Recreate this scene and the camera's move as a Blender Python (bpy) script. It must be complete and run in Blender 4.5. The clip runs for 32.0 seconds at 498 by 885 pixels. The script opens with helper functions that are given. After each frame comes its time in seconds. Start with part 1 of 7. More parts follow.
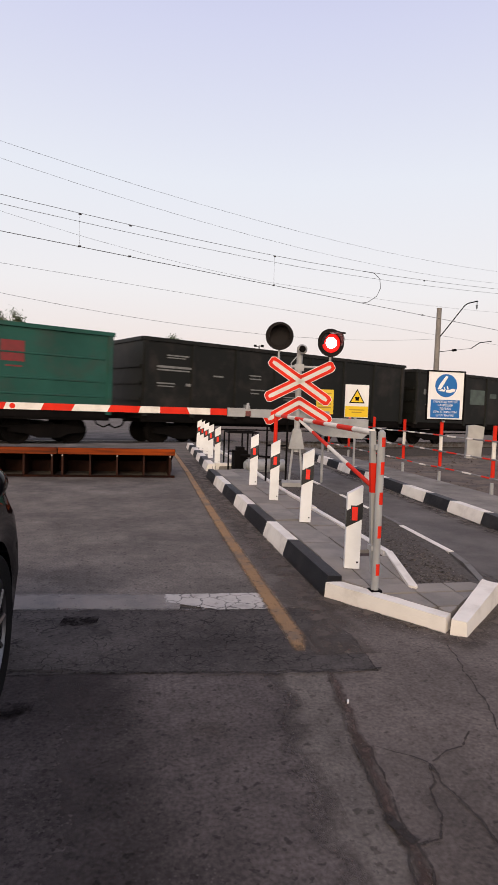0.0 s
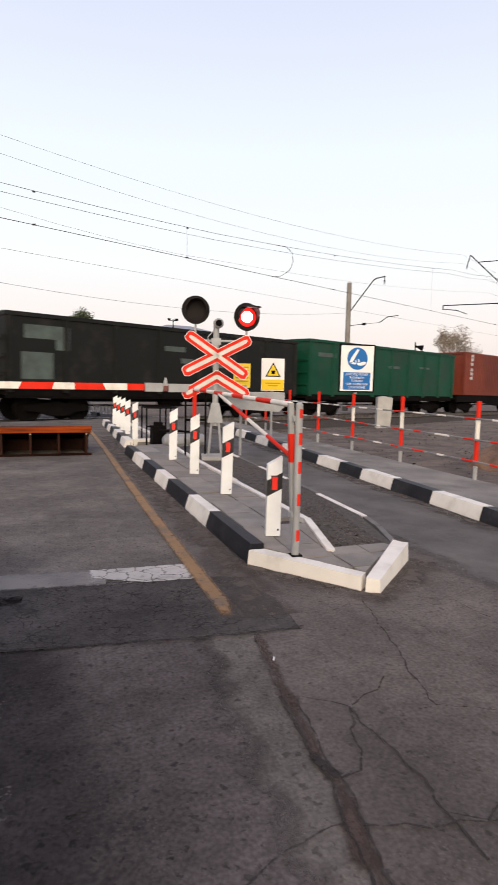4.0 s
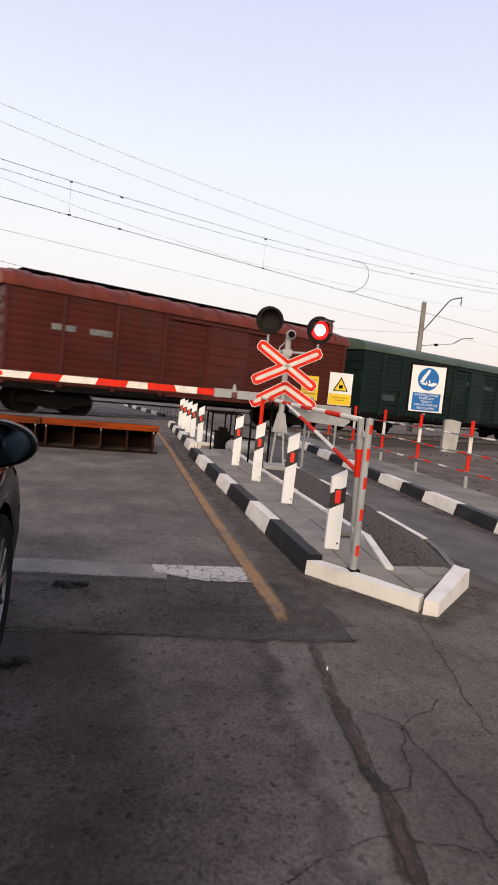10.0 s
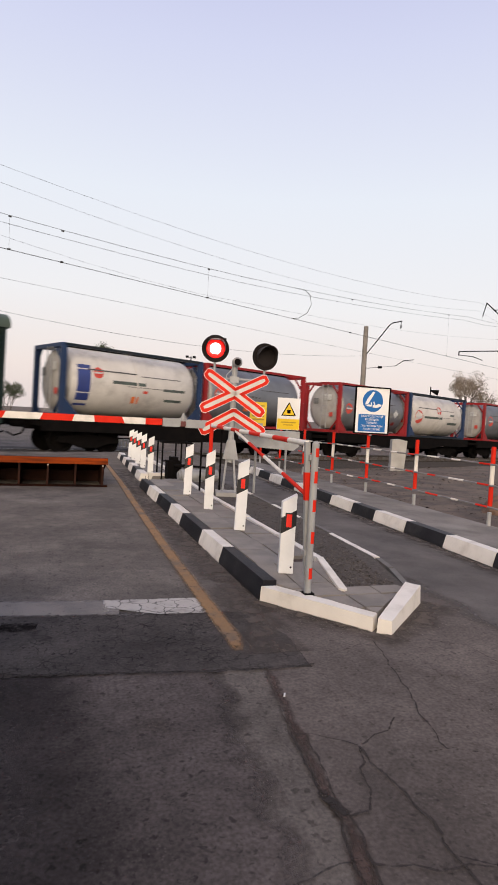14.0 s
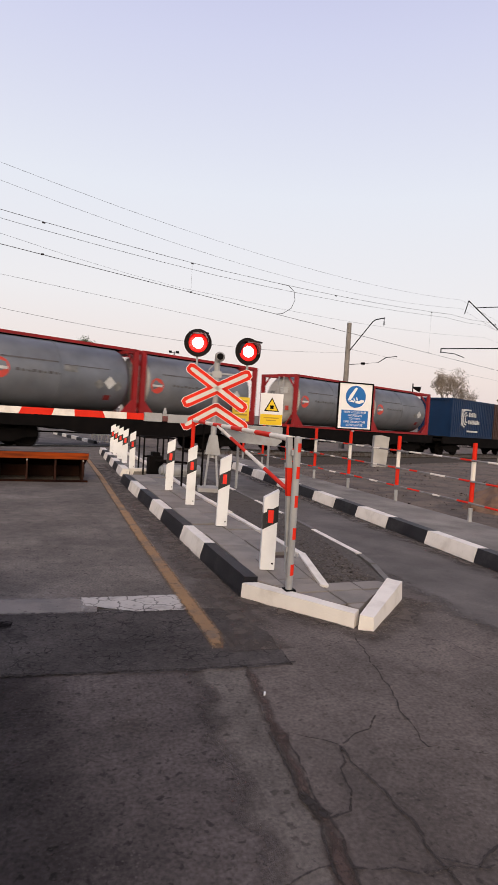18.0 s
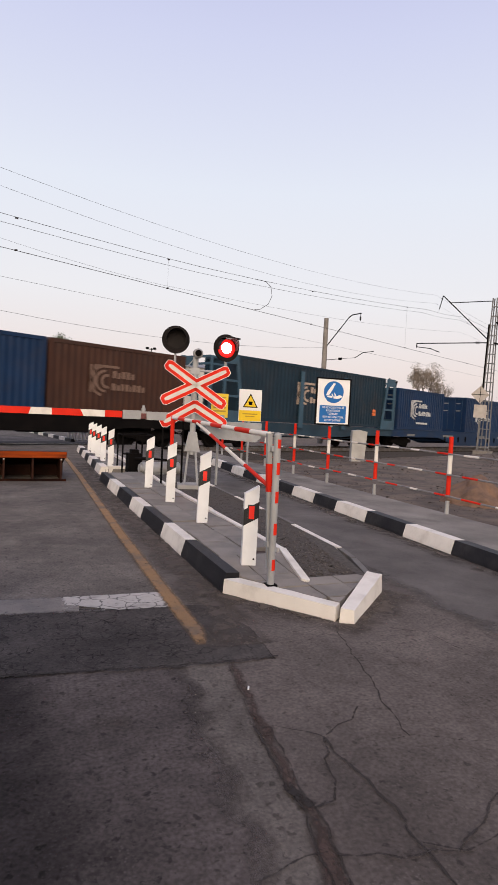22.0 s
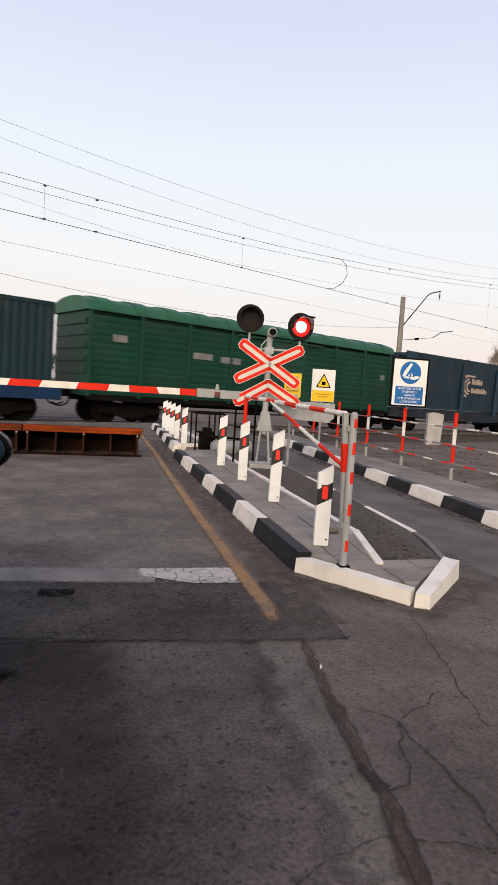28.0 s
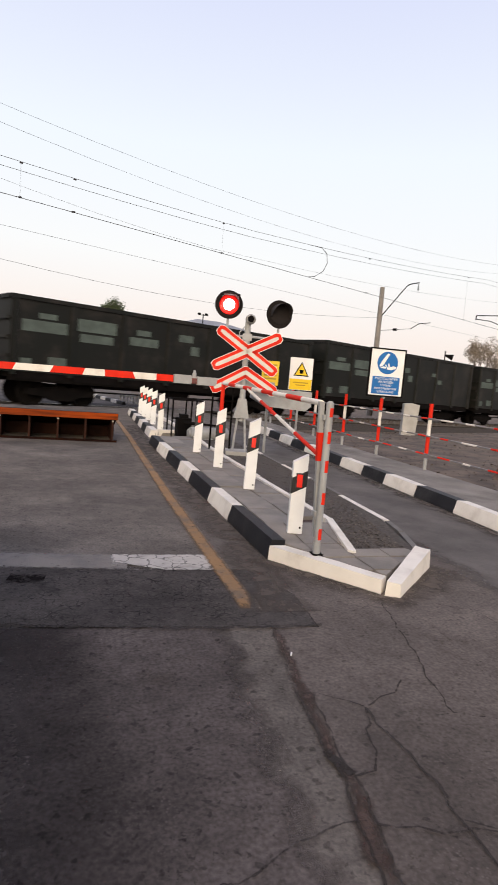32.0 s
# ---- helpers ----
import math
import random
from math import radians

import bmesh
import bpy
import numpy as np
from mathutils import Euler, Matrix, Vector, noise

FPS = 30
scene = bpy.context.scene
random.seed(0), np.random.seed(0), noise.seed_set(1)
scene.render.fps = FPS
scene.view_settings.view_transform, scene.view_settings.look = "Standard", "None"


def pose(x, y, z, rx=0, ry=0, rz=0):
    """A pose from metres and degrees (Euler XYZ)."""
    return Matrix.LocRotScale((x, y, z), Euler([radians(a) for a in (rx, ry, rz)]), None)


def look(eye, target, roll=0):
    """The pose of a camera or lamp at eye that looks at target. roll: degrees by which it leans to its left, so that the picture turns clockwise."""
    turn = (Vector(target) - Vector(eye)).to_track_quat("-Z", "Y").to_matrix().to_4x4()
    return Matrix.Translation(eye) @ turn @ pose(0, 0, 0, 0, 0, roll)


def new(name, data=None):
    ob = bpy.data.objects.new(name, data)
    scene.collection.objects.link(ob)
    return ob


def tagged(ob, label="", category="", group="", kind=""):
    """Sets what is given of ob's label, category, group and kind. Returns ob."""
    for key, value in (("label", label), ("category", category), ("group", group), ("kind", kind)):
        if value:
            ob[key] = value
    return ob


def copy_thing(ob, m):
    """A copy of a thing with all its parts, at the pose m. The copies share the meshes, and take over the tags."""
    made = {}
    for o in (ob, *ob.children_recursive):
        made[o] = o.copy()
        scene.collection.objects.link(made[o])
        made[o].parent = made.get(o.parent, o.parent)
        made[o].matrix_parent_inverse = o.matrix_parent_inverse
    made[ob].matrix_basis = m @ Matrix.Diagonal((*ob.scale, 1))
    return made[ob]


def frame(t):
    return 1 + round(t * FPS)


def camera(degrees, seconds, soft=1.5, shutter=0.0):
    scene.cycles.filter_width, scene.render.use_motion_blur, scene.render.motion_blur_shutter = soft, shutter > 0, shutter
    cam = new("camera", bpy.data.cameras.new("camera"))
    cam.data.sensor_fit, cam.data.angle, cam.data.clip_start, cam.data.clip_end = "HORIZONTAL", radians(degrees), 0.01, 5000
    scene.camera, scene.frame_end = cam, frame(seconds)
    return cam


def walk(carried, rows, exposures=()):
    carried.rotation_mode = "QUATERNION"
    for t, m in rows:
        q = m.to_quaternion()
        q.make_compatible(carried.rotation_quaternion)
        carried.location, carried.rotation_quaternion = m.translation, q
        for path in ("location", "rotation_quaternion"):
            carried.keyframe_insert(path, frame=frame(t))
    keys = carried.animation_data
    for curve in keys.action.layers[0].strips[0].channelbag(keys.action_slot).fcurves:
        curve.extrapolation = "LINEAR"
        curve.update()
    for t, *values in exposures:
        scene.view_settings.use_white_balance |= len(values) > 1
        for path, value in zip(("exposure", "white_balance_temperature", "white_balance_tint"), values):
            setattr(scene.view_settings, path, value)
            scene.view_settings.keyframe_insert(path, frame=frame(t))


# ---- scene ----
cam = camera(45.7, 32.0, soft=1.5, shutter=0.4)
PATH = [
    (0, (0.204, 0.556, 1.348), (0.603, 2.512, 1.214), 1.9),
    (0.5, (0.206, 0.561, 1.348), (0.592, 2.518, 1.21), 2.0),
    (1, (0.194, 0.55, 1.353), (0.586, 2.507, 1.213), 2.0),
    (1.5, (0.198, 0.549, 1.349), (0.604, 2.503, 1.221), 2.1),
    (2, (0.207, 0.55, 1.344), (0.579, 2.509, 1.186), 1.0),
    (2.5, (0.218, 0.533, 1.342), (0.782, 2.444, 1.164), 1.2),
    (3, (0.215, 0.555, 1.336), (0.85, 2.435, 1.083), 2.0),
    (3.5, (0.18, 0.539, 1.34), (0.792, 2.429, 1.103), 1.0),
    (4, (0.154, 0.492, 1.344), (0.823, 2.365, 1.132), 1.2),
    (4.5, (0.144, 0.444, 1.333), (1.001, 2.23, 1.056), 3.6),
    (6.5, (0.106, 0.386, 1.344), (0.902, 2.211, 1.153), 1.7),
    (7, (0.113, 0.367, 1.347), (0.796, 2.24, 1.187), 0.7),
    (7.5, (0.101, 0.358, 1.34), (0.663, 2.271, 1.185), 0.1),
    (8, (0.106, 0.342, 1.345), (0.822, 2.209, 1.297), -0.2),
    (8.5, (0.12, 0.373, 1.349), (0.843, 2.238, 1.317), 1.0),
    (9, (0.176, 0.418, 1.306), (0.849, 2.301, 1.291), 1.2),
    (9.5, (0.115, 0.429, 1.328), (0.745, 2.306, 1.043), 2.9),
    (10, (0.072, 0.438, 1.335), (0.549, 2.371, 1.147), 5.4),
    (10.5, (0.059, 0.428, 1.338), (0.595, 2.348, 1.185), 4.0),
    (11, (0.035, 0.445, 1.34), (0.596, 2.359, 1.184), 6.4),
    (11.5, (0.069, 0.424, 1.348), (0.635, 2.34, 1.248), 3.3),
    (12, (0.085, 0.455, 1.342), (0.707, 2.352, 1.219), 5.0),
    (12.5, (0.091, 0.437, 1.341), (0.719, 2.333, 1.229), 4.2),
    (13, (0.097, 0.462, 1.338), (0.721, 2.356, 1.185), 4.1),
    (13.5, (0.094, 0.43, 1.338), (0.717, 2.324, 1.179), 3.7),
    (14, (0.099, 0.419, 1.34), (0.725, 2.316, 1.255), 3.1),
    (14.5, (0.112, 0.405, 1.343), (0.779, 2.29, 1.281), 2.8),
    (16.5, (0.111, 0.435, 1.335), (0.799, 2.311, 1.255), 3.4),
    (17, (0.116, 0.453, 1.335), (0.783, 2.337, 1.268), 3.6),
    (17.5, (0.119, 0.471, 1.334), (0.799, 2.349, 1.241), 3.7),
    (18, (0.13, 0.47, 1.331), (0.81, 2.348, 1.235), 3.4),
    (18.5, (0.127, 0.465, 1.336), (0.823, 2.339, 1.257), 3.3),
    (19, (0.124, 0.466, 1.335), (0.822, 2.339, 1.267), 3.4),
    (19.5, (0.128, 0.464, 1.334), (0.806, 2.344, 1.26), 3.1),
    (20, (0.122, 0.453, 1.338), (0.823, 2.324, 1.246), 3.3),
    (20.5, (0.126, 0.461, 1.334), (0.84, 2.327, 1.244), 3.4),
    (21, (0.123, 0.461, 1.336), (0.832, 2.329, 1.245), 2.9),
    (21.5, (0.122, 0.456, 1.335), (0.825, 2.325, 1.228), 1.7),
    (22, (0.113, 0.455, 1.337), (0.861, 2.307, 1.231), 2.8),
    (22.5, (0.111, 0.46, 1.335), (0.857, 2.313, 1.23), 3.3),
    (23, (0.107, 0.45, 1.337), (0.858, 2.3, 1.231), 3.4),
    (23.5, (0.107, 0.444, 1.34), (0.863, 2.292, 1.223), 3.8),
    (24, (0.104, 0.434, 1.338), (0.866, 2.281, 1.234), 3.5),
    (24.5, (0.115, 0.434, 1.335), (0.838, 2.297, 1.242), 3.3),
    (26.5, (0.107, 0.456, 1.33), (0.902, 2.286, 1.186), 3.6),
    (27, (0.125, 0.494, 1.331), (0.861, 2.344, 1.147), 3.7),
    (27.5, (0.093, 0.495, 1.323), (0.608, 2.417, 1.129), 4.3),
    (28, (0.089, 0.487, 1.318), (0.615, 2.408, 1.134), 3.5),
    (28.5, (0.081, 0.483, 1.318), (0.607, 2.406, 1.149), 3.9),
    (29, (0.065, 0.439, 1.314), (0.557, 2.369, 1.142), 4.4),
    (29.5, (0.077, 0.456, 1.315), (0.588, 2.381, 1.126), 4.6),
    (30, (0.085, 0.465, 1.311), (0.633, 2.38, 1.124), 4.6),
    (30.5, (0.084, 0.481, 1.315), (0.634, 2.394, 1.126), 5.0),
    (31, (0.093, 0.5, 1.311), (0.632, 2.412, 1.086), 5.4),
    (31.5, (0.094, 0.507, 1.313), (0.627, 2.421, 1.078), 5.1),
    (32, (0.108, 0.501, 1.317), (0.709, 2.396, 1.096), 4.7),
]
walk(cam, [(t, look(eye, target, roll)) for t, eye, target, roll in PATH],
     exposures=[(0, 0.02, 6500, 10), (2, 0.06, 6500, 9), (3, 0.36, 6500, 5), (4, 0.24, 6350, 6), (4.5, 0.18, 6350, 7), (7, 0.12, 6450, 8), (9, 0.08, 6450, 8), (10, 0.16, 6450, 7), (12, 0.1, 6450, 7), (14.5, 0.04, 6450, 9), (17, 0.0, 6500, 10), (20, 0.0, 6400, 10), (24.5, 0.0, 6350, 10), (26.5, -0.02, 6400, 8), (27.5, 0.08, 6450, 6), (30, 0.2, 6450, 6), (32, 0.2, 6450, 6)])

# ---- sky and light: dusk, the sun just gone behind the camera ----
world = bpy.data.worlds.new("dusk_sky")
scene.world = world
world.use_nodes = True
wn, wl = world.node_tree.nodes, world.node_tree.links
wn.clear()
w_out = wn.new("ShaderNodeOutputWorld")
w_bg = wn.new("ShaderNodeBackground")
w_sky = wn.new("ShaderNodeTexSky")
w_sky.sky_type = "NISHITA"
w_sky.sun_disc = False
w_sky.sun_elevation = radians(4)
w_sky.sun_rotation = radians(201)
w_sky.dust_density = 2.0
w_scale = wn.new("ShaderNodeVectorMath")
w_scale.operation = "SCALE"
w_scale.inputs["Scale"].default_value = 0.12
w_co = wn.new("ShaderNodeTexCoord")
w_sep = wn.new("ShaderNodeSeparateXYZ")
w_ramp = wn.new("ShaderNodeValToRGB")
stops = [(0.0, (0.86, 0.74, 0.72)), (0.07, (0.95, 0.825, 0.795)), (0.18, (0.95, 0.92, 0.94)), (0.34, (0.88, 0.905, 0.99)), (0.52, (0.72, 0.74, 0.95)), (0.66, (0.57, 0.58, 0.86)), (1.0, (0.46, 0.45, 0.6))]
while len(w_ramp.color_ramp.elements) < len(stops):
    w_ramp.color_ramp.elements.new(0.5)
for el, (p, c) in zip(w_ramp.color_ramp.elements, stops):
    el.position, el.color = p, (*c, 1)
w_mix = wn.new("ShaderNodeMix")
w_mix.data_type = "RGBA"
w_mix.inputs["Factor"].default_value = 0.88
wl.new(w_co.outputs["Generated"], w_sep.inputs[0])
wl.new(w_sep.outputs["Z"], w_ramp.inputs[0])
wl.new(w_sky.outputs[0], w_scale.inputs[0])
wl.new(w_scale.outputs[0], w_mix.inputs["A"])
wl.new(w_ramp.outputs[0], w_mix.inputs["B"])
wl.new(w_mix.outputs["Result"], w_bg.inputs["Color"])
w_bg.inputs["Strength"].default_value = 1.0
wl.new(w_bg.outputs[0], w_out.inputs[0])
sun = new("sun", bpy.data.lights.new("sun", "SUN"))
sun.data.energy, sun.data.angle, sun.data.color = 2.75, radians(45), (1.0, 0.8, 0.58)
sun.matrix_world = look((-11, -28, 11), (0, 0, 0))
scene.view_settings.exposure = 0.0

# ---- materials ----
def surf(name, c1, c2=None, rough=0.6, metal=0.0, scale=3.0, bump=0.15, fine=60.0, dirt=None, dirt_amount=0.4, dirt_scale=1.2, rand=0.0, spec=0.5, squash=None):
    """Paint or stone: two colours mixed by a broad noise, fine grain in the relief, and dirt in patches."""
    m = bpy.data.materials.new(name)
    m.use_nodes = True
    nt = m.node_tree
    n, l = nt.nodes, nt.links
    b = n["Principled BSDF"]
    b.inputs["Roughness"].default_value, b.inputs["Metallic"].default_value = rough, metal
    b.inputs["Specular IOR Level"].default_value = spec
    co, info, add = n.new("ShaderNodeTexCoord"), n.new("ShaderNodeObjectInfo"), n.new("ShaderNodeVectorMath")
    mul = n.new("ShaderNodeMath")
    mul.operation = "MULTIPLY"
    mul.inputs[1].default_value = 37.0
    l.new(info.outputs["Random"], mul.inputs[0])
    l.new(co.outputs["Object"], add.inputs[0])
    l.new(mul.outputs[0], add.inputs[1])
    if squash:
        drawn = n.new("ShaderNodeVectorMath")
        drawn.operation = "MULTIPLY"
        drawn.inputs[1].default_value = squash
        l.new(add.outputs[0], drawn.inputs[0])
        add = drawn
    broad = n.new("ShaderNodeTexNoise")
    broad.inputs["Scale"].default_value, broad.inputs["Detail"].default_value = scale, 6
    l.new(add.outputs[0], broad.inputs["Vector"])
    mix = n.new("ShaderNodeMix")
    mix.data_type = "RGBA"
    ramp = n.new("ShaderNodeValToRGB")
    ramp.color_ramp.elements[0].position, ramp.color_ramp.elements[1].position = 0.35, 0.68
    l.new(broad.outputs["Fac"], ramp.inputs[0])
    l.new(ramp.outputs[0], mix.inputs["Factor"])
    mix.inputs["A"].default_value = (*c1, 1)
    mix.inputs["B"].default_value = (*(c2 or [v * 0.8 for v in c1]), 1)
    col = mix.outputs["Result"]
    if dirt:
        spots = n.new("ShaderNodeTexNoise")
        spots.inputs["Scale"].default_value, spots.inputs["Detail"].default_value, spots.inputs["Roughness"].default_value = dirt_scale, 9, 0.65
        l.new(add.outputs[0], spots.inputs["Vector"])
        r2 = n.new("ShaderNodeValToRGB")
        r2.color_ramp.elements[0].position, r2.color_ramp.elements[1].position = 0.5, 0.72
        r2.color_ramp.elements[1].color = (dirt_amount,) * 3 + (1,)
        l.new(spots.outputs["Fac"], r2.inputs[0])
        m2 = n.new("ShaderNodeMix")
        m2.data_type = "RGBA"
        l.new(r2.outputs[0], m2.inputs["Factor"])
        l.new(col, m2.inputs["A"])
        m2.inputs["B"].default_value = (*dirt, 1)
        col = m2.outputs["Result"]
    if rand:
        hsv = n.new("ShaderNodeHueSaturation")
        mr = n.new("ShaderNodeMapRange")
        mr.inputs["To Min"].default_value, mr.inputs["To Max"].default_value = 1 - rand, 1 + rand
        l.new(info.outputs["Random"], mr.inputs["Value"])
        l.new(mr.outputs[0], hsv.inputs["Value"])
        l.new(col, hsv.inputs["Color"])
        col = hsv.outputs[0]
    l.new(col, b.inputs["Base Color"])
    if bump:
        grain = n.new("ShaderNodeTexNoise")
        grain.inputs["Scale"].default_value, grain.inputs["Detail"].default_value = fine, 4
        l.new(co.outputs["Object"], grain.inputs["Vector"])
        bp = n.new("ShaderNodeBump")
        bp.inputs["Strength"].default_value, bp.inputs["Distance"].default_value = bump, 0.01
        l.new(grain.outputs["Fac"], bp.inputs["Height"])
        l.new(bp.outputs[0], b.inputs["Normal"])
    return m


def asphalt(name, c1, c2, chip, chips=0.5, stain=(0.035, 0.03, 0.027), pit=1.0, grain=0.22, craze=0.0, craze_scale=9.0):
    """Worn asphalt: broad stains, a blotchy middle grain, and dark pits and light stone chips."""
    m = surf(name, c1, c2, rough=0.9, scale=0.9, bump=0.25, fine=170.0, dirt=stain, dirt_amount=0.5, dirt_scale=1.3, spec=0.15)
    nt = m.node_tree
    n, l = nt.nodes, nt.links
    b = n["Principled BSDF"]
    col = b.inputs["Base Color"].links[0].from_socket
    co = n.new("ShaderNodeTexCoord")
    for scale, lo, hi, detail in ((1.7, 0.74, 1.2, 12), (10.0, 1 - 0.2 * pit, 1 + 0.16 * pit, 6), (60.0, 1 - grain, 1 + grain, 12)):
        nz = n.new("ShaderNodeTexNoise")
        nz.inputs["Scale"].default_value, nz.inputs["Detail"].default_value = scale, detail
        l.new(co.outputs["Object"], nz.inputs["Vector"])
        mr = n.new("ShaderNodeMapRange")
        mr.inputs["From Min"].default_value, mr.inputs["From Max"].default_value = 0.32, 0.68
        mr.inputs["To Min"].default_value, mr.inputs["To Max"].default_value = lo, hi
        l.new(nz.outputs["Fac"], mr.inputs["Value"])
        hsv = n.new("ShaderNodeHueSaturation")
        l.new(mr.outputs[0], hsv.inputs["Value"])
        l.new(col, hsv.inputs["Color"])
        col = hsv.outputs[0]
    for scale, size, deep in ((23.0, 0.4, 0.45), (46.0, 0.4, 0.5)):
        pits = n.new("ShaderNodeTexVoronoi")
        pits.inputs["Scale"].default_value = scale
        warp = n.new("ShaderNodeTexNoise")
        warp.inputs["Scale"].default_value, warp.inputs["Detail"].default_value = scale * 1.6, 3
        l.new(co.outputs["Object"], warp.inputs["Vector"])
        push = n.new("ShaderNodeVectorMath")
        push.operation = "MULTIPLY_ADD"
        push.inputs[1].default_value = (0.05, 0.05, 0.0)
        l.new(warp.outputs["Color"], push.inputs[0])
        l.new(co.outputs["Object"], push.inputs[2])
        l.new(push.outputs[0], pits.inputs["Vector"])
        reach = n.new("ShaderNodeSeparateColor")
        l.new(pits.outputs["Color"], reach.inputs[0])
        less = n.new("ShaderNodeMath")
        less.operation = "MULTIPLY_ADD"
        less.inputs[1].default_value, less.inputs[2].default_value = -size, 0.14
        l.new(reach.outputs[0], less.inputs[0])
        total = n.new("ShaderNodeMath")
        total.operation = "ADD"
        l.new(pits.outputs["Distance"], total.inputs[0])
        l.new(less.outputs[0], total.inputs[1])
        mr = n.new("ShaderNodeMapRange")
        mr.inputs["From Min"].default_value, mr.inputs["From Max"].default_value = 0.0, 0.1
        mr.inputs["To Min"].default_value, mr.inputs["To Max"].default_value = 1 - (1 - deep) * pit, 1.0
        l.new(total.outputs[0], mr.inputs["Value"])
        hsv = n.new("ShaderNodeHueSaturation")
        l.new(mr.outputs[0], hsv.inputs["Value"])
        l.new(col, hsv.inputs["Color"])
        col = hsv.outputs[0]
    vor = n.new("ShaderNodeTexVoronoi")
    vor.inputs["Scale"].default_value = 60.0
    l.new(co.outputs["Object"], vor.inputs["Vector"])
    ramp = n.new("ShaderNodeValToRGB")
    ramp.color_ramp.elements[0].position, ramp.color_ramp.elements[1].position = 0.14, 0.3
    ramp.color_ramp.elements[0].color, ramp.color_ramp.elements[1].color = (1, 1, 1, 1), (0, 0, 0, 1)
    l.new(vor.outputs["Distance"], ramp.inputs[0])
    wear = n.new("ShaderNodeTexNoise")
    wear.inputs["Scale"].default_value, wear.inputs["Detail"].default_value = 2.6, 8
    l.new(co.outputs["Object"], wear.inputs["Vector"])
    r2 = n.new("ShaderNodeValToRGB")
    r2.color_ramp.elements[0].position, r2.color_ramp.elements[1].position = 0.46, 0.66
    r2.color_ramp.elements[1].color = (chips, chips, chips, 1)
    l.new(wear.outputs["Fac"], r2.inputs[0])
    mul = n.new("ShaderNodeMath")
    mul.operation = "MULTIPLY"
    l.new(ramp.outputs[0], mul.inputs[0])
    l.new(r2.outputs[0], mul.inputs[1])
    mix = n.new("ShaderNodeMix")
    mix.data_type = "RGBA"
    l.new(mul.outputs[0], mix.inputs["Factor"])
    l.new(col, mix.inputs["A"])
    mix.inputs["B"].default_value = (*chip, 1)
    col = mix.outputs["Result"]
    if craze:
        col = crazed(n, l, co, col, craze, craze_scale)
    l.new(col, b.inputs["Base Color"])
    return m


def crazed(n, l, co, col, depth, scale, gone=(0.42, 0.6), width=0.05):
    """A net of fine cracks over a colour, broken off where a broad noise is low."""
    warp = n.new("ShaderNodeTexNoise")
    warp.inputs["Scale"].default_value, warp.inputs["Detail"].default_value = scale * 1.3, 5
    l.new(co.outputs["Object"], warp.inputs["Vector"])
    push = n.new("ShaderNodeVectorMath")
    push.operation = "MULTIPLY_ADD"
    push.inputs[1].default_value = (0.9 / scale, 0.9 / scale, 0.0)
    l.new(warp.outputs["Color"], push.inputs[0])
    l.new(co.outputs["Object"], push.inputs[2])
    net = n.new("ShaderNodeTexVoronoi")
    net.feature = "DISTANCE_TO_EDGE"
    net.inputs["Scale"].default_value = scale
    l.new(push.outputs[0], net.inputs["Vector"])
    line = n.new("ShaderNodeMapRange")
    line.inputs["From Min"].default_value, line.inputs["From Max"].default_value = width * 0.3, width
    line.inputs["To Min"].default_value, line.inputs["To Max"].default_value = 1.0, 0.0
    l.new(net.outputs["Distance"], line.inputs["Value"])
    where = n.new("ShaderNodeTexNoise")
    where.inputs["Scale"].default_value, where.inputs["Detail"].default_value = scale * 0.3, 6
    l.new(co.outputs["Object"], where.inputs["Vector"])
    keep = n.new("ShaderNodeMapRange")
    keep.inputs["From Min"].default_value, keep.inputs["From Max"].default_value = gone
    l.new(where.outputs["Fac"], keep.inputs["Value"])
    both = n.new("ShaderNodeMath")
    both.operation = "MULTIPLY"
    l.new(line.outputs[0], both.inputs[0])
    l.new(keep.outputs[0], both.inputs[1])
    value = n.new("ShaderNodeMath")
    value.operation = "MULTIPLY_ADD"
    value.inputs[1].default_value, value.inputs[2].default_value = -depth, 1.0
    l.new(both.outputs[0], value.inputs[0])
    hsv = n.new("ShaderNodeHueSaturation")
    l.new(value.outputs[0], hsv.inputs["Value"])
    l.new(col, hsv.inputs["Color"])
    return hsv.outputs[0]


def glow(name, c, strength):
    m = bpy.data.materials.new(name)
    m.use_nodes = True
    b = m.node_tree.nodes["Principled BSDF"]
    b.inputs["Base Color"].default_value = (*c, 1)
    b.inputs["Emission Color"].default_value, b.inputs["Emission Strength"].default_value = (*c, 1), strength
    b.inputs["Roughness"].default_value = 0.3
    return m


ROAD = asphalt("road_asphalt", (0.168, 0.145, 0.124), (0.13, 0.112, 0.097), (0.22, 0.195, 0.17), 0.45, pit=0.75, grain=0.26)
MIDROAD = asphalt("worn_brown_asphalt", (0.118, 0.098, 0.088), (0.084, 0.07, 0.064), (0.18, 0.155, 0.14), 0.5, pit=0.8, grain=0.3)
# Old dark asphalt; shade beside the car is also put into its colour.
SHADEDROAD = asphalt("old_asphalt_shaded", (0.084, 0.071, 0.066), (0.06, 0.05, 0.048), (0.17, 0.15, 0.135), 0.5, pit=0.8, grain=0.3)
PATCH = asphalt("dark_patch_asphalt", (0.1, 0.087, 0.078), (0.058, 0.05, 0.046), (0.19, 0.17, 0.15), 0.6, craze=0.7, craze_scale=15.0)
BROWN = asphalt("dusty_asphalt", (0.146, 0.122, 0.106), (0.104, 0.086, 0.075), (0.2, 0.172, 0.15), 0.4, pit=0.6, grain=0.25)
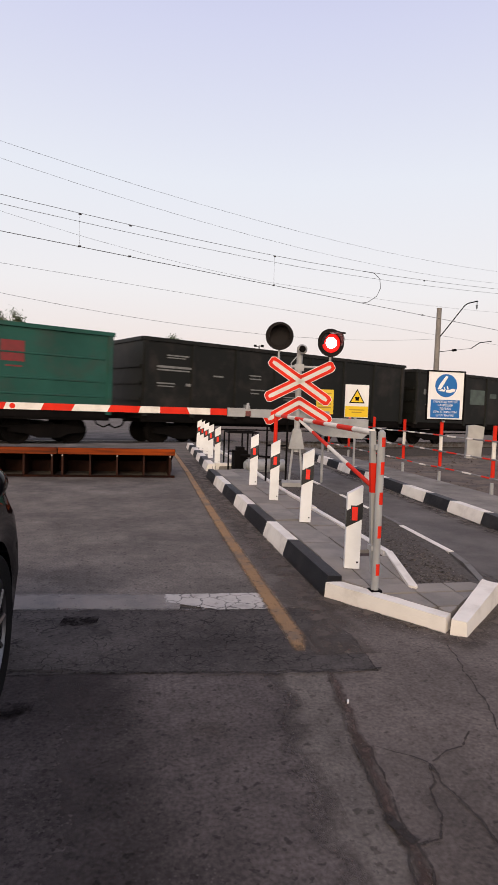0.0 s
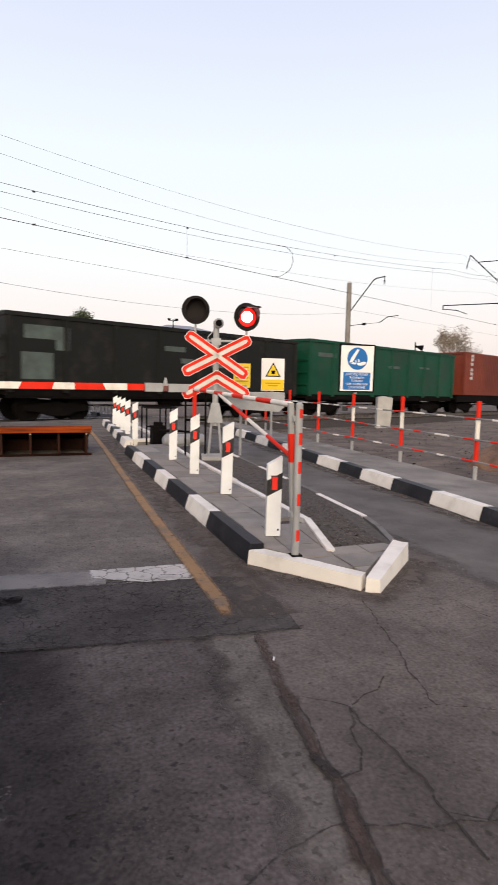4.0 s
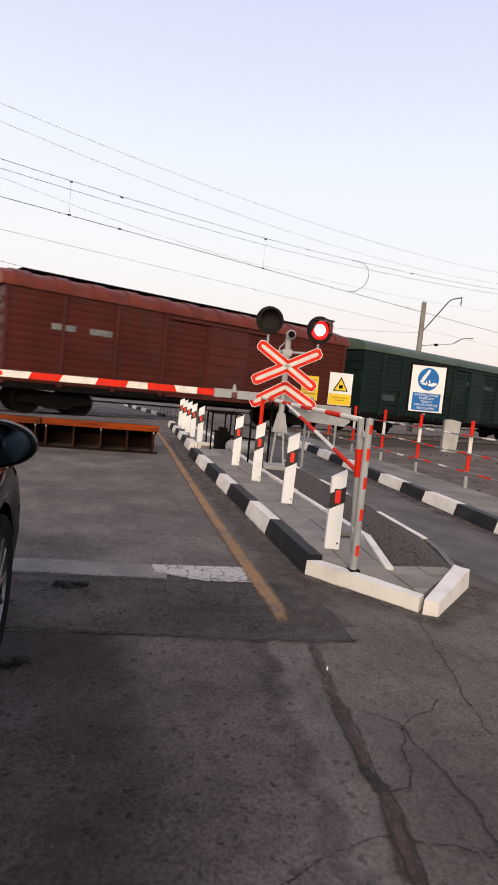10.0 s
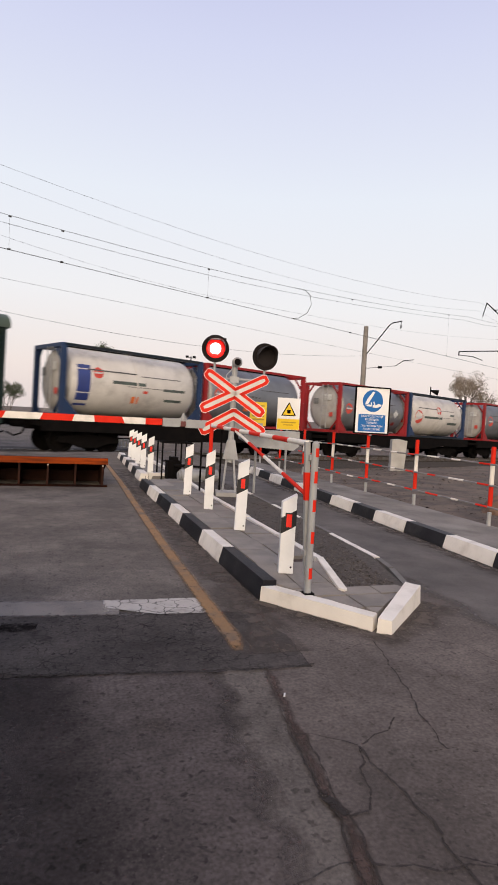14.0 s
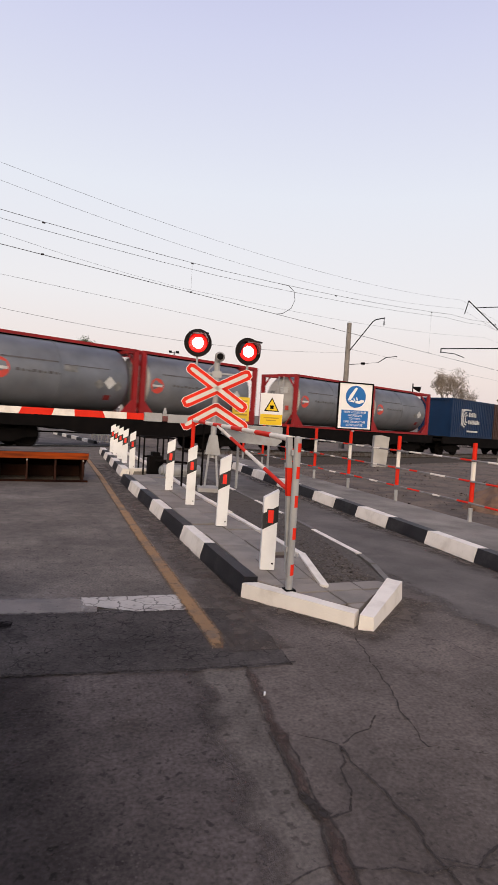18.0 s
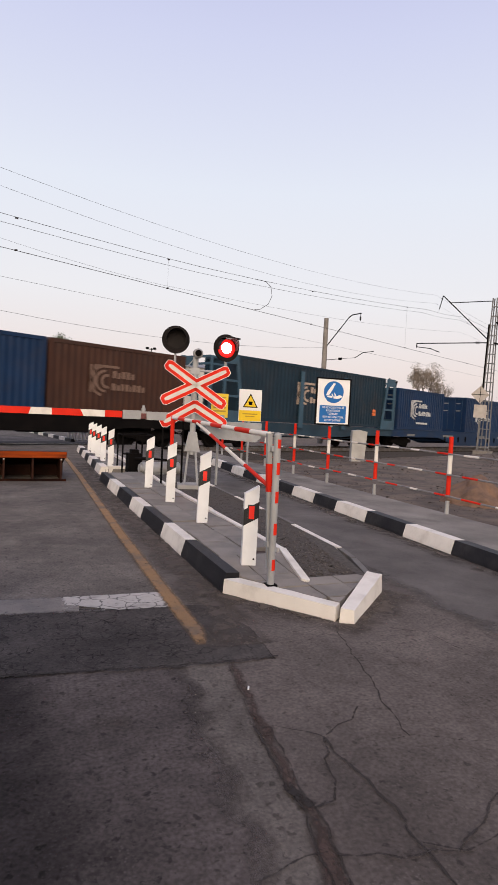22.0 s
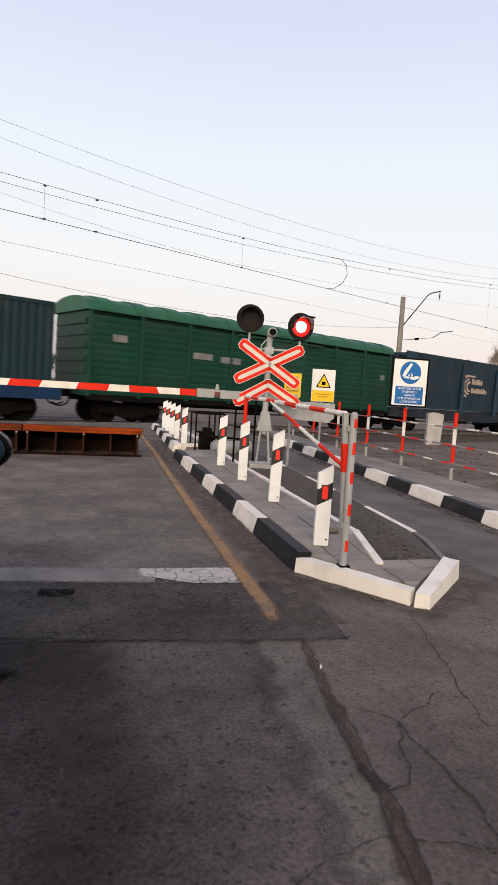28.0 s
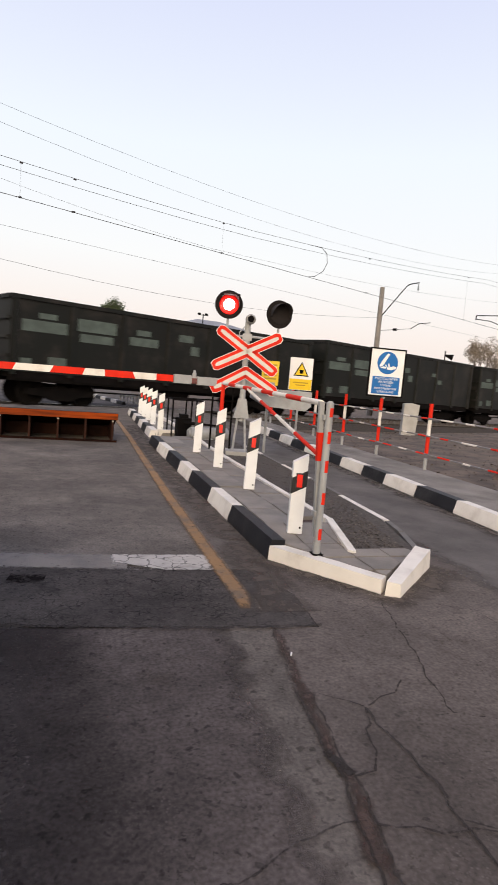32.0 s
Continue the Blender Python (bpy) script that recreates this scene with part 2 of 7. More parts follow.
WALKWAY = asphalt("walkway_asphalt", (0.25, 0.226, 0.2), (0.215, 0.194, 0.172), (0.29, 0.265, 0.235), 0.2, pit=0.12, grain=0.07)
SIDE = asphalt("right_lane_asphalt", (0.148, 0.132, 0.12), (0.118, 0.105, 0.096), (0.19, 0.17, 0.155), 0.15, pit=0.18, grain=0.08)
GUTTER = surf("gutter_dirt", (0.1, 0.078, 0.062), (0.07, 0.054, 0.043), 0.95, scale=5, bump=0.6, fine=60, dirt=(0.12, 0.1, 0.085), dirt_scale=3)
FRESH = surf("white_road_paint_fresh", (0.5, 0.46, 0.41), (0.38, 0.345, 0.305), 0.75, scale=6, bump=0.4, fine=120, dirt=(0.2, 0.18, 0.165), dirt_scale=6, dirt_amount=0.6)
DIRT = surf("trodden_dirt", (0.135, 0.096, 0.07), (0.058, 0.042, 0.032), 0.95, scale=2.6, bump=1.0, fine=14, dirt=(0.2, 0.147, 0.105), dirt_scale=0.7, dirt_amount=0.75)
BALLAST = surf("crushed_stone", (0.065, 0.052, 0.044), (0.03, 0.025, 0.022), 0.95, scale=14, bump=1.0, fine=30)
CRACK = surf("crack_dirt", (0.082, 0.052, 0.041), (0.058, 0.038, 0.03), 0.95, scale=14, bump=0.6)
GRAVEL = surf("grey_gravel", (0.09, 0.074, 0.062), (0.045, 0.037, 0.031), 0.95, scale=30, bump=0.6, fine=90)
CHIPS = surf("stone_chips", (0.15, 0.125, 0.105), (0.085, 0.07, 0.06), 0.95, scale=20, bump=0.3)
n_, l_ = CHIPS.node_tree.nodes, CHIPS.node_tree.links
geo_, hsv_, mr_ = n_.new("ShaderNodeNewGeometry"), n_.new("ShaderNodeHueSaturation"), n_.new("ShaderNodeMapRange")
mr_.inputs["To Min"].default_value, mr_.inputs["To Max"].default_value = 0.25, 1.5
l_.new(geo_.outputs["Random Per Island"], mr_.inputs["Value"])
l_.new(mr_.outputs[0], hsv_.inputs["Value"])
l_.new(n_["Principled BSDF"].inputs["Base Color"].links[0].from_socket, hsv_.inputs["Color"])
l_.new(hsv_.outputs[0], n_["Principled BSDF"].inputs["Base Color"])
GRIT = surf("brown_grit", (0.13, 0.098, 0.075), (0.06, 0.046, 0.036), 0.95, scale=12, bump=0.3)
n_, l_ = GRIT.node_tree.nodes, GRIT.node_tree.links
geo_, hsv_, mr_ = n_.new("ShaderNodeNewGeometry"), n_.new("ShaderNodeHueSaturation"), n_.new("ShaderNodeMapRange")
mr_.inputs["To Min"].default_value, mr_.inputs["To Max"].default_value = 0.35, 1.6
l_.new(geo_.outputs["Random Per Island"], mr_.inputs["Value"])
l_.new(mr_.outputs[0], hsv_.inputs["Value"])
l_.new(n_["Principled BSDF"].inputs["Base Color"].links[0].from_socket, hsv_.inputs["Color"])
l_.new(hsv_.outputs[0], n_["Principled BSDF"].inputs["Base Color"])
WHITE = surf("white_paint", (0.81, 0.755, 0.675), (0.72, 0.67, 0.595), 0.65, scale=5, bump=0.25, fine=70, dirt=(0.45, 0.38, 0.31), dirt_scale=5, dirt_amount=0.35, spec=0.25)
BLACK = surf("black_paint", (0.012, 0.012, 0.015), (0.02, 0.02, 0.023), 0.55, spec=0.2, scale=5, bump=0.25, fine=70, dirt=(0.09, 0.085, 0.08), dirt_scale=3, dirt_amount=0.35)
POSTW = surf("post_white", (0.82, 0.81, 0.79), (0.76, 0.75, 0.72), 0.4, scale=6, bump=0.05, dirt=(0.5, 0.47, 0.42), dirt_scale=4, dirt_amount=0.3)
POSTB = surf("post_black", (0.012, 0.012, 0.013), rough=0.35, bump=0.03)
REFLECT = surf("red_reflector", (0.85, 0.03, 0.015), (0.72, 0.022, 0.012), 0.25, bump=0.1, fine=200)
RED = surf("signal_red", (0.7, 0.027, 0.011), (0.59, 0.021, 0.009), 0.6, scale=4, bump=0.06, dirt=(0.36, 0.06, 0.04), dirt_scale=6, dirt_amount=0.3, spec=0.1)
SIGNW = surf("sign_white", (0.83, 0.81, 0.78), (0.78, 0.76, 0.72), 0.35, scale=4, bump=0.03)
SIGNB = surf("sign_blue", (0.003, 0.115, 0.36), (0.004, 0.125, 0.39), 0.5, bump=0.03)
SIGNY = surf("sign_yellow", (0.85, 0.58, 0.015), (0.8, 0.52, 0.012), 0.35, bump=0.03)
STEEL = surf("grey_painted_steel", (0.36, 0.36, 0.355), (0.28, 0.28, 0.275), 0.45, scale=4, bump=0.1, dirt=(0.2, 0.15, 0.11), dirt_scale=5, dirt_amount=0.4)
CONC = surf("grey_concrete", (0.42, 0.4, 0.37), (0.33, 0.315, 0.29), 0.85, scale=3, bump=0.4, fine=45, dirt=(0.22, 0.2, 0.18), dirt_amount=0.4)
SLAB = surf("paving_slab", (0.25, 0.22, 0.19), (0.195, 0.172, 0.148), 0.85, scale=4, bump=0.4, fine=60, dirt=(0.13, 0.12, 0.11), dirt_scale=2, dirt_amount=0.5, rand=0.13)
# Rusty steel, darkened further with the shade under the raised plates.
RUST = surf("rusty_steel_shaded", (0.018, 0.0065, 0.004), (0.009, 0.004, 0.003), 0.7, scale=3, bump=0.3, dirt=(0.07, 0.02, 0.007), dirt_scale=2.5, dirt_amount=0.6, spec=0.03)
ORANGE = surf("orange_plate_edge", (0.33, 0.052, 0.005), (0.06, 0.014, 0.005), 0.6, scale=1.6, bump=0.15, dirt=(0.035, 0.014, 0.007), dirt_scale=1.3, dirt_amount=0.85, spec=0.08, squash=(0.6, 1, 9))
YLINE = surf("yellow_road_paint", (0.3, 0.17, 0.07), (0.22, 0.13, 0.062), 0.8, scale=5, bump=0.5, fine=140, dirt=(0.11, 0.095, 0.08), dirt_scale=5, dirt_amount=0.85)
WLINE = surf("white_road_paint", (0.225, 0.197, 0.17), (0.165, 0.145, 0.127), 0.75, scale=4, bump=0.5, fine=140, dirt=(0.12, 0.11, 0.105), dirt_scale=4, dirt_amount=0.9)
# Darker than bare iron: shade under the wagons is put into this black.
IRON = surf("shade_black_underframe", (0.0045, 0.004, 0.004), (0.008, 0.0065, 0.006), 0.85, spec=0.05, scale=3, bump=0.2)
RAIL = surf("rail_steel", (0.3, 0.28, 0.26), (0.16, 0.11, 0.08), 0.35, 0.8, scale=6)
SAND = surf("heap_sand", (0.21, 0.122, 0.076), (0.125, 0.077, 0.052), 0.95, scale=7, bump=1.6, fine=26)
GLASS_DARK = surf("dark_lens", (0.02, 0.012, 0.012), rough=0.12, bump=0)
LAMPRED = glow("lit_red_lens", (1.0, 0.008, 0.006), 2.4)
LAMPDIM = glow("dim_red_lens", (0.7, 0.008, 0.006), 0.8)
LAMPCORE = glow("lit_lamp_core", (1.0, 0.8, 0.78), 9.0)
WIRE = surf("wire_copper", (0.05, 0.047, 0.047), rough=0.5, bump=0)
BARK = surf("bark", (0.16, 0.125, 0.105), (0.1, 0.08, 0.068), 0.95, scale=4, bump=0.6, fine=20)
LEAF = surf("leaf_green", (0.055, 0.075, 0.025), (0.035, 0.05, 0.018), 0.7, scale=0.6, bump=0, rand=0.2)
LEAFB = surf("leaf_sparse", (0.27, 0.22, 0.17), (0.2, 0.165, 0.125), 0.8, scale=0.6, bump=0, rand=0.2)
CARPAINT = surf("black_car_paint", (0.004, 0.004, 0.005), rough=0.08, metal=0.0, bump=0, spec=0.06)
TYRE = surf("tyre_rubber", (0.007, 0.007, 0.007), rough=0.9, bump=0.2, spec=0.08)
ALLOY = surf("wheel_alloy", (0.16, 0.16, 0.165), rough=0.3, metal=0.8, bump=0)


def worn(src, name, soft=0.03, amp=0.06, scale=9.0, cover=None, cover_scale=14.0):
    """A copy of a material whose strip frays at its edges; the UV's first number is the distance to the edge."""
    m = src.copy()
    m.name = name
    n, l = m.node_tree.nodes, m.node_tree.links
    b = n["Principled BSDF"]
    co, sep = n.new("ShaderNodeTexCoord"), n.new("ShaderNodeSeparateXYZ")
    l.new(co.outputs["UV"], sep.inputs[0])
    nz = n.new("ShaderNodeTexNoise")
    nz.inputs["Scale"].default_value, nz.inputs["Detail"].default_value, nz.inputs["Roughness"].default_value = scale, 9, 0.62
    l.new(co.outputs["Object"], nz.inputs["Vector"])
    off = n.new("ShaderNodeMath")
    off.operation = "MULTIPLY_ADD"
    off.inputs[1].default_value, off.inputs[2].default_value = 2 * amp, -amp
    l.new(nz.outputs["Fac"], off.inputs[0])
    add = n.new("ShaderNodeMath")
    l.new(sep.outputs["X"], add.inputs[0])
    l.new(off.outputs[0], add.inputs[1])
    mr = n.new("ShaderNodeMapRange")
    mr.inputs["From Min"].default_value, mr.inputs["From Max"].default_value = 0.0, soft
    l.new(add.outputs[0], mr.inputs["Value"])
    out = mr.outputs[0]
    if cover is not None:
        n2 = n.new("ShaderNodeTexNoise")
        n2.inputs["Scale"].default_value, n2.inputs["Detail"].default_value, n2.inputs["Roughness"].default_value = cover_scale, 8, 0.6
        l.new(co.outputs["Object"], n2.inputs["Vector"])
        m2 = n.new("ShaderNodeMapRange")
        m2.inputs["From Min"].default_value, m2.inputs["From Max"].default_value = cover - 0.09, cover + 0.09
        l.new(n2.outputs["Fac"], m2.inputs["Value"])
        mu = n.new("ShaderNodeMath")
        mu.operation = "MULTIPLY"
        l.new(out, mu.inputs[0])
        l.new(m2.outputs[0], mu.inputs[1])
        out = mu.outputs[0]
    l.new(out, b.inputs["Alpha"])
    return m


n_, l_ = FRESH.node_tree.nodes, FRESH.node_tree.links
b_ = n_["Principled BSDF"]
l_.new(crazed(n_, l_, n_.new("ShaderNodeTexCoord"), b_.inputs["Base Color"].links[0].from_socket, 0.75, 7.0, (0.25, 0.45), 0.04), b_.inputs["Base Color"])
OLD_EDGE = worn(SHADEDROAD, "old_dark_asphalt_frayed", 0.5, 0.22, 2.6)
MID_EDGE = worn(MIDROAD, "worn_asphalt_frayed", 0.14, 0.15, 6.0)
PATCH_EDGE = worn(PATCH, "dark_patch_frayed", 0.03, 0.05, 8.0)
BROWN_EDGE = worn(BROWN, "dusty_asphalt_frayed", 0.04, 0.05, 9.0)
SIDE_EDGE = worn(SIDE, "right_lane_frayed", 0.25, 0.25, 3.0)
GUTTER_EDGE = worn(GUTTER, "gutter_dirt_frayed", 0.16, 0.16, 6.0, 0.46, 5.0)
YLINE_EDGE = worn(YLINE, "yellow_paint_frayed", 0.035, 0.022, 26.0, 0.3, 20.0)
WLINE_EDGE = worn(WLINE, "white_paint_frayed", 0.05, 0.035, 20.0, 0.3, 22.0)
FRESH_EDGE = worn(FRESH, "fresh_paint_frayed", 0.012, 0.02, 24.0, 0.3, 26.0)
SEAM = worn(CRACK, "seam_dirt_frayed", 0.03, 0.04, 16.0, 0.42, 14.0)
CRACK_EDGE = worn(surf("crack_shadow", (0.026, 0.02, 0.017), (0.042, 0.032, 0.026), 0.95, bump=0.3), "crack_frayed", 0.006, 0.011, 40.0, 0.4, 26.0)
OIL = worn(surf("oil_stain", (0.014, 0.012, 0.012), (0.022, 0.019, 0.018), 0.95, bump=0.2, spec=0.0), "oil_stain_frayed", 0.025, 0.04, 18.0, 0.36, 22.0)

# ---- mesh helpers ----
def bx(bm, x0, x1, y0, y1, z0, z1, m=None):
    """A box, moved by m if given."""
    vs = [bm.verts.new((x, y, z)) for x in (x0, x1) for y in (y0, y1) for z in (z0, z1)]
    for f in ((0, 1, 3, 2), (4, 6, 7, 5), (0, 4, 5, 1), (2, 3, 7, 6), (0, 2, 6, 4), (1, 5, 7, 3)):
        bm.faces.new([vs[i] for i in f])
    if m:
        bmesh.ops.transform(bm, matrix=m, verts=vs)
    return vs


def rod(bm, a, b, r, seg=8, r2=None, smooth=True):
    """A closed round bar from a to b."""
    a, b = Vector(a), Vector(b)
    q = (b - a).to_track_quat("Z", "Y").to_matrix()
    ring = [[bm.verts.new(p + q @ Vector((math.cos(k * math.tau / seg) * rr, math.sin(k * math.tau / seg) * rr, 0))) for k in range(seg)] for p, rr in ((a, r), (b, r if r2 is None else r2))]
    for k in range(seg):
        f = bm.faces.new((ring[0][k], ring[0][(k + 1) % seg], ring[1][(k + 1) % seg], ring[1][k]))
        f.smooth = smooth
    bm.faces.new(ring[0][::-1])
    bm.faces.new(ring[1])


def lathe(bm, profile, seg=24, m=None):
    """Turns (radius, height) pairs round the z axis."""
    rings, made = [], []
    for r, z in profile:
        if r < 1e-6:
            rings.append([bm.verts.new((0, 0, z))])
        else:
            rings.append([bm.verts.new((math.cos(k * math.tau / seg) * r, math.sin(k * math.tau / seg) * r, z)) for k in range(seg)])
        made += rings[-1]
    for a, b in zip(rings, rings[1:]):
        for k in range(seg):
            j = (k + 1) % seg
            vs = [a[0], b[k], b[j]] if len(a) == 1 else [a[k], b[0], a[j]] if len(b) == 1 else [a[k], b[k], b[j], a[j]]
            if len(a) > 1 or len(b) > 1:
                bm.faces.new(vs if len(vs) == 3 else vs).smooth = True
    if m:
        bmesh.ops.transform(bm, matrix=m, verts=made)


def prism(bm, pts, axis, a, b):
    """An outline in a plane, drawn out from a to b along the axis."""
    def at(p, t):
        return {"x": (t, p[0], p[1]), "y": (p[0], t, p[1]), "z": (p[0], p[1], t)}[axis]
    one = [bm.verts.new(at(p, a)) for p in pts]
    two = [bm.verts.new(at(p, b)) for p in pts]
    bm.faces.new(one[::-1])
    bm.faces.new(two)
    for k in range(len(pts)):
        j = (k + 1) % len(pts)
        bm.faces.new((one[k], one[j], two[j], two[k]))
    return one + two


def mesh(name, bm, material, bevel=0.0):
    if bevel:
        bmesh.ops.bevel(bm, geom=[e for e in bm.edges if len(e.link_faces) == 2 and e.calc_face_angle(0) > 0.6], offset=bevel, segments=2, affect="EDGES", clamp_overlap=True)
    bmesh.ops.recalc_face_normals(bm, faces=bm.faces)
    me = bpy.data.meshes.new(name)
    bm.to_mesh(me)
    bm.free()
    me.set_sharp_from_angle(angle=radians(40))
    me.materials.append(material)
    return me


def part(name, bm, material, parent=None, label="", bevel=0.0, at=None):
    """Links a bmesh, or a mesh that is shared, as one object under its thing."""
    me = bm if isinstance(bm, bpy.types.Mesh) else mesh(name, bm, material, bevel)
    ob = new(name, me)
    if parent:
        ob.parent = parent
    if at is not None:
        ob.matrix_local = at
    return tagged(ob, label)


def thing(name, label, category, m=None, group="", kind=""):
    ob = new(name)
    ob.empty_display_size = 0.2
    if m is not None:
        ob.matrix_basis = m
    return tagged(ob, label, category, group, kind)


def B():
    return bmesh.new()


# ---- the plan: the road runs along y, the track crosses it at an angle ----
TRACK, RAILZ, MID = 23.5, -0.175, 21.46
GRADE = 0.013
TD = Vector((math.cos(radians(TRACK)), math.sin(radians(TRACK)), 0))
TN = Vector((-TD.y, TD.x, 0))


def on_track(s, u, z=0.0):
    return TD * s + TN * u + Vector((0, 0, z))


def track_pose(s, u=MID, z=RAILZ):
    """A pose along the track, which falls a little along s."""
    p = on_track(s, u, z - GRADE * s)
    return pose(p.x, p.y, p.z, 0, math.degrees(math.atan(GRADE)), TRACK)


def upright(s, u, z, turn=TRACK):
    p = on_track(s, u, z)
    return pose(p.x, p.y, p.z, 0, 0, turn)


def ramp01(v, a, b):
    k = min(1.0, max(0.0, (v - a) / (b - a)))
    return k * k * (3 - 2 * k)


def ground_z(x, y, road=False):
    """The lie of the land: level at the stop, falling a little to the track."""
    u = Vector((x, y, 0)).dot(TN)
    s = min(400.0, max(-150.0, Vector((x, y, 0)).dot(TD)))
    if road:
        return (-0.19 - GRADE * s) * ramp01(u, 17.2, 19.8)
    return -0.1 - (0.55 + GRADE * s) * ramp01(u, 11.0, 17.5)


def sheet(name, x0, x1, y0, y1, step, material, lift=0.0, road=True):
    bm = B()
    nx, ny = max(1, round((x1 - x0) / step)), max(1, round((y1 - y0) / step))
    grid = [[bm.verts.new((x0 + (x1 - x0) * i / nx, y0 + (y1 - y0) * j / ny, ground_z(x0 + (x1 - x0) * i / nx, y0 + (y1 - y0) * j / ny, road) + lift)) for j in range(ny + 1)] for i in range(nx + 1)]
    for i in range(nx):
        for j in range(ny):
            bm.faces.new((grid[i][j], grid[i + 1][j], grid[i + 1][j + 1], grid[i][j + 1]))
    return part(name, bm, material)


def ribbon(name, pts, w, material, z=0.006, parent=None, wander=0.0, seed=1, fade=(0, 0)):
    """A thin strip on the road along points of the plan; its UV holds the distance to its edge."""
    rng = random.Random(seed)
    dense = []
    for (xa, ya), (xb, yb) in zip(pts, pts[1:]):
        k = max(1, int(math.hypot(xb - xa, yb - ya) / (0.05 if wander else 0.5)))
        dense += [(xa + (xb - xa) * i / k + rng.uniform(-1, 1) * wander, ya + (yb - ya) * i / k + rng.uniform(-1, 1) * wander) for i in range(k)]
    dense.append(pts[-1])
    bm, rows = B(), []
    uv = bm.loops.layers.uv.new("UVMap")
    for i, (x, y) in enumerate(dense):
        a, b = dense[max(0, i - 1)], dense[min(len(dense) - 1, i + 1)]
        d = Vector((b[0] - a[0], b[1] - a[1])).normalized()
        rows.append([bm.verts.new((x + s * d.y * w / 2, y - s * d.x * w / 2, ground_z(x + s * d.y * w / 2, y - s * d.x * w / 2, True) + z)) for s in (-1, 0, 1)])
    for i, (a, b) in enumerate(zip(rows, rows[1:])):
        k0, k1 = 1 - fade[0] * (i == 0), 1 - fade[1] * (i == len(rows) - 2)
        for c in (0, 1):
            f = bm.faces.new((a[c], a[c + 1], b[c + 1], b[c]))
            e = [0.0, w / 2] if c == 0 else [w / 2, 0.0]
            for loop, t in zip(f.loops, (e[0] * k0, e[1] * k0, e[1] * k1, e[0] * k1)):
                loop[uv].uv = (t, 0.0)
    return part(name, bm, material, parent)


# ---- ground and road ----
bm = B()
xs = [-1500, -300, -80, -30, -14, -6, 0] + [i * 0.75 for i in range(1, 60)] + [50, 60, 80, 140, 300, 1500]
ys = [-300, -60, -10] + [i * 0.75 for i in range(0, 60)] + [50, 60, 80, 120, 300, 1500, 3000]
gv = [[bm.verts.new((x, y, ground_z(x, y) + (0.05 * noise.noise(Vector((x, y, 3)) * 0.7) if x > 6 and y < 40 else 0) - (0.02 if x < 5.6 and y < 40 else 0) - (0.35 if x < 5.3 else 0))) for y in ys] for x in xs]
for i in range(len(xs) - 1):
    for j in range(len(ys) - 1):
        bm.faces.new((gv[i][j], gv[i + 1][j], gv[i + 1][j + 1], gv[i][j + 1]))
tagged(part("ground", bm, DIRT), "trodden brown dirt and grit beside the railway", "ground", kind="structure")
road = tagged(sheet("road", -9, 4.6, -14, 60, 0.5, ROAD), "worn grey asphalt road leading to the level crossing", "road", kind="structure")
worn_strip = tagged(ribbon("road_patch", [(-4.1, -6), (-3.74, 1.9), (-3.72, 2.3), (-3.7, 2.76), (-3.64, 3.35), (-3.6, 4.0)], 9.3, MID_EDGE, 0.003), "worn brownish asphalt with a ragged edge", "road patch", kind="structure")
# Soft-edged strip: part older surface, part shade painted on the near left.
old = tagged(ribbon("road_patch", [(-4.4, -6), (-4.2, 1.9), (-4.27, 2.4), (-4.3, 2.9), (-4.3, 4.0)], 9.3, OLD_EDGE, 0.0038), "old dark asphalt with a worn soft edge, shade put into its colour", "road patch", kind="structure")
apron = tagged(ribbon("road_apron", [(2.2, -4), (2.78, 1.88), (2.8, 2.15), (2.82, 2.37), (2.87, 2.77), (2.93, 3.1), (3.0, 3.4), (3.22, 3.8), (3.3, 4.8)], 3.5, BROWN_EDGE, 0.0045), "cracked dusty brown asphalt apron", "road patch", kind="structure")
patch = tagged(ribbon("road_patch", [(-9, 4.3), (-4, 4.1), (0, 3.91), (0.9, 3.82), (1.3, 3.78), (1.52, 3.76)], 0.95, PATCH_EDGE, 0.006, fade=(0, 1)), "darker band of patched asphalt before the stop line", "road patch", kind="structure")
lane = tagged(ribbon("right_lane", [(3.65, -3), (3.65, 3.3), (3.72, 8.0), (3.8, 13.6)], 1.5, SIDE_EDGE, 0.0055), "smoother pale asphalt lane beside the island", "road", kind="structure")
ribbon("gutter_dirt", [(1.38, 3.5), (1.42, 4.4), (1.45, 5.5), (1.45, 8.0), (1.47, 11.0), (1.58, 14.0)], 0.42, GUTTER_EDGE, 0.0085, road)
ribbon("gutter_dirt", [(1.5, 4.5), (1.8, 3.98), (2.12, 3.6), (2.5, 3.8), (2.9, 4.15)], 0.34, GUTTER_EDGE, 0.0088, road)
ribbon("gutter_dirt", [(4.14, 2.0), (4.14, 5.0), (4.24, 8.0), (4.34, 12.0)], 0.3, GUTTER_EDGE, 0.0091, road)
ribbon("oil_stain", [(-0.17, 4.16), (0.04, 4.13)], 0.16, OIL, 0.0094, road, fade=(0.7, 0.7))
ribbon("oil_stain", [(-0.36, 3.13), (-0.18, 3.12)], 0.14, OIL, 0.0093, road, fade=(0.7, 0.7))
ribbon("oil_stain", [(2.05, 3.07), (2.3, 3.03)], 0.2, GUTTER_EDGE, 0.0095, road, fade=(0.7, 0.7))
ribbon("oil_stain", [(0.45, 2.92), (0.66, 2.86)], 0.2, GUTTER_EDGE, 0.0096, road, fade=(0.7, 0.7))
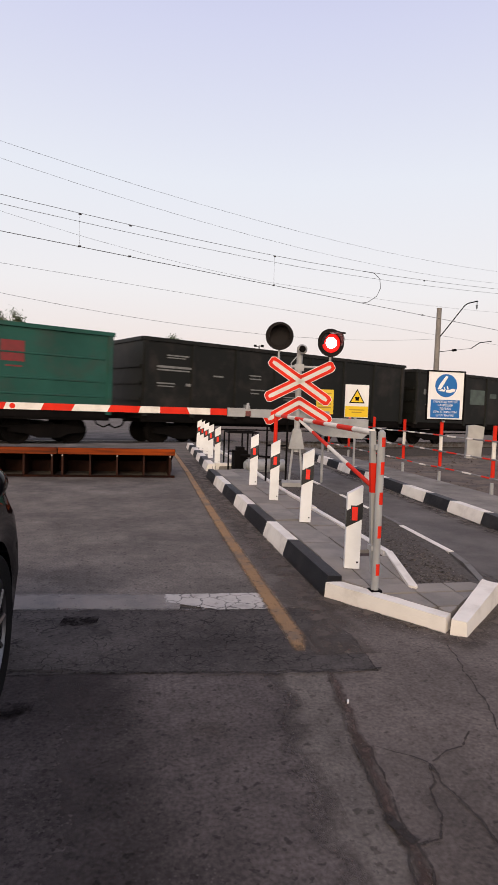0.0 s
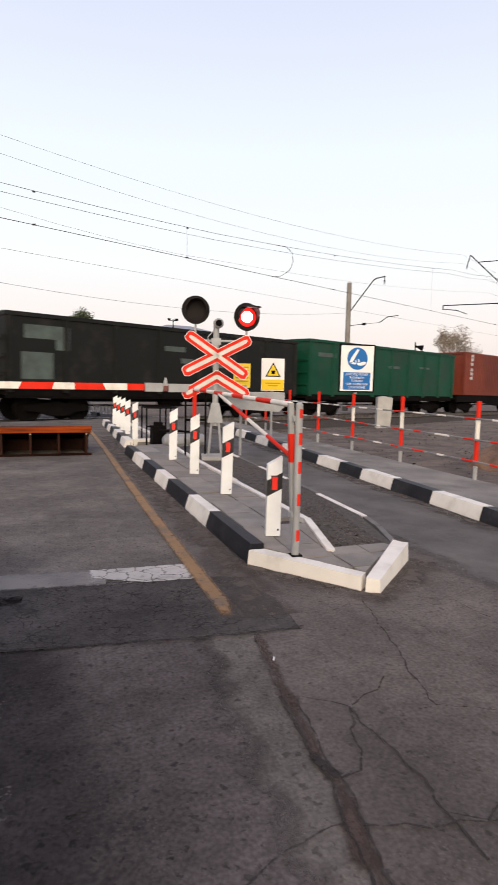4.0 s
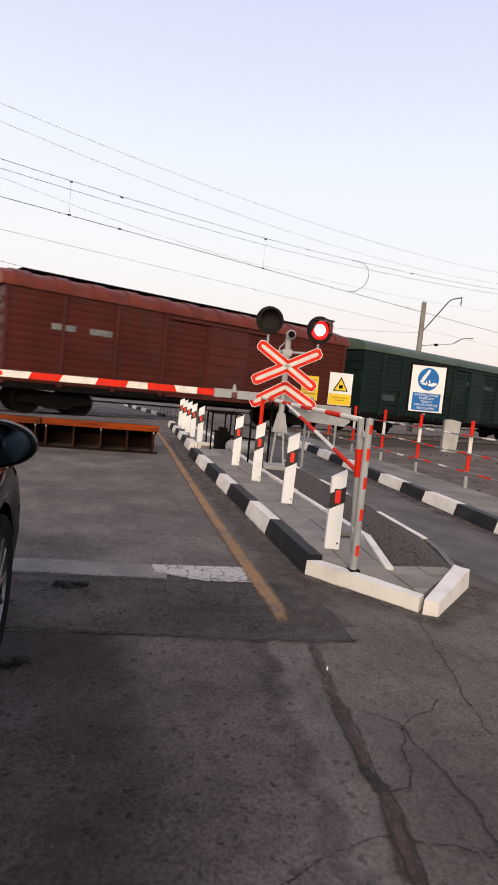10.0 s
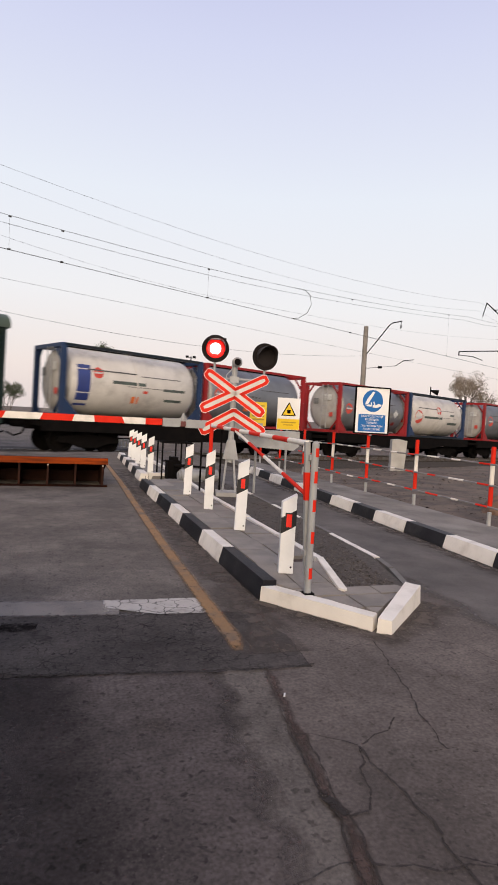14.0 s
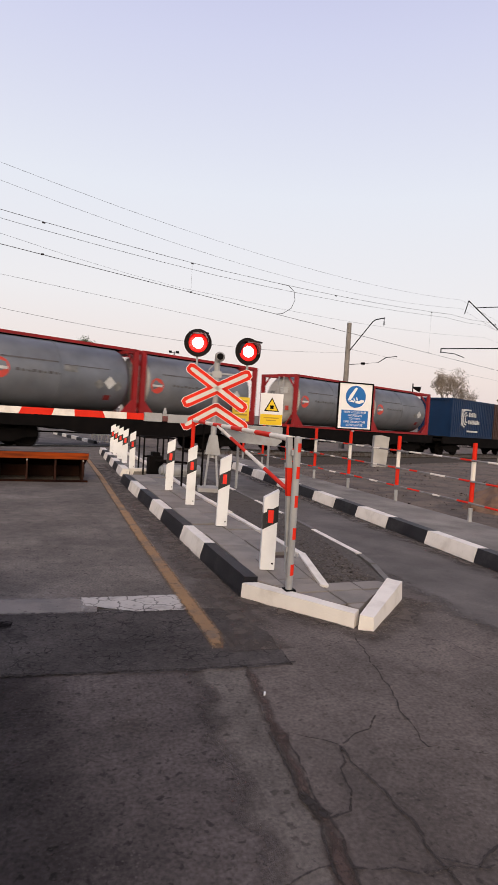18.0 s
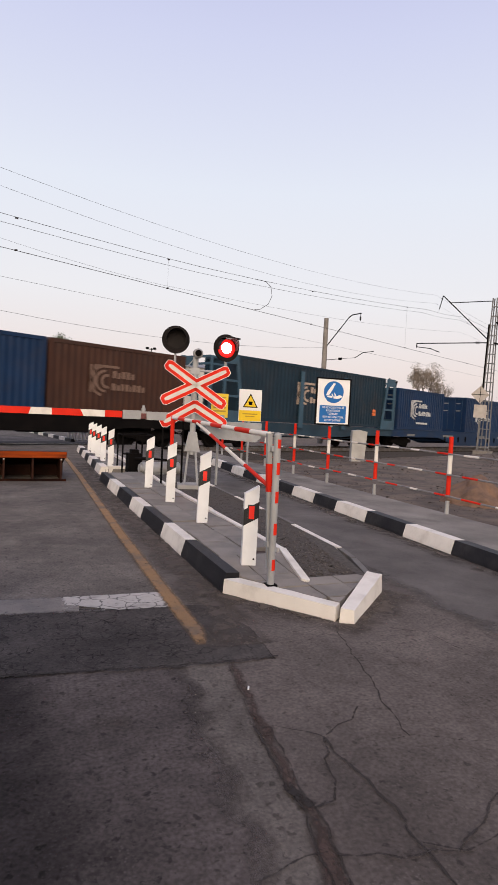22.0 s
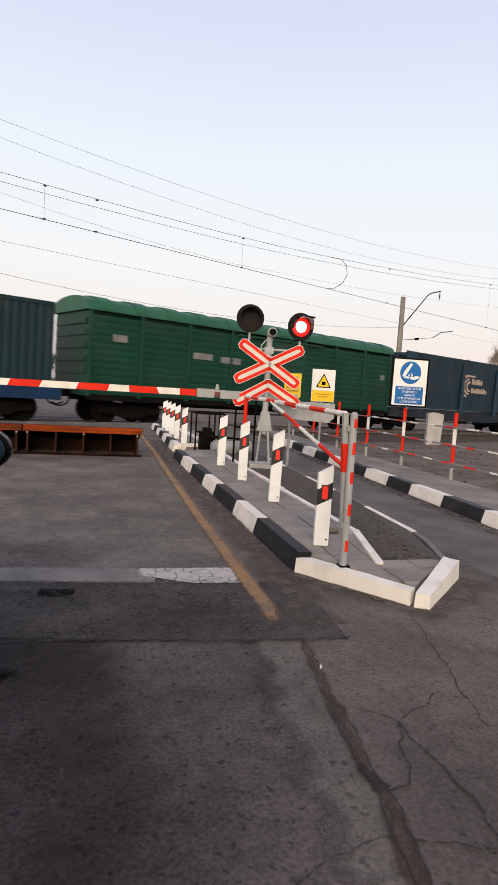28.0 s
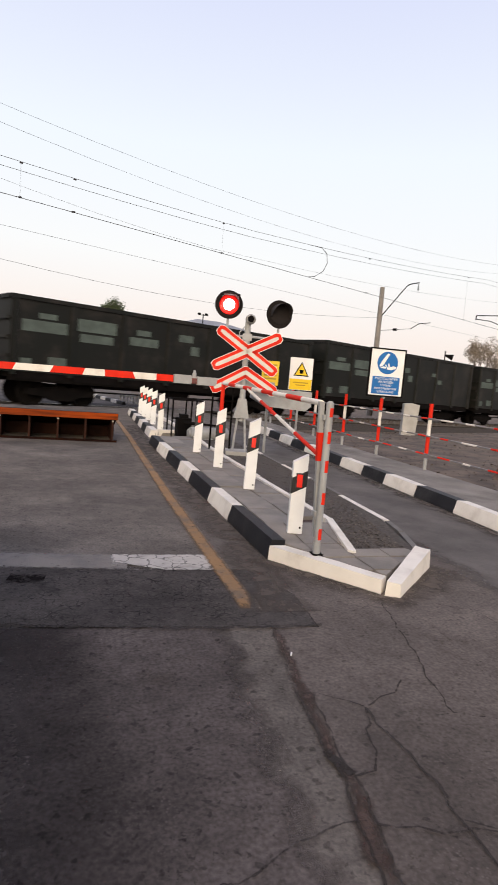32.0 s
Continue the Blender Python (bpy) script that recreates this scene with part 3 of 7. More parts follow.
stop_line = tagged(ribbon("stop_line", [(-7.5, 4.75), (-0.25, 4.51), (0.2, 4.46), (0.56, 4.425)], 0.34, WLINE_EDGE, 0.01), "worn grey-white stop line, cracked at its end", "road marking", kind="structure")
ribbon("fresh_paint", [(0.45, 4.428), (0.8, 4.41), (1.13, 4.39)], 0.335, FRESH_EDGE, 0.0105, stop_line, fade=(1, 0))
edge_line = tagged(ribbon("edge_line", [(1.17, 3.55), (1.17, 3.75), (1.17, 4.5), (1.19, 6.5), (1.24, 9.0), (1.3, 11.6), (1.36, 16.5)], 0.135, YLINE_EDGE, 0.0115, fade=(1, 0)), "faded yellow edge line", "road marking", kind="structure")
LEFT = ((1.21, 3.29), (1.15, 2.92), (1.1, 2.68), (1.08, 2.46), (1.05, 2.24), (1.06, 2.13), (1.02, 2.01), (1.01, 1.93), (0.96, 1.6), (0.88, 1.2))
RIGHT = ((1.24, 3.28), (1.2, 2.9), (1.16, 2.65), (1.13, 2.44), (1.1, 2.23), (1.1, 2.1), (1.08, 1.98), (1.06, 1.91), (1.0, 1.6), (0.92, 1.2))
ribbon("crack_dirt", [((a + c) / 2, (b + d) / 2) for (a, b), (c, d) in zip(LEFT, RIGHT)], 0.054, SEAM, 0.0098, road, 0.006, 71)
ribbon("crack_dirt", ((1.12, 2.75), (1.13, 2.66), (1.12, 2.58)), 0.08, SEAM, 0.0099, road, 0.01, 72, (0.7, 0.7))
ribbon("crack_dirt", ((1.08, 2.04), (1.04, 1.96), (1.02, 1.88), (0.99, 1.78)), 0.09, SEAM, 0.01005, road, 0.012, 76, (0.6, 0.6))
ribbon("crack", LEFT[2:], 0.015, CRACK_EDGE, 0.0102, road, 0.008, 73)
ribbon("crack", RIGHT[2:], 0.012, CRACK_EDGE, 0.0104, road, 0.008, 74)
ribbon("crack", ((1.05, 2.29), (1.07, 2.24), (1.085, 2.2), (1.1, 2.15)), 0.045, CRACK_EDGE, 0.0103, road, 0.012, 77, (0.6, 0.6))
cracks = ((((2.0, 3.55), (1.97, 3.4), (1.9, 3.17), (1.83, 2.89), (1.76, 2.7), (1.72, 2.53), (1.7, 2.42)), 0.012),
          (((1.35, 2.52), (1.29, 2.58), (1.18, 2.65), (1.12, 2.66)), 0.01),
          (((1.35, 2.52), (1.44, 2.58), (1.53, 2.61), (1.62, 2.7)), 0.012),
          (((1.35, 2.52), (1.28, 2.37), (1.23, 2.25), (1.18, 2.16), (1.1, 2.14)), 0.014),
          (((1.35, 2.52), (1.33, 2.35), (1.36, 2.21), (1.36, 2.05), (1.33, 1.9), (1.33, 1.7)), 0.016),
          (((1.61, 2.41), (1.73, 2.41), (1.87, 2.34), (2.04, 2.27), (2.3, 2.2)), 0.007),
          (((1.34, 1.88), (1.41, 1.85), (1.47, 1.81), (1.55, 1.82), (1.61, 1.84)), 0.012),
          (((1.55, 3.5), (1.7, 3.44), (1.93, 3.53)), 0.008),
          (((2.37, 3.51), (2.56, 3.39), (2.59, 3.11)), 0.009),
          (((1.04, 1.95), (0.85, 1.93), (0.6, 1.82), (0.3, 1.75)), 0.012),
          (((1.06, 1.93), (1.24, 1.86), (1.42, 1.83), (1.6, 1.9), (1.85, 2.05), (2.2, 2.4)), 0.014),
          (((-1.0, 3.62), (0.04, 3.46), (0.91, 3.33), (1.22, 3.3), (1.5, 3.31)), 0.022),
          (((0.4, 3.9), (0.62, 3.75), (0.8, 3.8), (1.05, 3.62)), 0.008),
          (((0.1, 4.05), (0.3, 3.92), (0.42, 3.95), (0.75, 4.1)), 0.008))
for k, (pts, w) in enumerate(cracks):
    ribbon("crack", pts, w * 0.85, CRACK_EDGE, 0.0106 + 0.0002 * k, road, 0.012, k)
bm = B()
bx(bm, -0.015, 0.015, -0.004, 0.004, 0.0, 0.006)
scrap = tagged(part("paper_scrap", bm, SIGNW), "small white paper scrap lying on the asphalt", "litter")
scrap.matrix_basis = pose(1.2, 3.0, 0.0105, 0, 0, 65)

# ---- kerbs ----
def kerb_stone(length, w=0.17, h=0.15, slope=0.03):
    bm = B()
    prism(bm, [(0, -0.3), (w, -0.3), (w, h - 0.004), (slope + 0.006, h), (0.004, h - 0.11), (0, h - 0.125)], "y", 0.004, length - 0.004)
    return bm


def kerb_run(name, label, pts, colours, flip=False, w=0.17):
    run = thing(name, label, "kerb", kind="structure")
    for k, ((xa, ya), (xb, yb)) in enumerate(zip(pts, pts[1:])):
        length = math.hypot(xb - xa, yb - ya)
        yaw = math.degrees(math.atan2(-(xb - xa), yb - ya))
        me = mesh("kerb_stone", kerb_stone(length, w), WHITE if colours[k] == "w" else BLACK, 0.016)
        if flip:
            me.transform(Matrix.Diagonal((-1, 1, 1, 1)))
            me.flip_normals()
        part("kerb_stone", me, None, run, at=pose(xa, ya, ground_z(xa, ya, True), 0, 0, yaw))
    return run


kerb_run("island_kerb", "black and white painted concrete kerb of the island", [(1.565, y) for y in (4.45, 5.56, 6.36, 7.37, 8.11, 9.08, 10.02, 10.95)], "bwbwbwb", w=0.138)
kerb_run("far_island_kerb", "black and white painted kerb beside the far posts", [(1.68 + 0.02 * k, 11.85 + 0.8 * k) for k in range(8)], "wbwbwbw")
kerb_run("walkway_kerb", "black and white painted kerb along the right lane", [(4.22 + 0.045 * (y - 5.1), y) for y in (0.06, 0.9, 1.74, 2.58, 3.42, 4.26, 5.1, 5.94, 6.78, 7.6, 8.3, 9.1, 9.95, 10.8, 11.6, 12.4, 13.2, 14.0, 14.8)], "wbwbwbwbwbwbwbwbwb")
tip = thing("island_tip", "white painted worn kerb stones at the island's nose", "kerb", kind="structure")
for pts, tops in (([(1.561, 4.43), (2.087, 3.703), (2.176, 3.784), (1.7, 4.44)], (0.112, 0.097, 0.1, 0.115)), ([(2.1, 3.69), (2.185, 3.621), (2.785, 4.19), (2.69, 4.3)], (0.1, 0.095, 0.142, 0.148))):
    bm = B()
    sides = 9
    low, high = [], []
    for k in range(4):
        (xa, ya), (xb, yb) = pts[k], pts[(k + 1) % 4]
        for j in range(sides):
            f = j / sides
            p, z = Vector((xa + (xb - xa) * f, ya + (yb - ya) * f, 0)), tops[k] + (tops[(k + 1) % 4] - tops[k]) * f
            low.append(bm.verts.new(p + Vector((0, 0, -0.12))))
            c = Vector((sum(q[0] for q in pts) / 4, sum(q[1] for q in pts) / 4, 0))
            along = max((Vector(pts[1]) - Vector(pts[0]), Vector(pts[2]) - Vector(pts[1])), key=lambda v: v.length).to_3d().normalized()
            across = (c - p) - along * (c - p).dot(along)
            wob = 0.005 * noise.noise(p * 9)
            high.append(bm.verts.new(p + across * 0.2 + along * ((c - p).dot(along) * 0.02) + Vector((0, 0, z + wob))))
    n = len(low)
    for k in range(n):
        bm.faces.new((low[k], low[(k + 1) % n], high[(k + 1) % n], high[k]))
    bm.faces.new(high)
    bm.faces.new(low[::-1])
    part("kerb_stone", bm, WHITE, tip, bevel=0.018)

# ---- island paving, gravel bed and thin edgings ----
paving = thing("island_paving", "weathered grey concrete paving slabs, some tilted", "paving", kind="structure")
rng = random.Random(5)
bm = B()
bx(bm, 1.7, 2.32, 4.95, 10.95, -0.1, 0.118)
prism(bm, [(1.72, 4.5), (2.17, 3.83), (2.68, 4.3), (2.5, 4.95), (1.72, 4.95)], "z", -0.1, 0.085)
part("bedding", bm, CRACK, paving)
y = 4.95
while y < 10.8:
    for k in range(2):
        bm = B()
        bx(bm, 0.006, 0.289, 0.006, 0.484, -0.05, 0.0)
        part("slab", bm, SLAB, paving, bevel=0.006, at=pose(1.712 + k * 0.295, y + (0.2 if k else 0), 0.146 + rng.uniform(-0.006, 0.004), rng.uniform(-0.7, 0.7), rng.uniform(-0.9, 0.9), rng.uniform(-0.8, 0.8)))
    y += 0.495


def clipped(poly, region):
    """The part of one convex outline that lies inside another (both counter-clockwise)."""
    for (ax, ay), (bx_, by) in zip(region, region[1:] + region[:1]):
        out = []
        for (px, py), (qx, qy) in zip(poly, poly[1:] + poly[:1]):
            dp = (bx_ - ax) * (py - ay) - (by - ay) * (px - ax)
            dq = (bx_ - ax) * (qy - ay) - (by - ay) * (qx - ax)
            if dp >= 0:
                out.append((px, py))
            if dp * dq < 0:
                f = dp / (dp - dq)
                out.append((px + (qx - px) * f, py + (qy - py) * f))
        poly = out
        if len(poly) < 3:
            return []
    return poly


nose = ([(1.79, 4.34), (2.172, 3.8), (2.685, 4.285), (2.64, 4.34)], [(1.705, 4.46), (1.785, 4.346), (2.2, 4.346), (2.302, 5.14), (1.705, 5.14)])
for gx in (1.565, 1.865, 2.14, 2.42):
    for gy, deep in ((3.6, 0.3), (3.9, 0.27), (4.17, 0.29), (4.46, 0.485)):
        wide = {1.565: 0.3, 1.865: 0.275, 2.14: 0.28, 2.42: 0.3}[gx]
        for region in nose:
            cell = clipped([(gx + 0.005, gy + 0.005), (gx + wide - 0.005, gy + 0.005), (gx + wide - 0.005, gy + deep - 0.005), (gx + 0.005, gy + deep - 0.005)], region)
            if len(cell) < 3 or abs(sum(p[0] * q[1] - q[0] * p[1] for p, q in zip(cell, cell[1:] + cell[:1]))) < 0.006:
                continue
            bm = B()
            prism(bm, cell, "z", 0.03, 0.104)
            tilt = rng.uniform(-0.004, 0.003)
            for v in bm.verts:
                if v.co.z > 0.05:
                    v.co.z += tilt + 0.05 * ramp01(v.co.y, 4.2, 5.0)
            part("slab", bm, SLAB, paving, bevel=0.003)

bm = B()
prism(bm, [(2.2, 4.34), (2.42, 4.3), (2.64, 4.26), (2.72, 4.33), (2.98, 5.3), (3.1, 7.0), (3.15, 11.2), (2.3, 11.2)], "z", -0.1, 0.1)
gravel = tagged(part("gravel_bed", bm, GRAVEL), "bed of dark grey gravel between thin kerbs", "gravel", kind="structure")
bm = B()
rng = random.Random(9)
for k in range(13000):
    y = 4.3 + 6.85 * rng.random() ** 1.5
    x = rng.uniform(2.22 + 0.16 * ramp01(y, 4.3, 5.1), 2.68 + 0.44 * ramp01(y, 4.25, 7.0))
    r = rng.uniform(0.006, 0.018)
    q = [bm.verts.new((x + rng.uniform(-1, 1) * r, y + rng.uniform(-1, 1) * r, 0.09 + rng.uniform(0.2, 1) * r)) for _ in range(5)]
    for f in ((0, 1, 2), (0, 2, 3), (0, 3, 4), (1, 2, 4)):
        try:
            bm.faces.new([q[i] for i in f])
        except ValueError:
            pass
tagged(part("loose_stones", bm, CHIPS, gravel), kind="stuff")


def edging(name, label, pts, mats, w=0.07, z0=0.0, h=0.175):
    run = thing(name, label, "edging", kind="structure")
    for k, ((xa, ya), (xb, yb)) in enumerate(zip(pts, pts[1:])):
        bm = B()
        bx(bm, -w / 2, w / 2, 0.005, math.hypot(xb - xa, yb - ya) - 0.005, z0, h)
        part("edging_stone", bm, mats[k % len(mats)], run, bevel=0.01, at=pose(xa, ya, rng.uniform(-0.008, 0.006), 0, rng.uniform(-3, 3), math.degrees(math.atan2(-(xb - xa), yb - ya))))


edging("inner_edging", "thin white painted concrete edging", [(2.32, 5.05), (2.33, 6.05), (2.33, 7.05), (2.33, 8.05), (2.34, 9.05), (2.36, 10.05), (2.4, 11.0)], [WHITE], w=0.06, h=0.16)
last_stone = thing("inner_edging", "thin white painted edging stone with a broken end", "edging", kind="structure")
bm = B()
prism(bm, [(-0.03, 0.03), (0.012, 0.0), (0.03, 0.02), (0.03, 0.8), (-0.03, 0.8)], "z", 0.0, 0.17)
for v in bm.verts:
    if v.co.z > 0.1:
        v.co.z = 0.122 + 0.05 * min(1, v.co.y / 0.6)
part("edging_stone", bm, WHITE, last_stone, bevel=0.01, at=pose(2.15, 4.24, 0, 0, 0, -12))
OLDC = surf("old_dark_concrete", (0.17, 0.155, 0.14), (0.12, 0.11, 0.1), 0.9, scale=5, bump=0.4, dirt=(0.08, 0.07, 0.062))
edging("lane_edging", "thin edging of grey and white painted concrete", [(2.74, 4.28), (2.93, 4.85), (3.0, 5.2), (3.06, 6.31), (3.11, 7.28), (3.14, 8.37), (3.17, 9.4), (3.2, 10.4)], [OLDC, OLDC, WHITE, OLDC, WHITE, OLDC, WHITE], w=0.05, h=0.105)

# ---- far island ----
bm = B()
prism(bm, [(1.8, 11.85), (2.9, 11.95), (2.8, 17.2), (1.95, 17.2)], "z", -0.4, 0.1)
tagged(part("far_island", bm, WALKWAY), "grey asphalt island with a row of posts", "paving", kind="structure")
edging("far_island_edging", "white painted edging stones at the far island", [(1.85, 11.9), (2.4, 12.0), (2.9, 12.02)], [WHITE], w=0.1, h=0.15)
edging("far_inner_edging", "thin white edging behind the far posts", [(2.45, 12.1), (2.45, 13.6), (2.42, 15.1), (2.4, 16.6)], [WHITE], h=0.15)

# ---- walkway on the right ----
bm = B()
wy = [-2 + 0.6 * k for k in range(32)]
rows = [[bm.verts.new((x + 0.045 * (y - 5.1) * f, y, ground_z(x, y, True) + z)) for x, z, f in ((4.36, 0.02, 1), (4.36, 0.142, 1), (5.42, 0.13, 0), (5.5, -0.15, 0))] for y in wy]
for a, b in zip(rows, rows[1:]):
    for k in range(3):
        bm.faces.new((a[k], a[k + 1], b[k + 1], b[k]))
tagged(part("walkway", bm, WALKWAY), "grey asphalt footway behind the painted kerb", "pavement", kind="structure")

# ---- delineator posts ----
def delineator(h):
    t = thing("delineator_post", "white plastic marker post with slanted black band and red reflector", "marker post", group="posts on the traffic island")
    w, d = 0.112, 0.075

    def slab(z0, z1, name, mat, grow=0.0):
        bm = B()
        s = 0.035
        a = [(-w / 2 - grow, z0[0]), (w / 2 + grow, z0[1]), (w / 2 + grow, z1[1]), (-w / 2 - grow, z1[0])]
        prism(bm, a, "y", -d / 2 - grow, d / 2 + grow)
        part(name, bm, mat, t, bevel=0.012 if not grow else 0.004)
    slab((0, 0), (h - 0.065, h), "body", POSTW)
    slab((h * 0.5, h * 0.5 + 0.065), (h * 0.7, h * 0.7 + 0.065), "black_band", POSTB, 0.003)
    bm = B()
    bx(bm, -0.03, 0.03, -d / 2 - 0.007, -d / 2, h * 0.572, h * 0.572 + 0.12)
    holder = part("reflector_frame", bm, POSTB, t, bevel=0.004)
    bm = B()
    bx(bm, -0.021, 0.021, -d / 2 - 0.012, -d / 2 - 0.006, h * 0.572 + 0.01, h * 0.572 + 0.11)
    part("reflector", bm, REFLECT, holder, bevel=0.003)
    bm = B()
    rod(bm, (w / 2 - 0.02, -d / 2 - 0.004, 0.05), (w / 2 - 0.02, -d / 2 + 0.01, 0.05), 0.008)
    part("bolt", bm, IRON, t)
    return t


first = delineator(0.76)
first.matrix_basis = pose(2.0, 6.35, 0.145, 0, 1.2, -12)
for x, y, ry in ((2.0, 7.7, 0.3), (2.01, 9.02, 0.8)):
    copy_thing(first, pose(x, y, 0.145, 0, ry, -12))
for k, y in enumerate((12.37, 13.57, 14.56, 15.53, 16.43)):
    copy_thing(first, pose(1.97 + 0.02 * k, y, 0.1, 0, 0.4 * k, -10))
short = delineator(0.625)
short.matrix_basis = pose(1.868, 4.7, 0.135, 0, 0.4, -14)
tagged(short, "short white plastic marker post with chipped top and red reflector")

# ---- swing gate on the island ----
def striped(name, parent, a, b, r, n, seg=10, first_red=False):
    """A pipe in red and white lengths, each a part."""
    a, b = Vector(a), Vector(b)
    for k in range(n):
        bm = B()
        rod(bm, a.lerp(b, k / n), a.lerp(b, (k + 1) / n), r, seg)
        part(name, bm, RED if (k % 2 == 0) == first_red else WHITE, parent)


gate = thing("swing_gate", "grey steel pipe gate with red bands and striped bar", "gate", pose(1.852, 4.225, 0.112))
bm = B()
rod(bm, (0, 0, 0), (0, 0, 1.07), 0.026, 16)
rod(bm, (0, 0, 1.07), (0, 0, 1.085), 0.024, 16, 0.01)
part("gate_post", bm, STEEL, gate)
for z0, z1 in ((0.106, 0.185), (0.36, 0.443), (0.587, 0.67), (0.789, 0.873), (0.974, 1.037)):
    bm = B()
    rod(bm, (0, 0, z0), (0, 0, z1), 0.0268, 20)
    for v in list(bm.verts):
        if (v.co - Vector((0, 0, v.co.z))).dot(Vector((0.9, -0.45, 0))) < 0.004:
            bm.verts.remove(v)
    part("red_band", bm, RED, gate)
bm = B()
prism(bm, [(-0.018, 0.11), (0.016, 0.11), (-0.028, 1.075), (-0.066, 1.075)], "y", 0.03, 0.058)
part("hinge_post", bm, STEEL, gate, bevel=0.005)
bm = B()
prism(bm, [(-0.046, 0.66), (-0.006, 0.66), (-0.015, 0.86), (-0.057, 0.86)], "y", 0.027, 0.061)
part("hinge_band", bm, RED, gate, bevel=0.004)
for z in (0.27, 0.95):
    bm = B()
    bx(bm, -0.04, 0.02, 0.0, 0.06, z, z + 0.035)
    part("hinge_strap", bm, STEEL, gate)
bm = B()
bx(bm, -0.035, 0.04, -0.035, 0.04, -0.012, 0.006)
part("base_plate", bm, IRON, gate, bevel=0.003)
striped("top_bar_length", gate, (-0.045, 0.05, 1.065), (0.19, 3.66, 1.093), 0.021, 9)
striped("brace_length", gate, (-0.03, 0.05, 0.7), (0.08, 2.2, 1.07), 0.016, 4, first_red=True)
bm = B()
rod(bm, (0.19, 3.66, 0.02), (0.19, 3.66, 1.113), 0.026, 10)
part("end_post", bm, RED, gate)

# ---- fence along the walkway ----
fence = thing("fence", "steel pipe fence with red and white posts and rails", "fence", pose(5.38, 0, 0))
fy = [1.6, 3.25, 4.9, 6.54, 8.2, 9.69, 11.06, 12.5, 13.95, 15.4]
for k, y in enumerate(fy):
    z0 = ground_z(5.38, y, True) + 0.08
    bm = B()
    rod(bm, (0, y, z0 - 0.1), (0, y, z0 + 0.22), 0.027, 10)
    post = part("post", bm, STEEL, fence)
    for za, zb, mat in ((0.3, 0.565, RED), (0.565, 0.83, WHITE), (0.83, 1.055, RED)):
        bm = B()
        rod(bm, (0, y, z0 + za), (0, y, z0 + zb), 0.029, 10)
        part("post_band", bm, mat, post)
PIPE = surf("bare_dull_pipe", (0.24, 0.225, 0.215), (0.15, 0.135, 0.13), 0.6, scale=8, bump=0.1)
rng = random.Random(15)
for row, z in enumerate((0.83, 0.565, 0.29)):
    for a, b in zip(fy, fy[1:]):
        za, zb = ground_z(5.38, a, True) + 0.08 + z, ground_z(5.38, b, True) + 0.08 + z
        p, q = Vector((-0.036, a, za)), Vector((-0.036, b, zb))
        bow = Vector((0, 0, rng.uniform(-0.012, 0.008)))
        cuts = [0.0, 0.14, 0.32, 0.46, 0.64, 0.8, 1.0]
        cuts = [c + (rng.uniform(-0.03, 0.03) if 0 < c < 1 else 0) for c in cuts]
        for k, (f, g) in enumerate(zip(cuts, cuts[1:])):
            bm = B()
            rod(bm, p.lerp(q, f) + bow * (4 * f * (1 - f)), p.lerp(q, g) + bow * (4 * g * (1 - g)), 0.0125 if k % 2 else 0.0135, 7)
            part("rail_length", bm, (RED, PIPE, WHITE, PIPE, RED if row else WHITE, PIPE)[k], fence)

# ---- signs ----
def bar(bm, x0, x1, z0, z1, y=-0.012, d=0.004):
    bx(bm, x0, x1, y, y + d, z0, z1)


def text(name, body, size, x, z, material, parent, y=-0.0165, spacing=1.0):
    cu = bpy.data.curves.new(name, "FONT")
    cu.body, cu.size, cu.align_x, cu.align_y, cu.extrude, cu.space_character = body, size, "CENTER", "CENTER", 0.001, spacing
    tmp = bpy.data.objects.new(name, cu)
    me = bpy.data.meshes.new_from_object(tmp)
    bpy.data.objects.remove(tmp)
    me.materials.clear()
    me.materials.append(material)
    ob = new(name, me)
    ob.parent = parent
    ob.matrix_local = pose(x, y, z, 90, 0, 0)
    return ob


sign = thing("crossing_sign", "white sign with blue disc and blue text panel on the fence", "sign", pose(5.37, 9.61, 1.17, 0, 0, -4))
bm = B()
bx(bm, -0.325, 0.325, -0.008, 0.008, 0, 0.81)
part("board", bm, SIGNW, sign, bevel=0.004)
bm = B()
for x0, x1, z0, z1 in ((-0.335, 0.335, -0.01, 0.014), (-0.335, 0.335, 0.796, 0.82), (-0.335, -0.311, 0.014, 0.796), (0.311, 0.335, 0.014, 0.796)):
    bx(bm, x0, x1, -0.016, 0.012, z0, z1)
part("frame", bm, IRON, sign)
bm = B()
lathe(bm, [(0, 0.004), (0.192, 0.004), (0.192, 0)], 40, pose(0, -0.009, 0.572, 90, 0, 0))
part("disc", bm, SIGNB, sign)
bm = B()
prism(bm, [(-0.15, 0.512), (-0.098, 0.508), (-0.062, 0.56), (0.028, 0.722), (-0.012, 0.732), (-0.11, 0.6)], "y", -0.018, -0.013)
prism(bm, [(-0.15, 0.5), (-0.1, 0.478), (-0.03, 0.47), (-0.02, 0.497), (-0.075, 0.51), (-0.1, 0.5)], "y", -0.018, -0.013)
prism(bm, [(0.0, 0.462), (0.075, 0.452), (0.15, 0.48), (0.165, 0.512), (0.11, 0.525), (0.06, 0.503), (-0.005, 0.5)], "y", -0.018, -0.013)
prism(bm, [(0.02, 0.508), (0.045, 0.512), (0.02, 0.565), (0.006, 0.56)], "y", -0.018, -0.013)
prism(bm, [(-0.045, 0.54), (-0.03, 0.545), (-0.008, 0.505), (-0.03, 0.505)], "y", -0.018, -0.013)
part("pictogram", bm, SIGNW, sign)
bm = B()
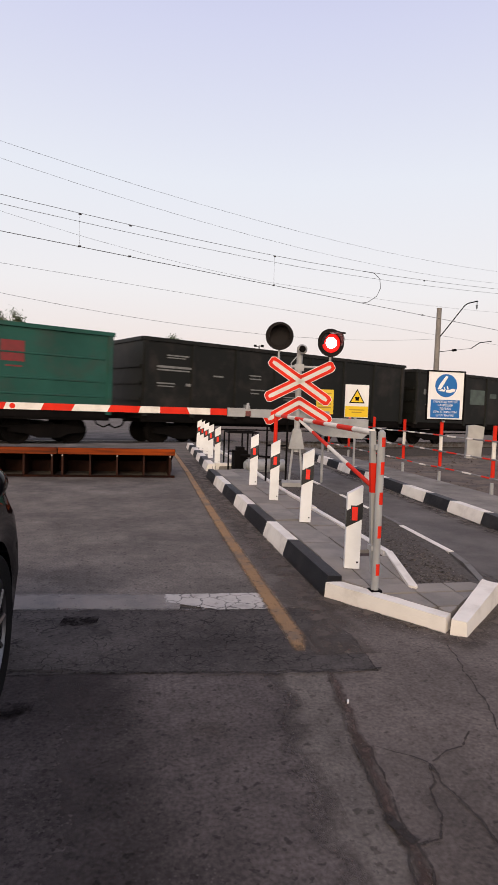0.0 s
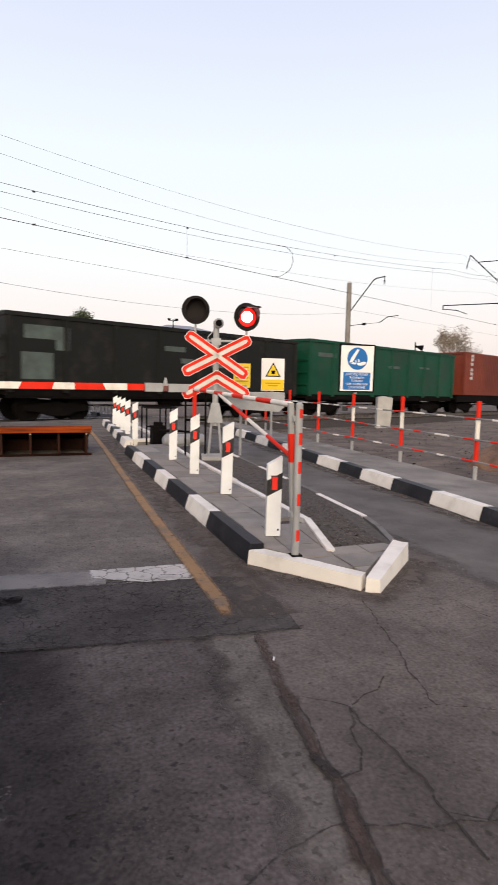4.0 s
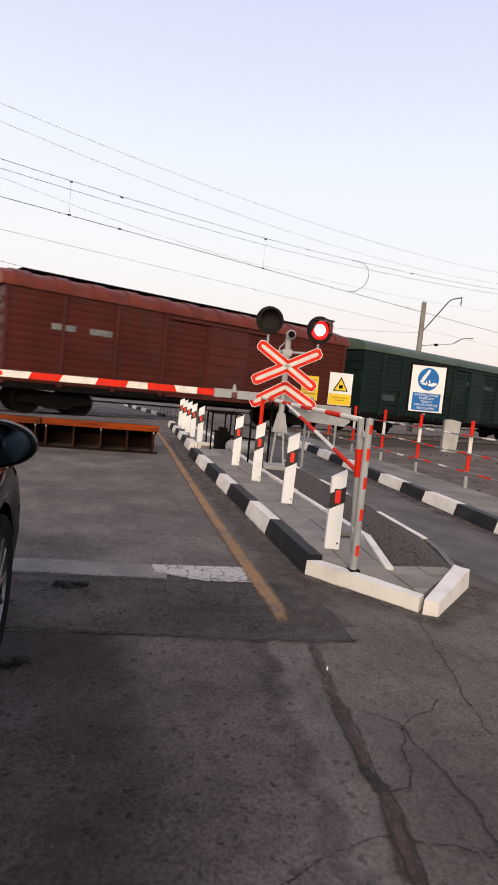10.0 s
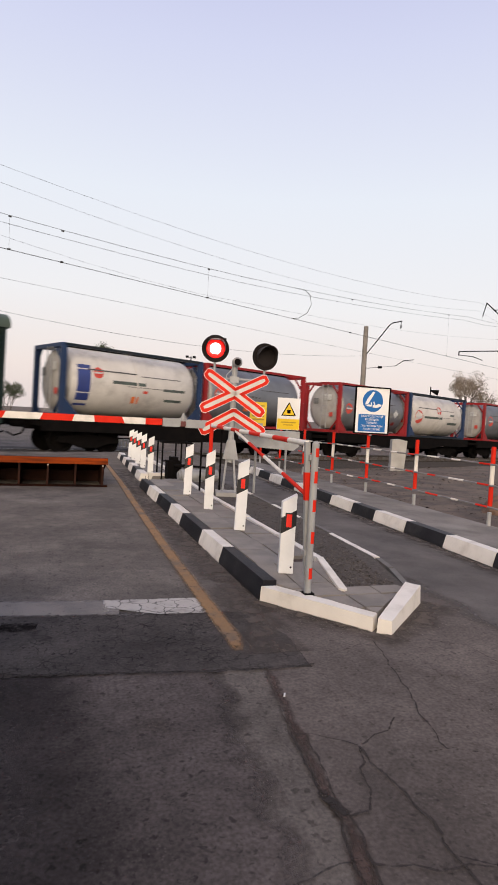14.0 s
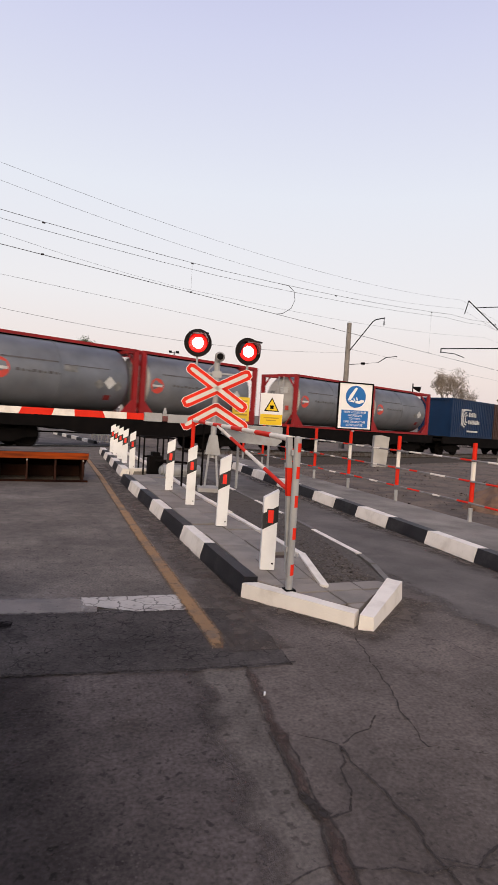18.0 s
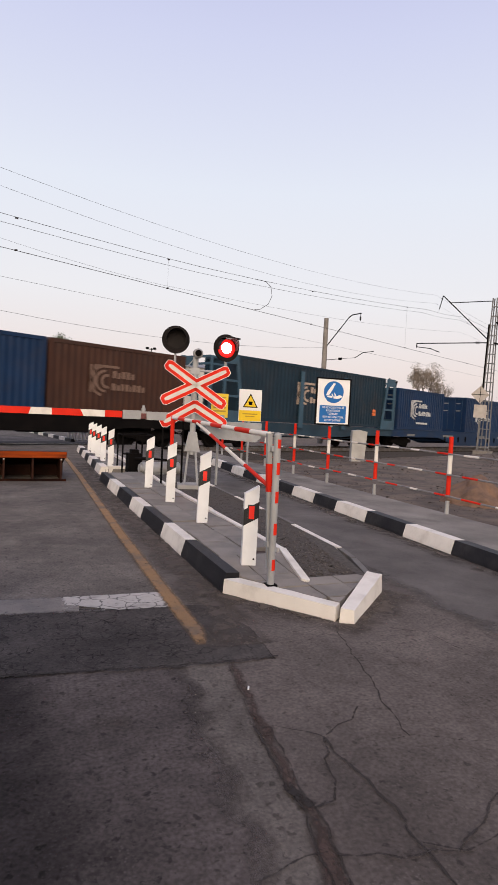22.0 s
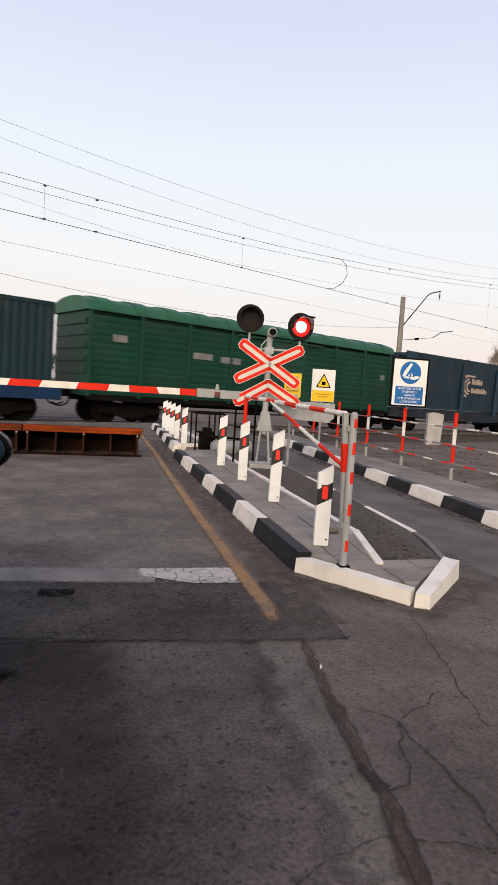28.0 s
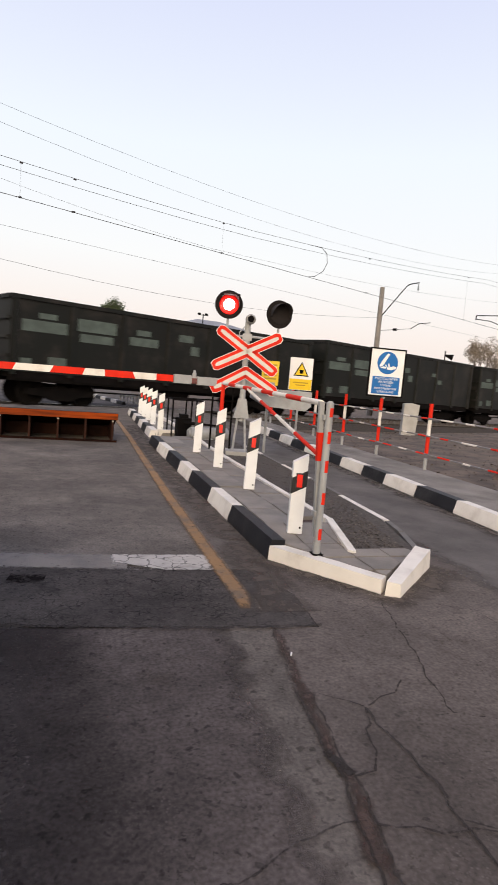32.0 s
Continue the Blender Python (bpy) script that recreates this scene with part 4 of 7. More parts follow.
bx(bm, -0.255, 0.255, -0.0135, -0.008, 0.035, 0.335)
part("text_panel", bm, SIGNB, sign)
for k, line in enumerate(("ПЕРЕХОД ПУТЕЙ", "РАЗРЕШЕН", "ТОЛЬКО", "ПРИ ОТКРЫТОМ", "ШЛАГБАУМЕ")):
    text("lettering", line, 0.05, 0, 0.298 - k * 0.056, SIGNW, sign)
bm = B()
rod(bm, (0.01, 0.04, -0.04), (0.01, 0.04, 0.6), 0.025, 10)
part("sign_bracket", bm, STEEL, sign)

caution = thing("caution_sign", "white warning sign with yellow triangle and yellow panel on a post", "sign", pose(4.56, 11.5, 1.13, 0, 0, -2))
bm = B()
bx(bm, -0.24, 0.24, -0.008, 0.008, 0, 0.64)
part("board", bm, SIGNW, caution, bevel=0.004)
bm = B()
bx(bm, -0.232, 0.232, -0.013, -0.007, 0.01, 0.22)
part("yellow_panel", bm, SIGNY, caution)
bm = B()
prism(bm, [(-0.16, 0.28), (0.16, 0.28), (0.0, 0.56)], "y", -0.013, -0.007)
part("triangle", bm, IRON, caution)
bm = B()
prism(bm, [(-0.125, 0.3), (0.125, 0.3), (0.0, 0.52)], "y", -0.017, -0.012)
part("triangle_field", bm, SIGNY, caution)
bm = B()
bx(bm, -0.035, 0.035, -0.021, -0.016, 0.33, 0.39)
bx(bm, -0.045, 0.045, -0.021, -0.016, 0.375, 0.4)
part("pictogram", bm, IRON, caution)
bm = B()
bar(bm, -0.16, 0.16, 0.14, 0.16, -0.016, 0.004)
bar(bm, -0.1, 0.1, 0.09, 0.11, -0.016, 0.004)
part("text_bar", bm, surf("ochre_print", (0.5, 0.3, 0.02)), caution)
bm = B()
rod(bm, (0, 0.035, -1.1), (0, 0.035, 0.5), 0.025, 10)
part("sign_post", bm, STEEL, caution)

board = thing("roadside_board", "tall white notice board with pale blue lower panel on the fence", "sign", pose(5.7, 5.42, 1.14, 0, 0, -18))
bm = B()
bx(bm, -0.34, 0.34, -0.008, 0.008, 0, 1.06)
part("board", bm, SIGNW, board, bevel=0.004)
bm = B()
bx(bm, -0.33, 0.33, -0.013, -0.007, 0.01, 0.3)
part("blue_panel", bm, surf("pale_blue_panel", (0.05, 0.35, 0.5), rough=0.4), board)
bm = B()
lathe(bm, [(0, 0.004), (0.22, 0.004), (0.22, 0)], 40, pose(0, -0.009, 0.7, 90, 0, 0))
part("disc", bm, SIGNB, board)
bm = B()
rod(bm, (0, 0.035, -1.1), (0, 0.035, 0.9), 0.025, 10)
part("sign_post", bm, STEEL, board)

# ---- signal with the crossbuck ----
signal = thing("crossing_signal", "crossing signal with two red lamps, crossbuck and bell on grey mast", "railway signal", pose(2.72, 9.25, 0.12, 0, 0, -13))
bm = B()
rod(bm, (0, 0.05, 0.5), (0, 0.05, 2.1), 0.045, 14)
part("mast", bm, STEEL, signal)
bm = B()
bx(bm, -0.2, 0.2, -0.15, 0.25, -0.05, 0.04)
part("footing", bm, CONC, signal, bevel=0.02)
bm = B()
rod(bm, (-0.1, -0.03, 0.05), (-0.05, 0.02, 0.62), 0.018, 8)
rod(bm, (0.1, -0.03, 0.05), (0.05, 0.02, 0.62), 0.018, 8)
prism(bm, [(-0.12, 0.55), (0.12, 0.55), (0.06, 0.85), (-0.06, 0.85)], "y", -0.02, 0.09)
part("stand", bm, STEEL, signal)
bm = B()
rod(bm, (-0.317, 0.03, 1.8), (0.462, 0.03, 1.8), 0.018, 8)
rod(bm, (-0.317, 0.03, 1.8), (-0.317, 0.03, 2.07), 0.018, 8)
rod(bm, (0.462, 0.03, 1.8), (0.462, 0.03, 2.0), 0.018, 8)
bx(bm, -0.07, 0.07, 0.0, 0.1, 1.74, 1.84)
part("crossarm", bm, STEEL, signal)
bell = B()
lathe(bell, [(0, 0.06), (0.05, 0.055), (0.075, 0.03), (0.078, 0.0), (0.06, -0.005), (0.05, 0.02), (0, 0.025)], 20, pose(0.03, -0.02, 2.06, 90, 0, 0))
lathe(bell, [(0.025, -0.1), (0.03, 0.05), (0, 0.052)], 12, pose(0.03, 0.02, 2.06, 90, 0, 0))
rod(bell, (-0.02, 0.05, 1.98), (-0.13, 0.0, 1.85), 0.008, 6)
rod(bell, (-0.13, 0.0, 1.85), (-0.1, 0.0, 1.72), 0.008, 6)
part("bell", bell, STEEL, signal)
bm = B()
lathe(bm, [(0, 0.0), (0.05, 0.0), (0.05, 0.012), (0, 0.012)], 16, pose(0.03, -0.085, 2.06, 90, 0, 0))
part("bell_mouth", bm, IRON, signal)


def buck(name, pts_list, grow, y, mat):
    bm = B()
    for (xa, za), (xb, zb), hw in pts_list:
        d = Vector((xb - xa, zb - za)).normalized()
        p = Vector((-d.y, d.x)) * (hw + grow)
        e = d * grow
        a, b = Vector((xa, za)) - e, Vector((xb, zb)) + e
        prism(bm, [tuple(v) for v in (a + p * 0.6, a + p + d * 0.05, b + p - d * 0.05, b + p * 0.6, b - p * 0.6, b - p - d * 0.05, a - p + d * 0.05, a - p * 0.6)], "y", y, y + 0.004)
    return part(name, bm, mat, signal)


BUCKW = surf("weathered_reflective_white", (0.62, 0.57, 0.5), (0.54, 0.5, 0.44), 0.5, scale=6, bump=0.05)
arms = [((-0.405, 1.862), (0.43, 1.298), 0.03), ((-0.452, 1.332), (0.472, 1.812), 0.03)]
chev = [((-0.448, 0.985), (0.035, 1.272), 0.03), ((-0.005, 1.272), (0.452, 1.0), 0.03)]
buck("crossbuck_rim", arms, 0.057, -0.03, SIGNW)
buck("crossbuck_red", arms, 0.05, -0.034, RED)
buck("crossbuck_white", arms, 0.0, -0.038, BUCKW)
buck("chevron_rim", chev, 0.057, -0.028, SIGNW)
buck("chevron_red", chev, 0.05, -0.032, RED)
buck("chevron_white", chev, 0.0, -0.036, BUCKW)

LAMPBLACK = surf("lamp_black", (0.011, 0.009, 0.0086), (0.017, 0.013, 0.012), 0.8, bump=0.1, spec=0.12)
HOODBLACK = surf("hood_black", (0.026, 0.022, 0.021), (0.034, 0.028, 0.026), 0.7, bump=0.1, spec=0.2)
BLINKCOVER = surf("blink_cover_black", (0.013, 0.0105, 0.01), (0.019, 0.015, 0.014), 0.7, bump=0.05, spec=0.15)
FLAPS = []
LAMPS = (("L", -0.317, 2.252, 2.0), ("R", 0.462, 2.172, 15.0))
for side, x, z, yaw in LAMPS:
    head = B()
    face = pose(0, 0, 0, -90, 0, 0)
    lathe(head, [(0, 0.12), (0.07, 0.115), (0.12, 0.07), (0.2, 0.022), (0.212, 0.004), (0.206, -0.01), (0.15, -0.014), (0.147, 0.0), (0, 0.0)], 36, face)
    lamp = part("lamp_head", head, LAMPBLACK, signal, at=pose(x, 0, z, 0, 0, yaw))
    lens = B()
    lathe(lens, [(0.0, -0.012), (0.086, -0.01), (0.0865, -0.004), (0, -0.003)], 24, face)
    part("lamp_core", lens, LAMPCORE, lamp, "white-hot centre of the red lamp")
    lens = B()
    lathe(lens, [(0.088, -0.01), (0.128, -0.006), (0.128, 0.0), (0.088, -0.002)], 24, face)
    part("lens", lens, LAMPRED, lamp, "lit red glass lens")
    lens = B()
    lathe(lens, [(0.129, -0.006), (0.147, -0.002), (0.147, 0.004), (0.129, 0.0)], 24, face)
    part("lens_rim", lens, LAMPDIM, lamp, "dimly lit red rim of the lens")
    hood = B()
    seg = 18
    a0 = [math.pi * (-0.08 + 1.16 * i / seg) for i in range(seg + 1)]
    rings = []
    for rr in (0.156, 0.15):
        rings.append([[hood.verts.new((math.cos(a) * rr, -dd, math.sin(a) * rr)) for a in a0] for dd in (0.012, 0.1)] + [[hood.verts.new((math.cos(a) * rr, -0.1 - 0.13 * max(0.0, math.sin(a)) ** 0.6, math.sin(a) * rr)) for a in a0]])
    for i in range(seg):
        for rg in rings:
            for p, q in zip(rg, rg[1:]):
                hood.faces.new((p[i], p[i + 1], q[i + 1], q[i]))
        hood.faces.new((rings[0][2][i], rings[0][2][i + 1], rings[1][2][i + 1], rings[1][2][i]))
    part("hood", hood, HOODBLACK, lamp)
    # Added cover, no part of the lamp: hides the lit lens while it is out.
    bm = B()
    lathe(bm, [(0, 0.004), (0.128, 0.003), (0.1495, 0.0), (0.1495, -0.016), (0, -0.016)], 28, pose(0, 0, -0.145, 90, 0, 0))
    turn = pose(x, 0, z, 0, 0, yaw) @ pose(0, -0.022, 0.145)
    flap = part("shutter", bm, BLINKCOVER, signal, "dark flap added to hide the lamp between blinks", at=turn)
    FLAPS.append((side, flap, turn))

# ---- barrier with its boom ----
barrier = thing("boom_barrier", "lowered boom barrier, red and white striped, with grey drive", "barrier", pose(2.3, 9.35, 0.0))


def boom_piece(x0, x1, lean0, lean1, mat, name):
    bm = B()
    z = 1.2
    prism(bm, [(x0 - lean0, z - 0.048), (x1 - lean1, z - 0.048), (x1 + lean1, z + 0.048), (x0 + lean0, z + 0.048)], "y", -0.03, 0.03)
    return part(name, bm, mat, barrier)


edges = [(-0.66, 0), (-0.912, 0), (-1.24, -0.022), (-1.655, -0.004), (-1.95, 0.016), (-2.385, 0.022), (-2.88, 0.024), (-3.3, 0.022), (-3.8, 0.02)] + [(-4.25 - 0.45 * k, 0.02) for k in range(9)]
for k, ((b, lb), (a, la)) in enumerate(zip(edges, edges[1:])):
    boom_piece(a, b, la, lb, RED if k % 2 == 0 else WHITE, "boom_stripe")
bm = B()
rod(bm, (-3.7, -0.036, 1.2), (-3.7, -0.03, 1.2), 0.038, 16)
part("boom_reflector", bm, RED, barrier)
bm = B()
bx(bm, -0.65, -0.385, -0.035, 0.035, 1.135, 1.265)
bx(bm, -0.385, -0.29, -0.02, 0.02, 1.15, 1.25)
bx(bm, -0.29, 0.95, -0.038, 0.038, 1.13, 1.255)
part("boom_root", bm, STEEL, barrier, bevel=0.008)
bm = B()
bx(bm, -0.375, -0.3, -0.045, 0.045, 1.145, 1.225)
rod(bm, (-0.337, -0.046, 1.17), (-0.337, -0.06, 1.17), 0.014, 8)
part("boom_clamp", bm, surf("dull_red_clamp", (0.16, 0.035, 0.03), (0.08, 0.03, 0.026), 0.6, scale=12), barrier, "dull red clamp", bevel=0.006)
bm = B()
rod(bm, (-0.337, 0, 1.25), (-0.337, 0, 1.3), 0.032, 10)
rod(bm, (-0.337, 0, 1.3), (-0.337, 0, 1.345), 0.024, 10, 0.018)
part("clamp_pin", bm, STEEL, barrier)
bm = B()
prism(bm, [(0.72, 1.14), (0.72, 0.98), (0.95, 0.86), (1.6, 0.82), (1.7, 0.9), (1.7, 1.14)], "y", 0.2, 0.5)
part("counterweight", bm, STEEL, barrier, bevel=0.03)
bm = B()
for a, b in (((0.0, 0.1, 0.1), (0.0, 0.1, 1.2)), ((0.32, 0.1, 0.1), (0.32, 0.1, 1.2)), ((0.0, 0.1, 0.7), (0.32, 0.1, 0.7)), ((0.0, 0.1, 0.1), (0.32, 0.4, 0.1))):
    rod(bm, a, b, 0.016, 8)
part("drive_frame", bm, IRON, barrier)
machine = thing("barrier_machine", "dark drive machine with a tube guard and grey motor housing", "machine", pose(2.75, 11.0, 0.08))
bm = B()
bx(bm, -0.6, -0.34, 0.42, 0.72, 0.0, 0.36)
bx(bm, -0.54, -0.4, 0.46, 0.68, 0.36, 0.43)
part("gearbox", bm, IRON, machine, bevel=0.02)
for x in (-0.7, -0.34, -0.13):
    for y in (0.5, 1.05):
        bm = B()
        rod(bm, (x, y, 0), (x, y, 0.7), 0.016, 8)
        part("guard_post", bm, IRON, machine)
for a, b in (((-0.7, 0.5, 0.7), (-0.13, 0.5, 0.7)), ((-0.7, 1.05, 0.7), (-0.13, 1.05, 0.7)), ((-0.7, 0.5, 0.35), (-0.34, 0.5, 0.35)), ((-0.7, 0.5, 0.7), (-0.7, 1.05, 0.7)), ((-0.13, 0.5, 0.7), (-0.13, 1.05, 0.7))):
    bm = B()
    rod(bm, a, b, 0.014, 8)
    part("guard_bar", bm, IRON, machine)
bm = B()
rod(bm, (-0.42, 0.12, 0.12), (0.3, 0.22, 0.12), 0.115, 18)
rod(bm, (-0.46, 0.115, 0.12), (-0.42, 0.12, 0.12), 0.08, 14)
bx(bm, -0.2, 0.0, 0.05, 0.28, -0.02, 0.03)
part("motor_housing", bm, STEEL, machine, bevel=0.012)
bm = B()
rod(bm, (-0.5, 0.3, 0.28), (-0.3, 0.12, 0.3), 0.03, 8)
rod(bm, (-0.3, 0.12, 0.3), (0.1, 0.2, 0.27), 0.02, 8)
part("drive_rod", bm, IRON, machine)

second = thing("notice_sign", "orange-yellow notice board on a post behind the crossbuck", "sign", pose(3.5, 10.3, 1.2, 0, 0, -6))
bm = B()
bx(bm, -0.15, 0.15, -0.008, 0.008, 0, 0.42)
part("board", bm, SIGNY, second, bevel=0.004)
bm = B()
for z in (0.1, 0.16, 0.22, 0.28, 0.34):
    bar(bm, -0.11, 0.11, z, z + 0.025)
part("text_bar", bm, surf("ochre_bars", (0.5, 0.3, 0.02)), second)
bm = B()
rod(bm, (0, 0.03, -1.2), (0, 0.03, 0.3), 0.025, 10)
part("sign_post", bm, STEEL, second)

# ---- raised barrier plates across the road ----
MASTSTEEL = surf("weathered_mast_steel", (0.19, 0.185, 0.18), (0.13, 0.127, 0.125), 0.6, scale=3, bump=0.1, dirt=(0.09, 0.065, 0.05), dirt_scale=3)
POLECONC = surf("weathered_pole_concrete", (0.25, 0.225, 0.2), (0.185, 0.168, 0.15), 0.85, scale=2.5, bump=0.3, dirt=(0.12, 0.1, 0.085), dirt_scale=2)
MASTPLATE = surf("weathered_plate", (0.46, 0.41, 0.36), (0.36, 0.32, 0.28), 0.7, scale=3, bump=0.1)
# Rust of skirt and ribs, with the pocket's shade put into its colour.
RIBRUST = surf("rib_rust_shaded", (0.04, 0.014, 0.008), (0.024, 0.01, 0.007), 0.7, scale=6, bump=0.3, spec=0.1)
plates = thing("barrier_plates", "raised rusty steel crossing plates with orange edge", "crossing plates", pose(0, 10.9, 0))
for k in range(4):
    x1 = 1.005 - k * 1.98
    x0 = x1 - 1.97
    bm = B()
    prism(bm, [(0.0, 0.44), (0.0, 0.49), (0.05, 0.495), (1.6, 0.04), (1.6, 0.0), (0.06, 0.43)], "x", x0, x1)
    plate = part("plate", bm, RUST, plates, "lifted rusty steel plate")
    bm = B()
    bx(bm, x0 + 0.005, x1 - 0.005, -0.012, 0.0, 0.385, 0.492)
    part("orange_edge", bm, ORANGE, plate, "orange painted lip, worn")
    bm = B()
    bx(bm, x0, x1, 0.8, 0.84, -0.1, 0.2)
    part("front_skirt", bm, RIBRUST, plate)
    for j in range(5):
        xx = x0 + 0.06 + j * (x1 - x0 - 0.16) / 4
        bm = B()
        prism(bm, [(0.03, 0.0), (0.03, 0.4), (0.06, 0.415), (0.78, 0.215), (0.78, 0.0)], "x", xx, xx + 0.03)
        rib = part("rib", bm, RIBRUST, plate)
        if j % 2 == 0:
            # Pale stud added for the bright spot on every second rib.
            bm = B()
            rod(bm, (xx + 0.015, 0.015, 0.36), (xx + 0.015, 0.03, 0.36), 0.016, 8)
            part("bolt_head", bm, MASTPLATE, rib)
bm = B()
bx(bm, -7.0, 1.0, -0.05, 0.04, -0.2, 0.03)
part("base_frame", bm, RUST, plates)

# ---- track ----
track = thing("railway_track", "railway track with steel rails on dark tarred sleepers", "track", track_pose(0), kind="structure")
for v in (-0.76, 0.76):
    bm = B()
    prism(bm, [(v - 0.075, -0.17), (v + 0.075, -0.17), (v + 0.075, -0.155), (v + 0.01, -0.14), (v + 0.01, -0.05), (v + 0.036, -0.04), (v + 0.036, 0), (v - 0.036, 0), (v - 0.036, -0.04), (v - 0.01, -0.05), (v - 0.01, -0.14), (v - 0.075, -0.155)], "x", -120, 260)
    part("rail", bm, RAIL, track)
bm = B()
prism(bm, [(-2.9, -0.85), (-1.75, -0.2), (1.75, -0.2), (2.9, -0.85)], "x", -120, 260)
part("ballast", bm, BALLAST, track)
sl = B()
bx(sl, -0.13, 0.13, -1.35, 1.35, -0.24, -0.165)
sl = mesh("sleeper", sl, surf("tarred_sleeper", (0.05, 0.04, 0.033), (0.03, 0.025, 0.02), 0.9), 0.01)
# Added panels between the rails; their dark colour stands in for the train's shade.
for v0, v1 in ((-2.3, -0.86), (-0.67, 0.67), (0.86, 2.3)):
    for k in range(14):
        bm = B()
        bx(bm, -10 + k * 1.8, -8.21 + k * 1.8, v0, v1, -0.2, -0.012)
        part("deck_panel", bm, SHADEDROAD, track, "added dark panel, stands in for shade under the train", bevel=0.01)
for k in range(120):
    s = 16 + k * 0.55
    part("sleeper", sl, None, track, at=pose(s, 0, 0))

kerb_run("far_side_kerb", "black and white kerb of the road beyond the railway", [(1.2 + 0.185 * k, 34.2 - 0.92 * k) for k in range(9)], "wbwbwbwb")
railing = thing("low_railing", "low white railing with short balusters beyond the railway", "railing", pose(2.5, 28.3, -0.4, 0, 0, 3))
for z in (0.0, 0.34):
    bm = B()
    bx(bm, 0, 1.15, -0.05, 0.05, z, z + 0.06)
    part("rail", bm, WHITE, railing, bevel=0.008)
for k in range(8):
    bm = B()
    bx(bm, 0.03 + k * 0.148, 0.09 + k * 0.148, -0.03, 0.03, 0.06, 0.34)
    part("baluster", bm, WHITE, railing)
bm = B()
rng = random.Random(77)
for k in range(15000):
    y = rng.uniform(2.5, 22)
    x = rng.uniform(5.65, 6.5 + 0.75 * y)
    if noise.noise(Vector((x, y, 0)) * 0.9) < rng.uniform(-0.5, 0.3):
        continue
    r = rng.uniform(0.008, 0.024) * (0.55 + y * 0.04) * (2.2 if rng.random() < 0.05 else 1)
    z = ground_z(x, y)
    q = [bm.verts.new((x + rng.uniform(-1, 1) * r, y + rng.uniform(-1, 1) * r, z + rng.uniform(-0.1, 1) * r)) for _ in range(5)]
    for f in ((0, 1, 2), (0, 2, 3), (0, 3, 4), (1, 2, 4)):
        bm.faces.new([q[i] for i in f])
tagged(part("scattered_stones", bm, GRIT), "scattered brown stones and grit on the dirt", "stones", kind="stuff")

# ---- loose things on the right ----
bm = B()
n = 56
prof = [(0.74 * k / 16, 0.5 * (1 - (k / 16) ** 1.25) - 0.05 * k / 16 + 0.01 * (k == 0)) for k in range(17)]
lathe(bm, prof[::-1], n)
for v in bm.verts:
    k = noise.noise(v.co * 2.4) * 0.2 + noise.noise(v.co * 6) * 0.09 + noise.noise(v.co * 15) * 0.06
    v.co += Vector((v.co.x * k, v.co.y * k, k * 0.28 + noise.noise(v.co * 22) * 0.015 if v.co.z > 0.02 else 0))
heap = tagged(part("sand_mound", bm, SAND), "heap of orange-brown sand on the dirt", "heap")
heap.matrix_basis = pose(7.98, 8.72, -0.1)
bm = B()
prism(bm, [(-0.21, 0), (0.21, 0), (0.24, 1.18), (0.0, 1.22), (-0.24, 1.18)], "y", -0.16, 0.16)
cab = tagged(part("relay_cabinet", bm, CONC, bevel=0.02), "leaning pale grey relay cabinet standing in the dirt", "cabinet")
cab.matrix_basis = pose(10.6, 17.0, -0.32, 0, 2, -20)


# ---- train ----
def paint(name, c, d=None, dirt=(0.05, 0.04, 0.035), amount=0.5, rough=0.5):
    c, d = [v * 0.8 for v in c], [v * 0.74 for v in d]
    return surf(name, c, d, rough, spec=0.2, scale=0.9, bump=0.12, fine=25, dirt=dirt, dirt_amount=amount, dirt_scale=0.8)


OLIVE = paint("dark_olive_wagon", (0.0082, 0.0094, 0.0074), (0.0118, 0.0115, 0.0093))
TEAL = paint("teal_green_wagon", (0.0235, 0.1050, 0.0785), (0.0175, 0.0800, 0.0595), amount=0.55)
EMERALD = paint("emerald_wagon", (0.0050, 0.0713, 0.0360), (0.0037, 0.0527, 0.0279), amount=0.35)
REDOX = paint("red_oxide_wagon", (0.1020, 0.0204, 0.0132), (0.0780, 0.0156, 0.0108), amount=0.35)
REDBOX = paint("red_container", (0.225, 0.046, 0.0235), (0.182, 0.0375, 0.0205), amount=0.25)
DKGREEN = paint("dark_green_boxcar", (0.0055, 0.0145, 0.0145), (0.009, 0.021, 0.0185), dirt=(0.03, 0.045, 0.032), amount=0.4)
PALEROOF = paint("faded_green_roof", (0.095, 0.128, 0.098), (0.064, 0.095, 0.074), amount=0.4)
GREENROOF = paint("bright_green_roof", (0.034, 0.142, 0.083), (0.028, 0.116, 0.066), amount=0.3)
REDROOF = paint("red_roof", (0.19, 0.04, 0.024), (0.14, 0.029, 0.02), amount=0.3)
GABLE = paint("warm_lit_gable", (0.36, 0.1, 0.05), (0.28, 0.07, 0.035), amount=0.3)
GRASSG = paint("green_boxcar", (0.011, 0.064, 0.04), (0.0085, 0.05, 0.032), amount=0.35)
NAVY = paint("blue_container", (0.0072, 0.0320, 0.0920), (0.0064, 0.0264, 0.0760), amount=0.3)
BROWNC = paint("brown_container", (0.0715, 0.0299, 0.0175), (0.0553, 0.0234, 0.0143), amount=0.35)
SLATE = paint("slate_blue_container", (0.0132, 0.0330, 0.0510), (0.0108, 0.0270, 0.0420), amount=0.35)
SLATEG = paint("slate_green_container", (0.0098, 0.0315, 0.0395), (0.0078, 0.0262, 0.033), amount=0.35)
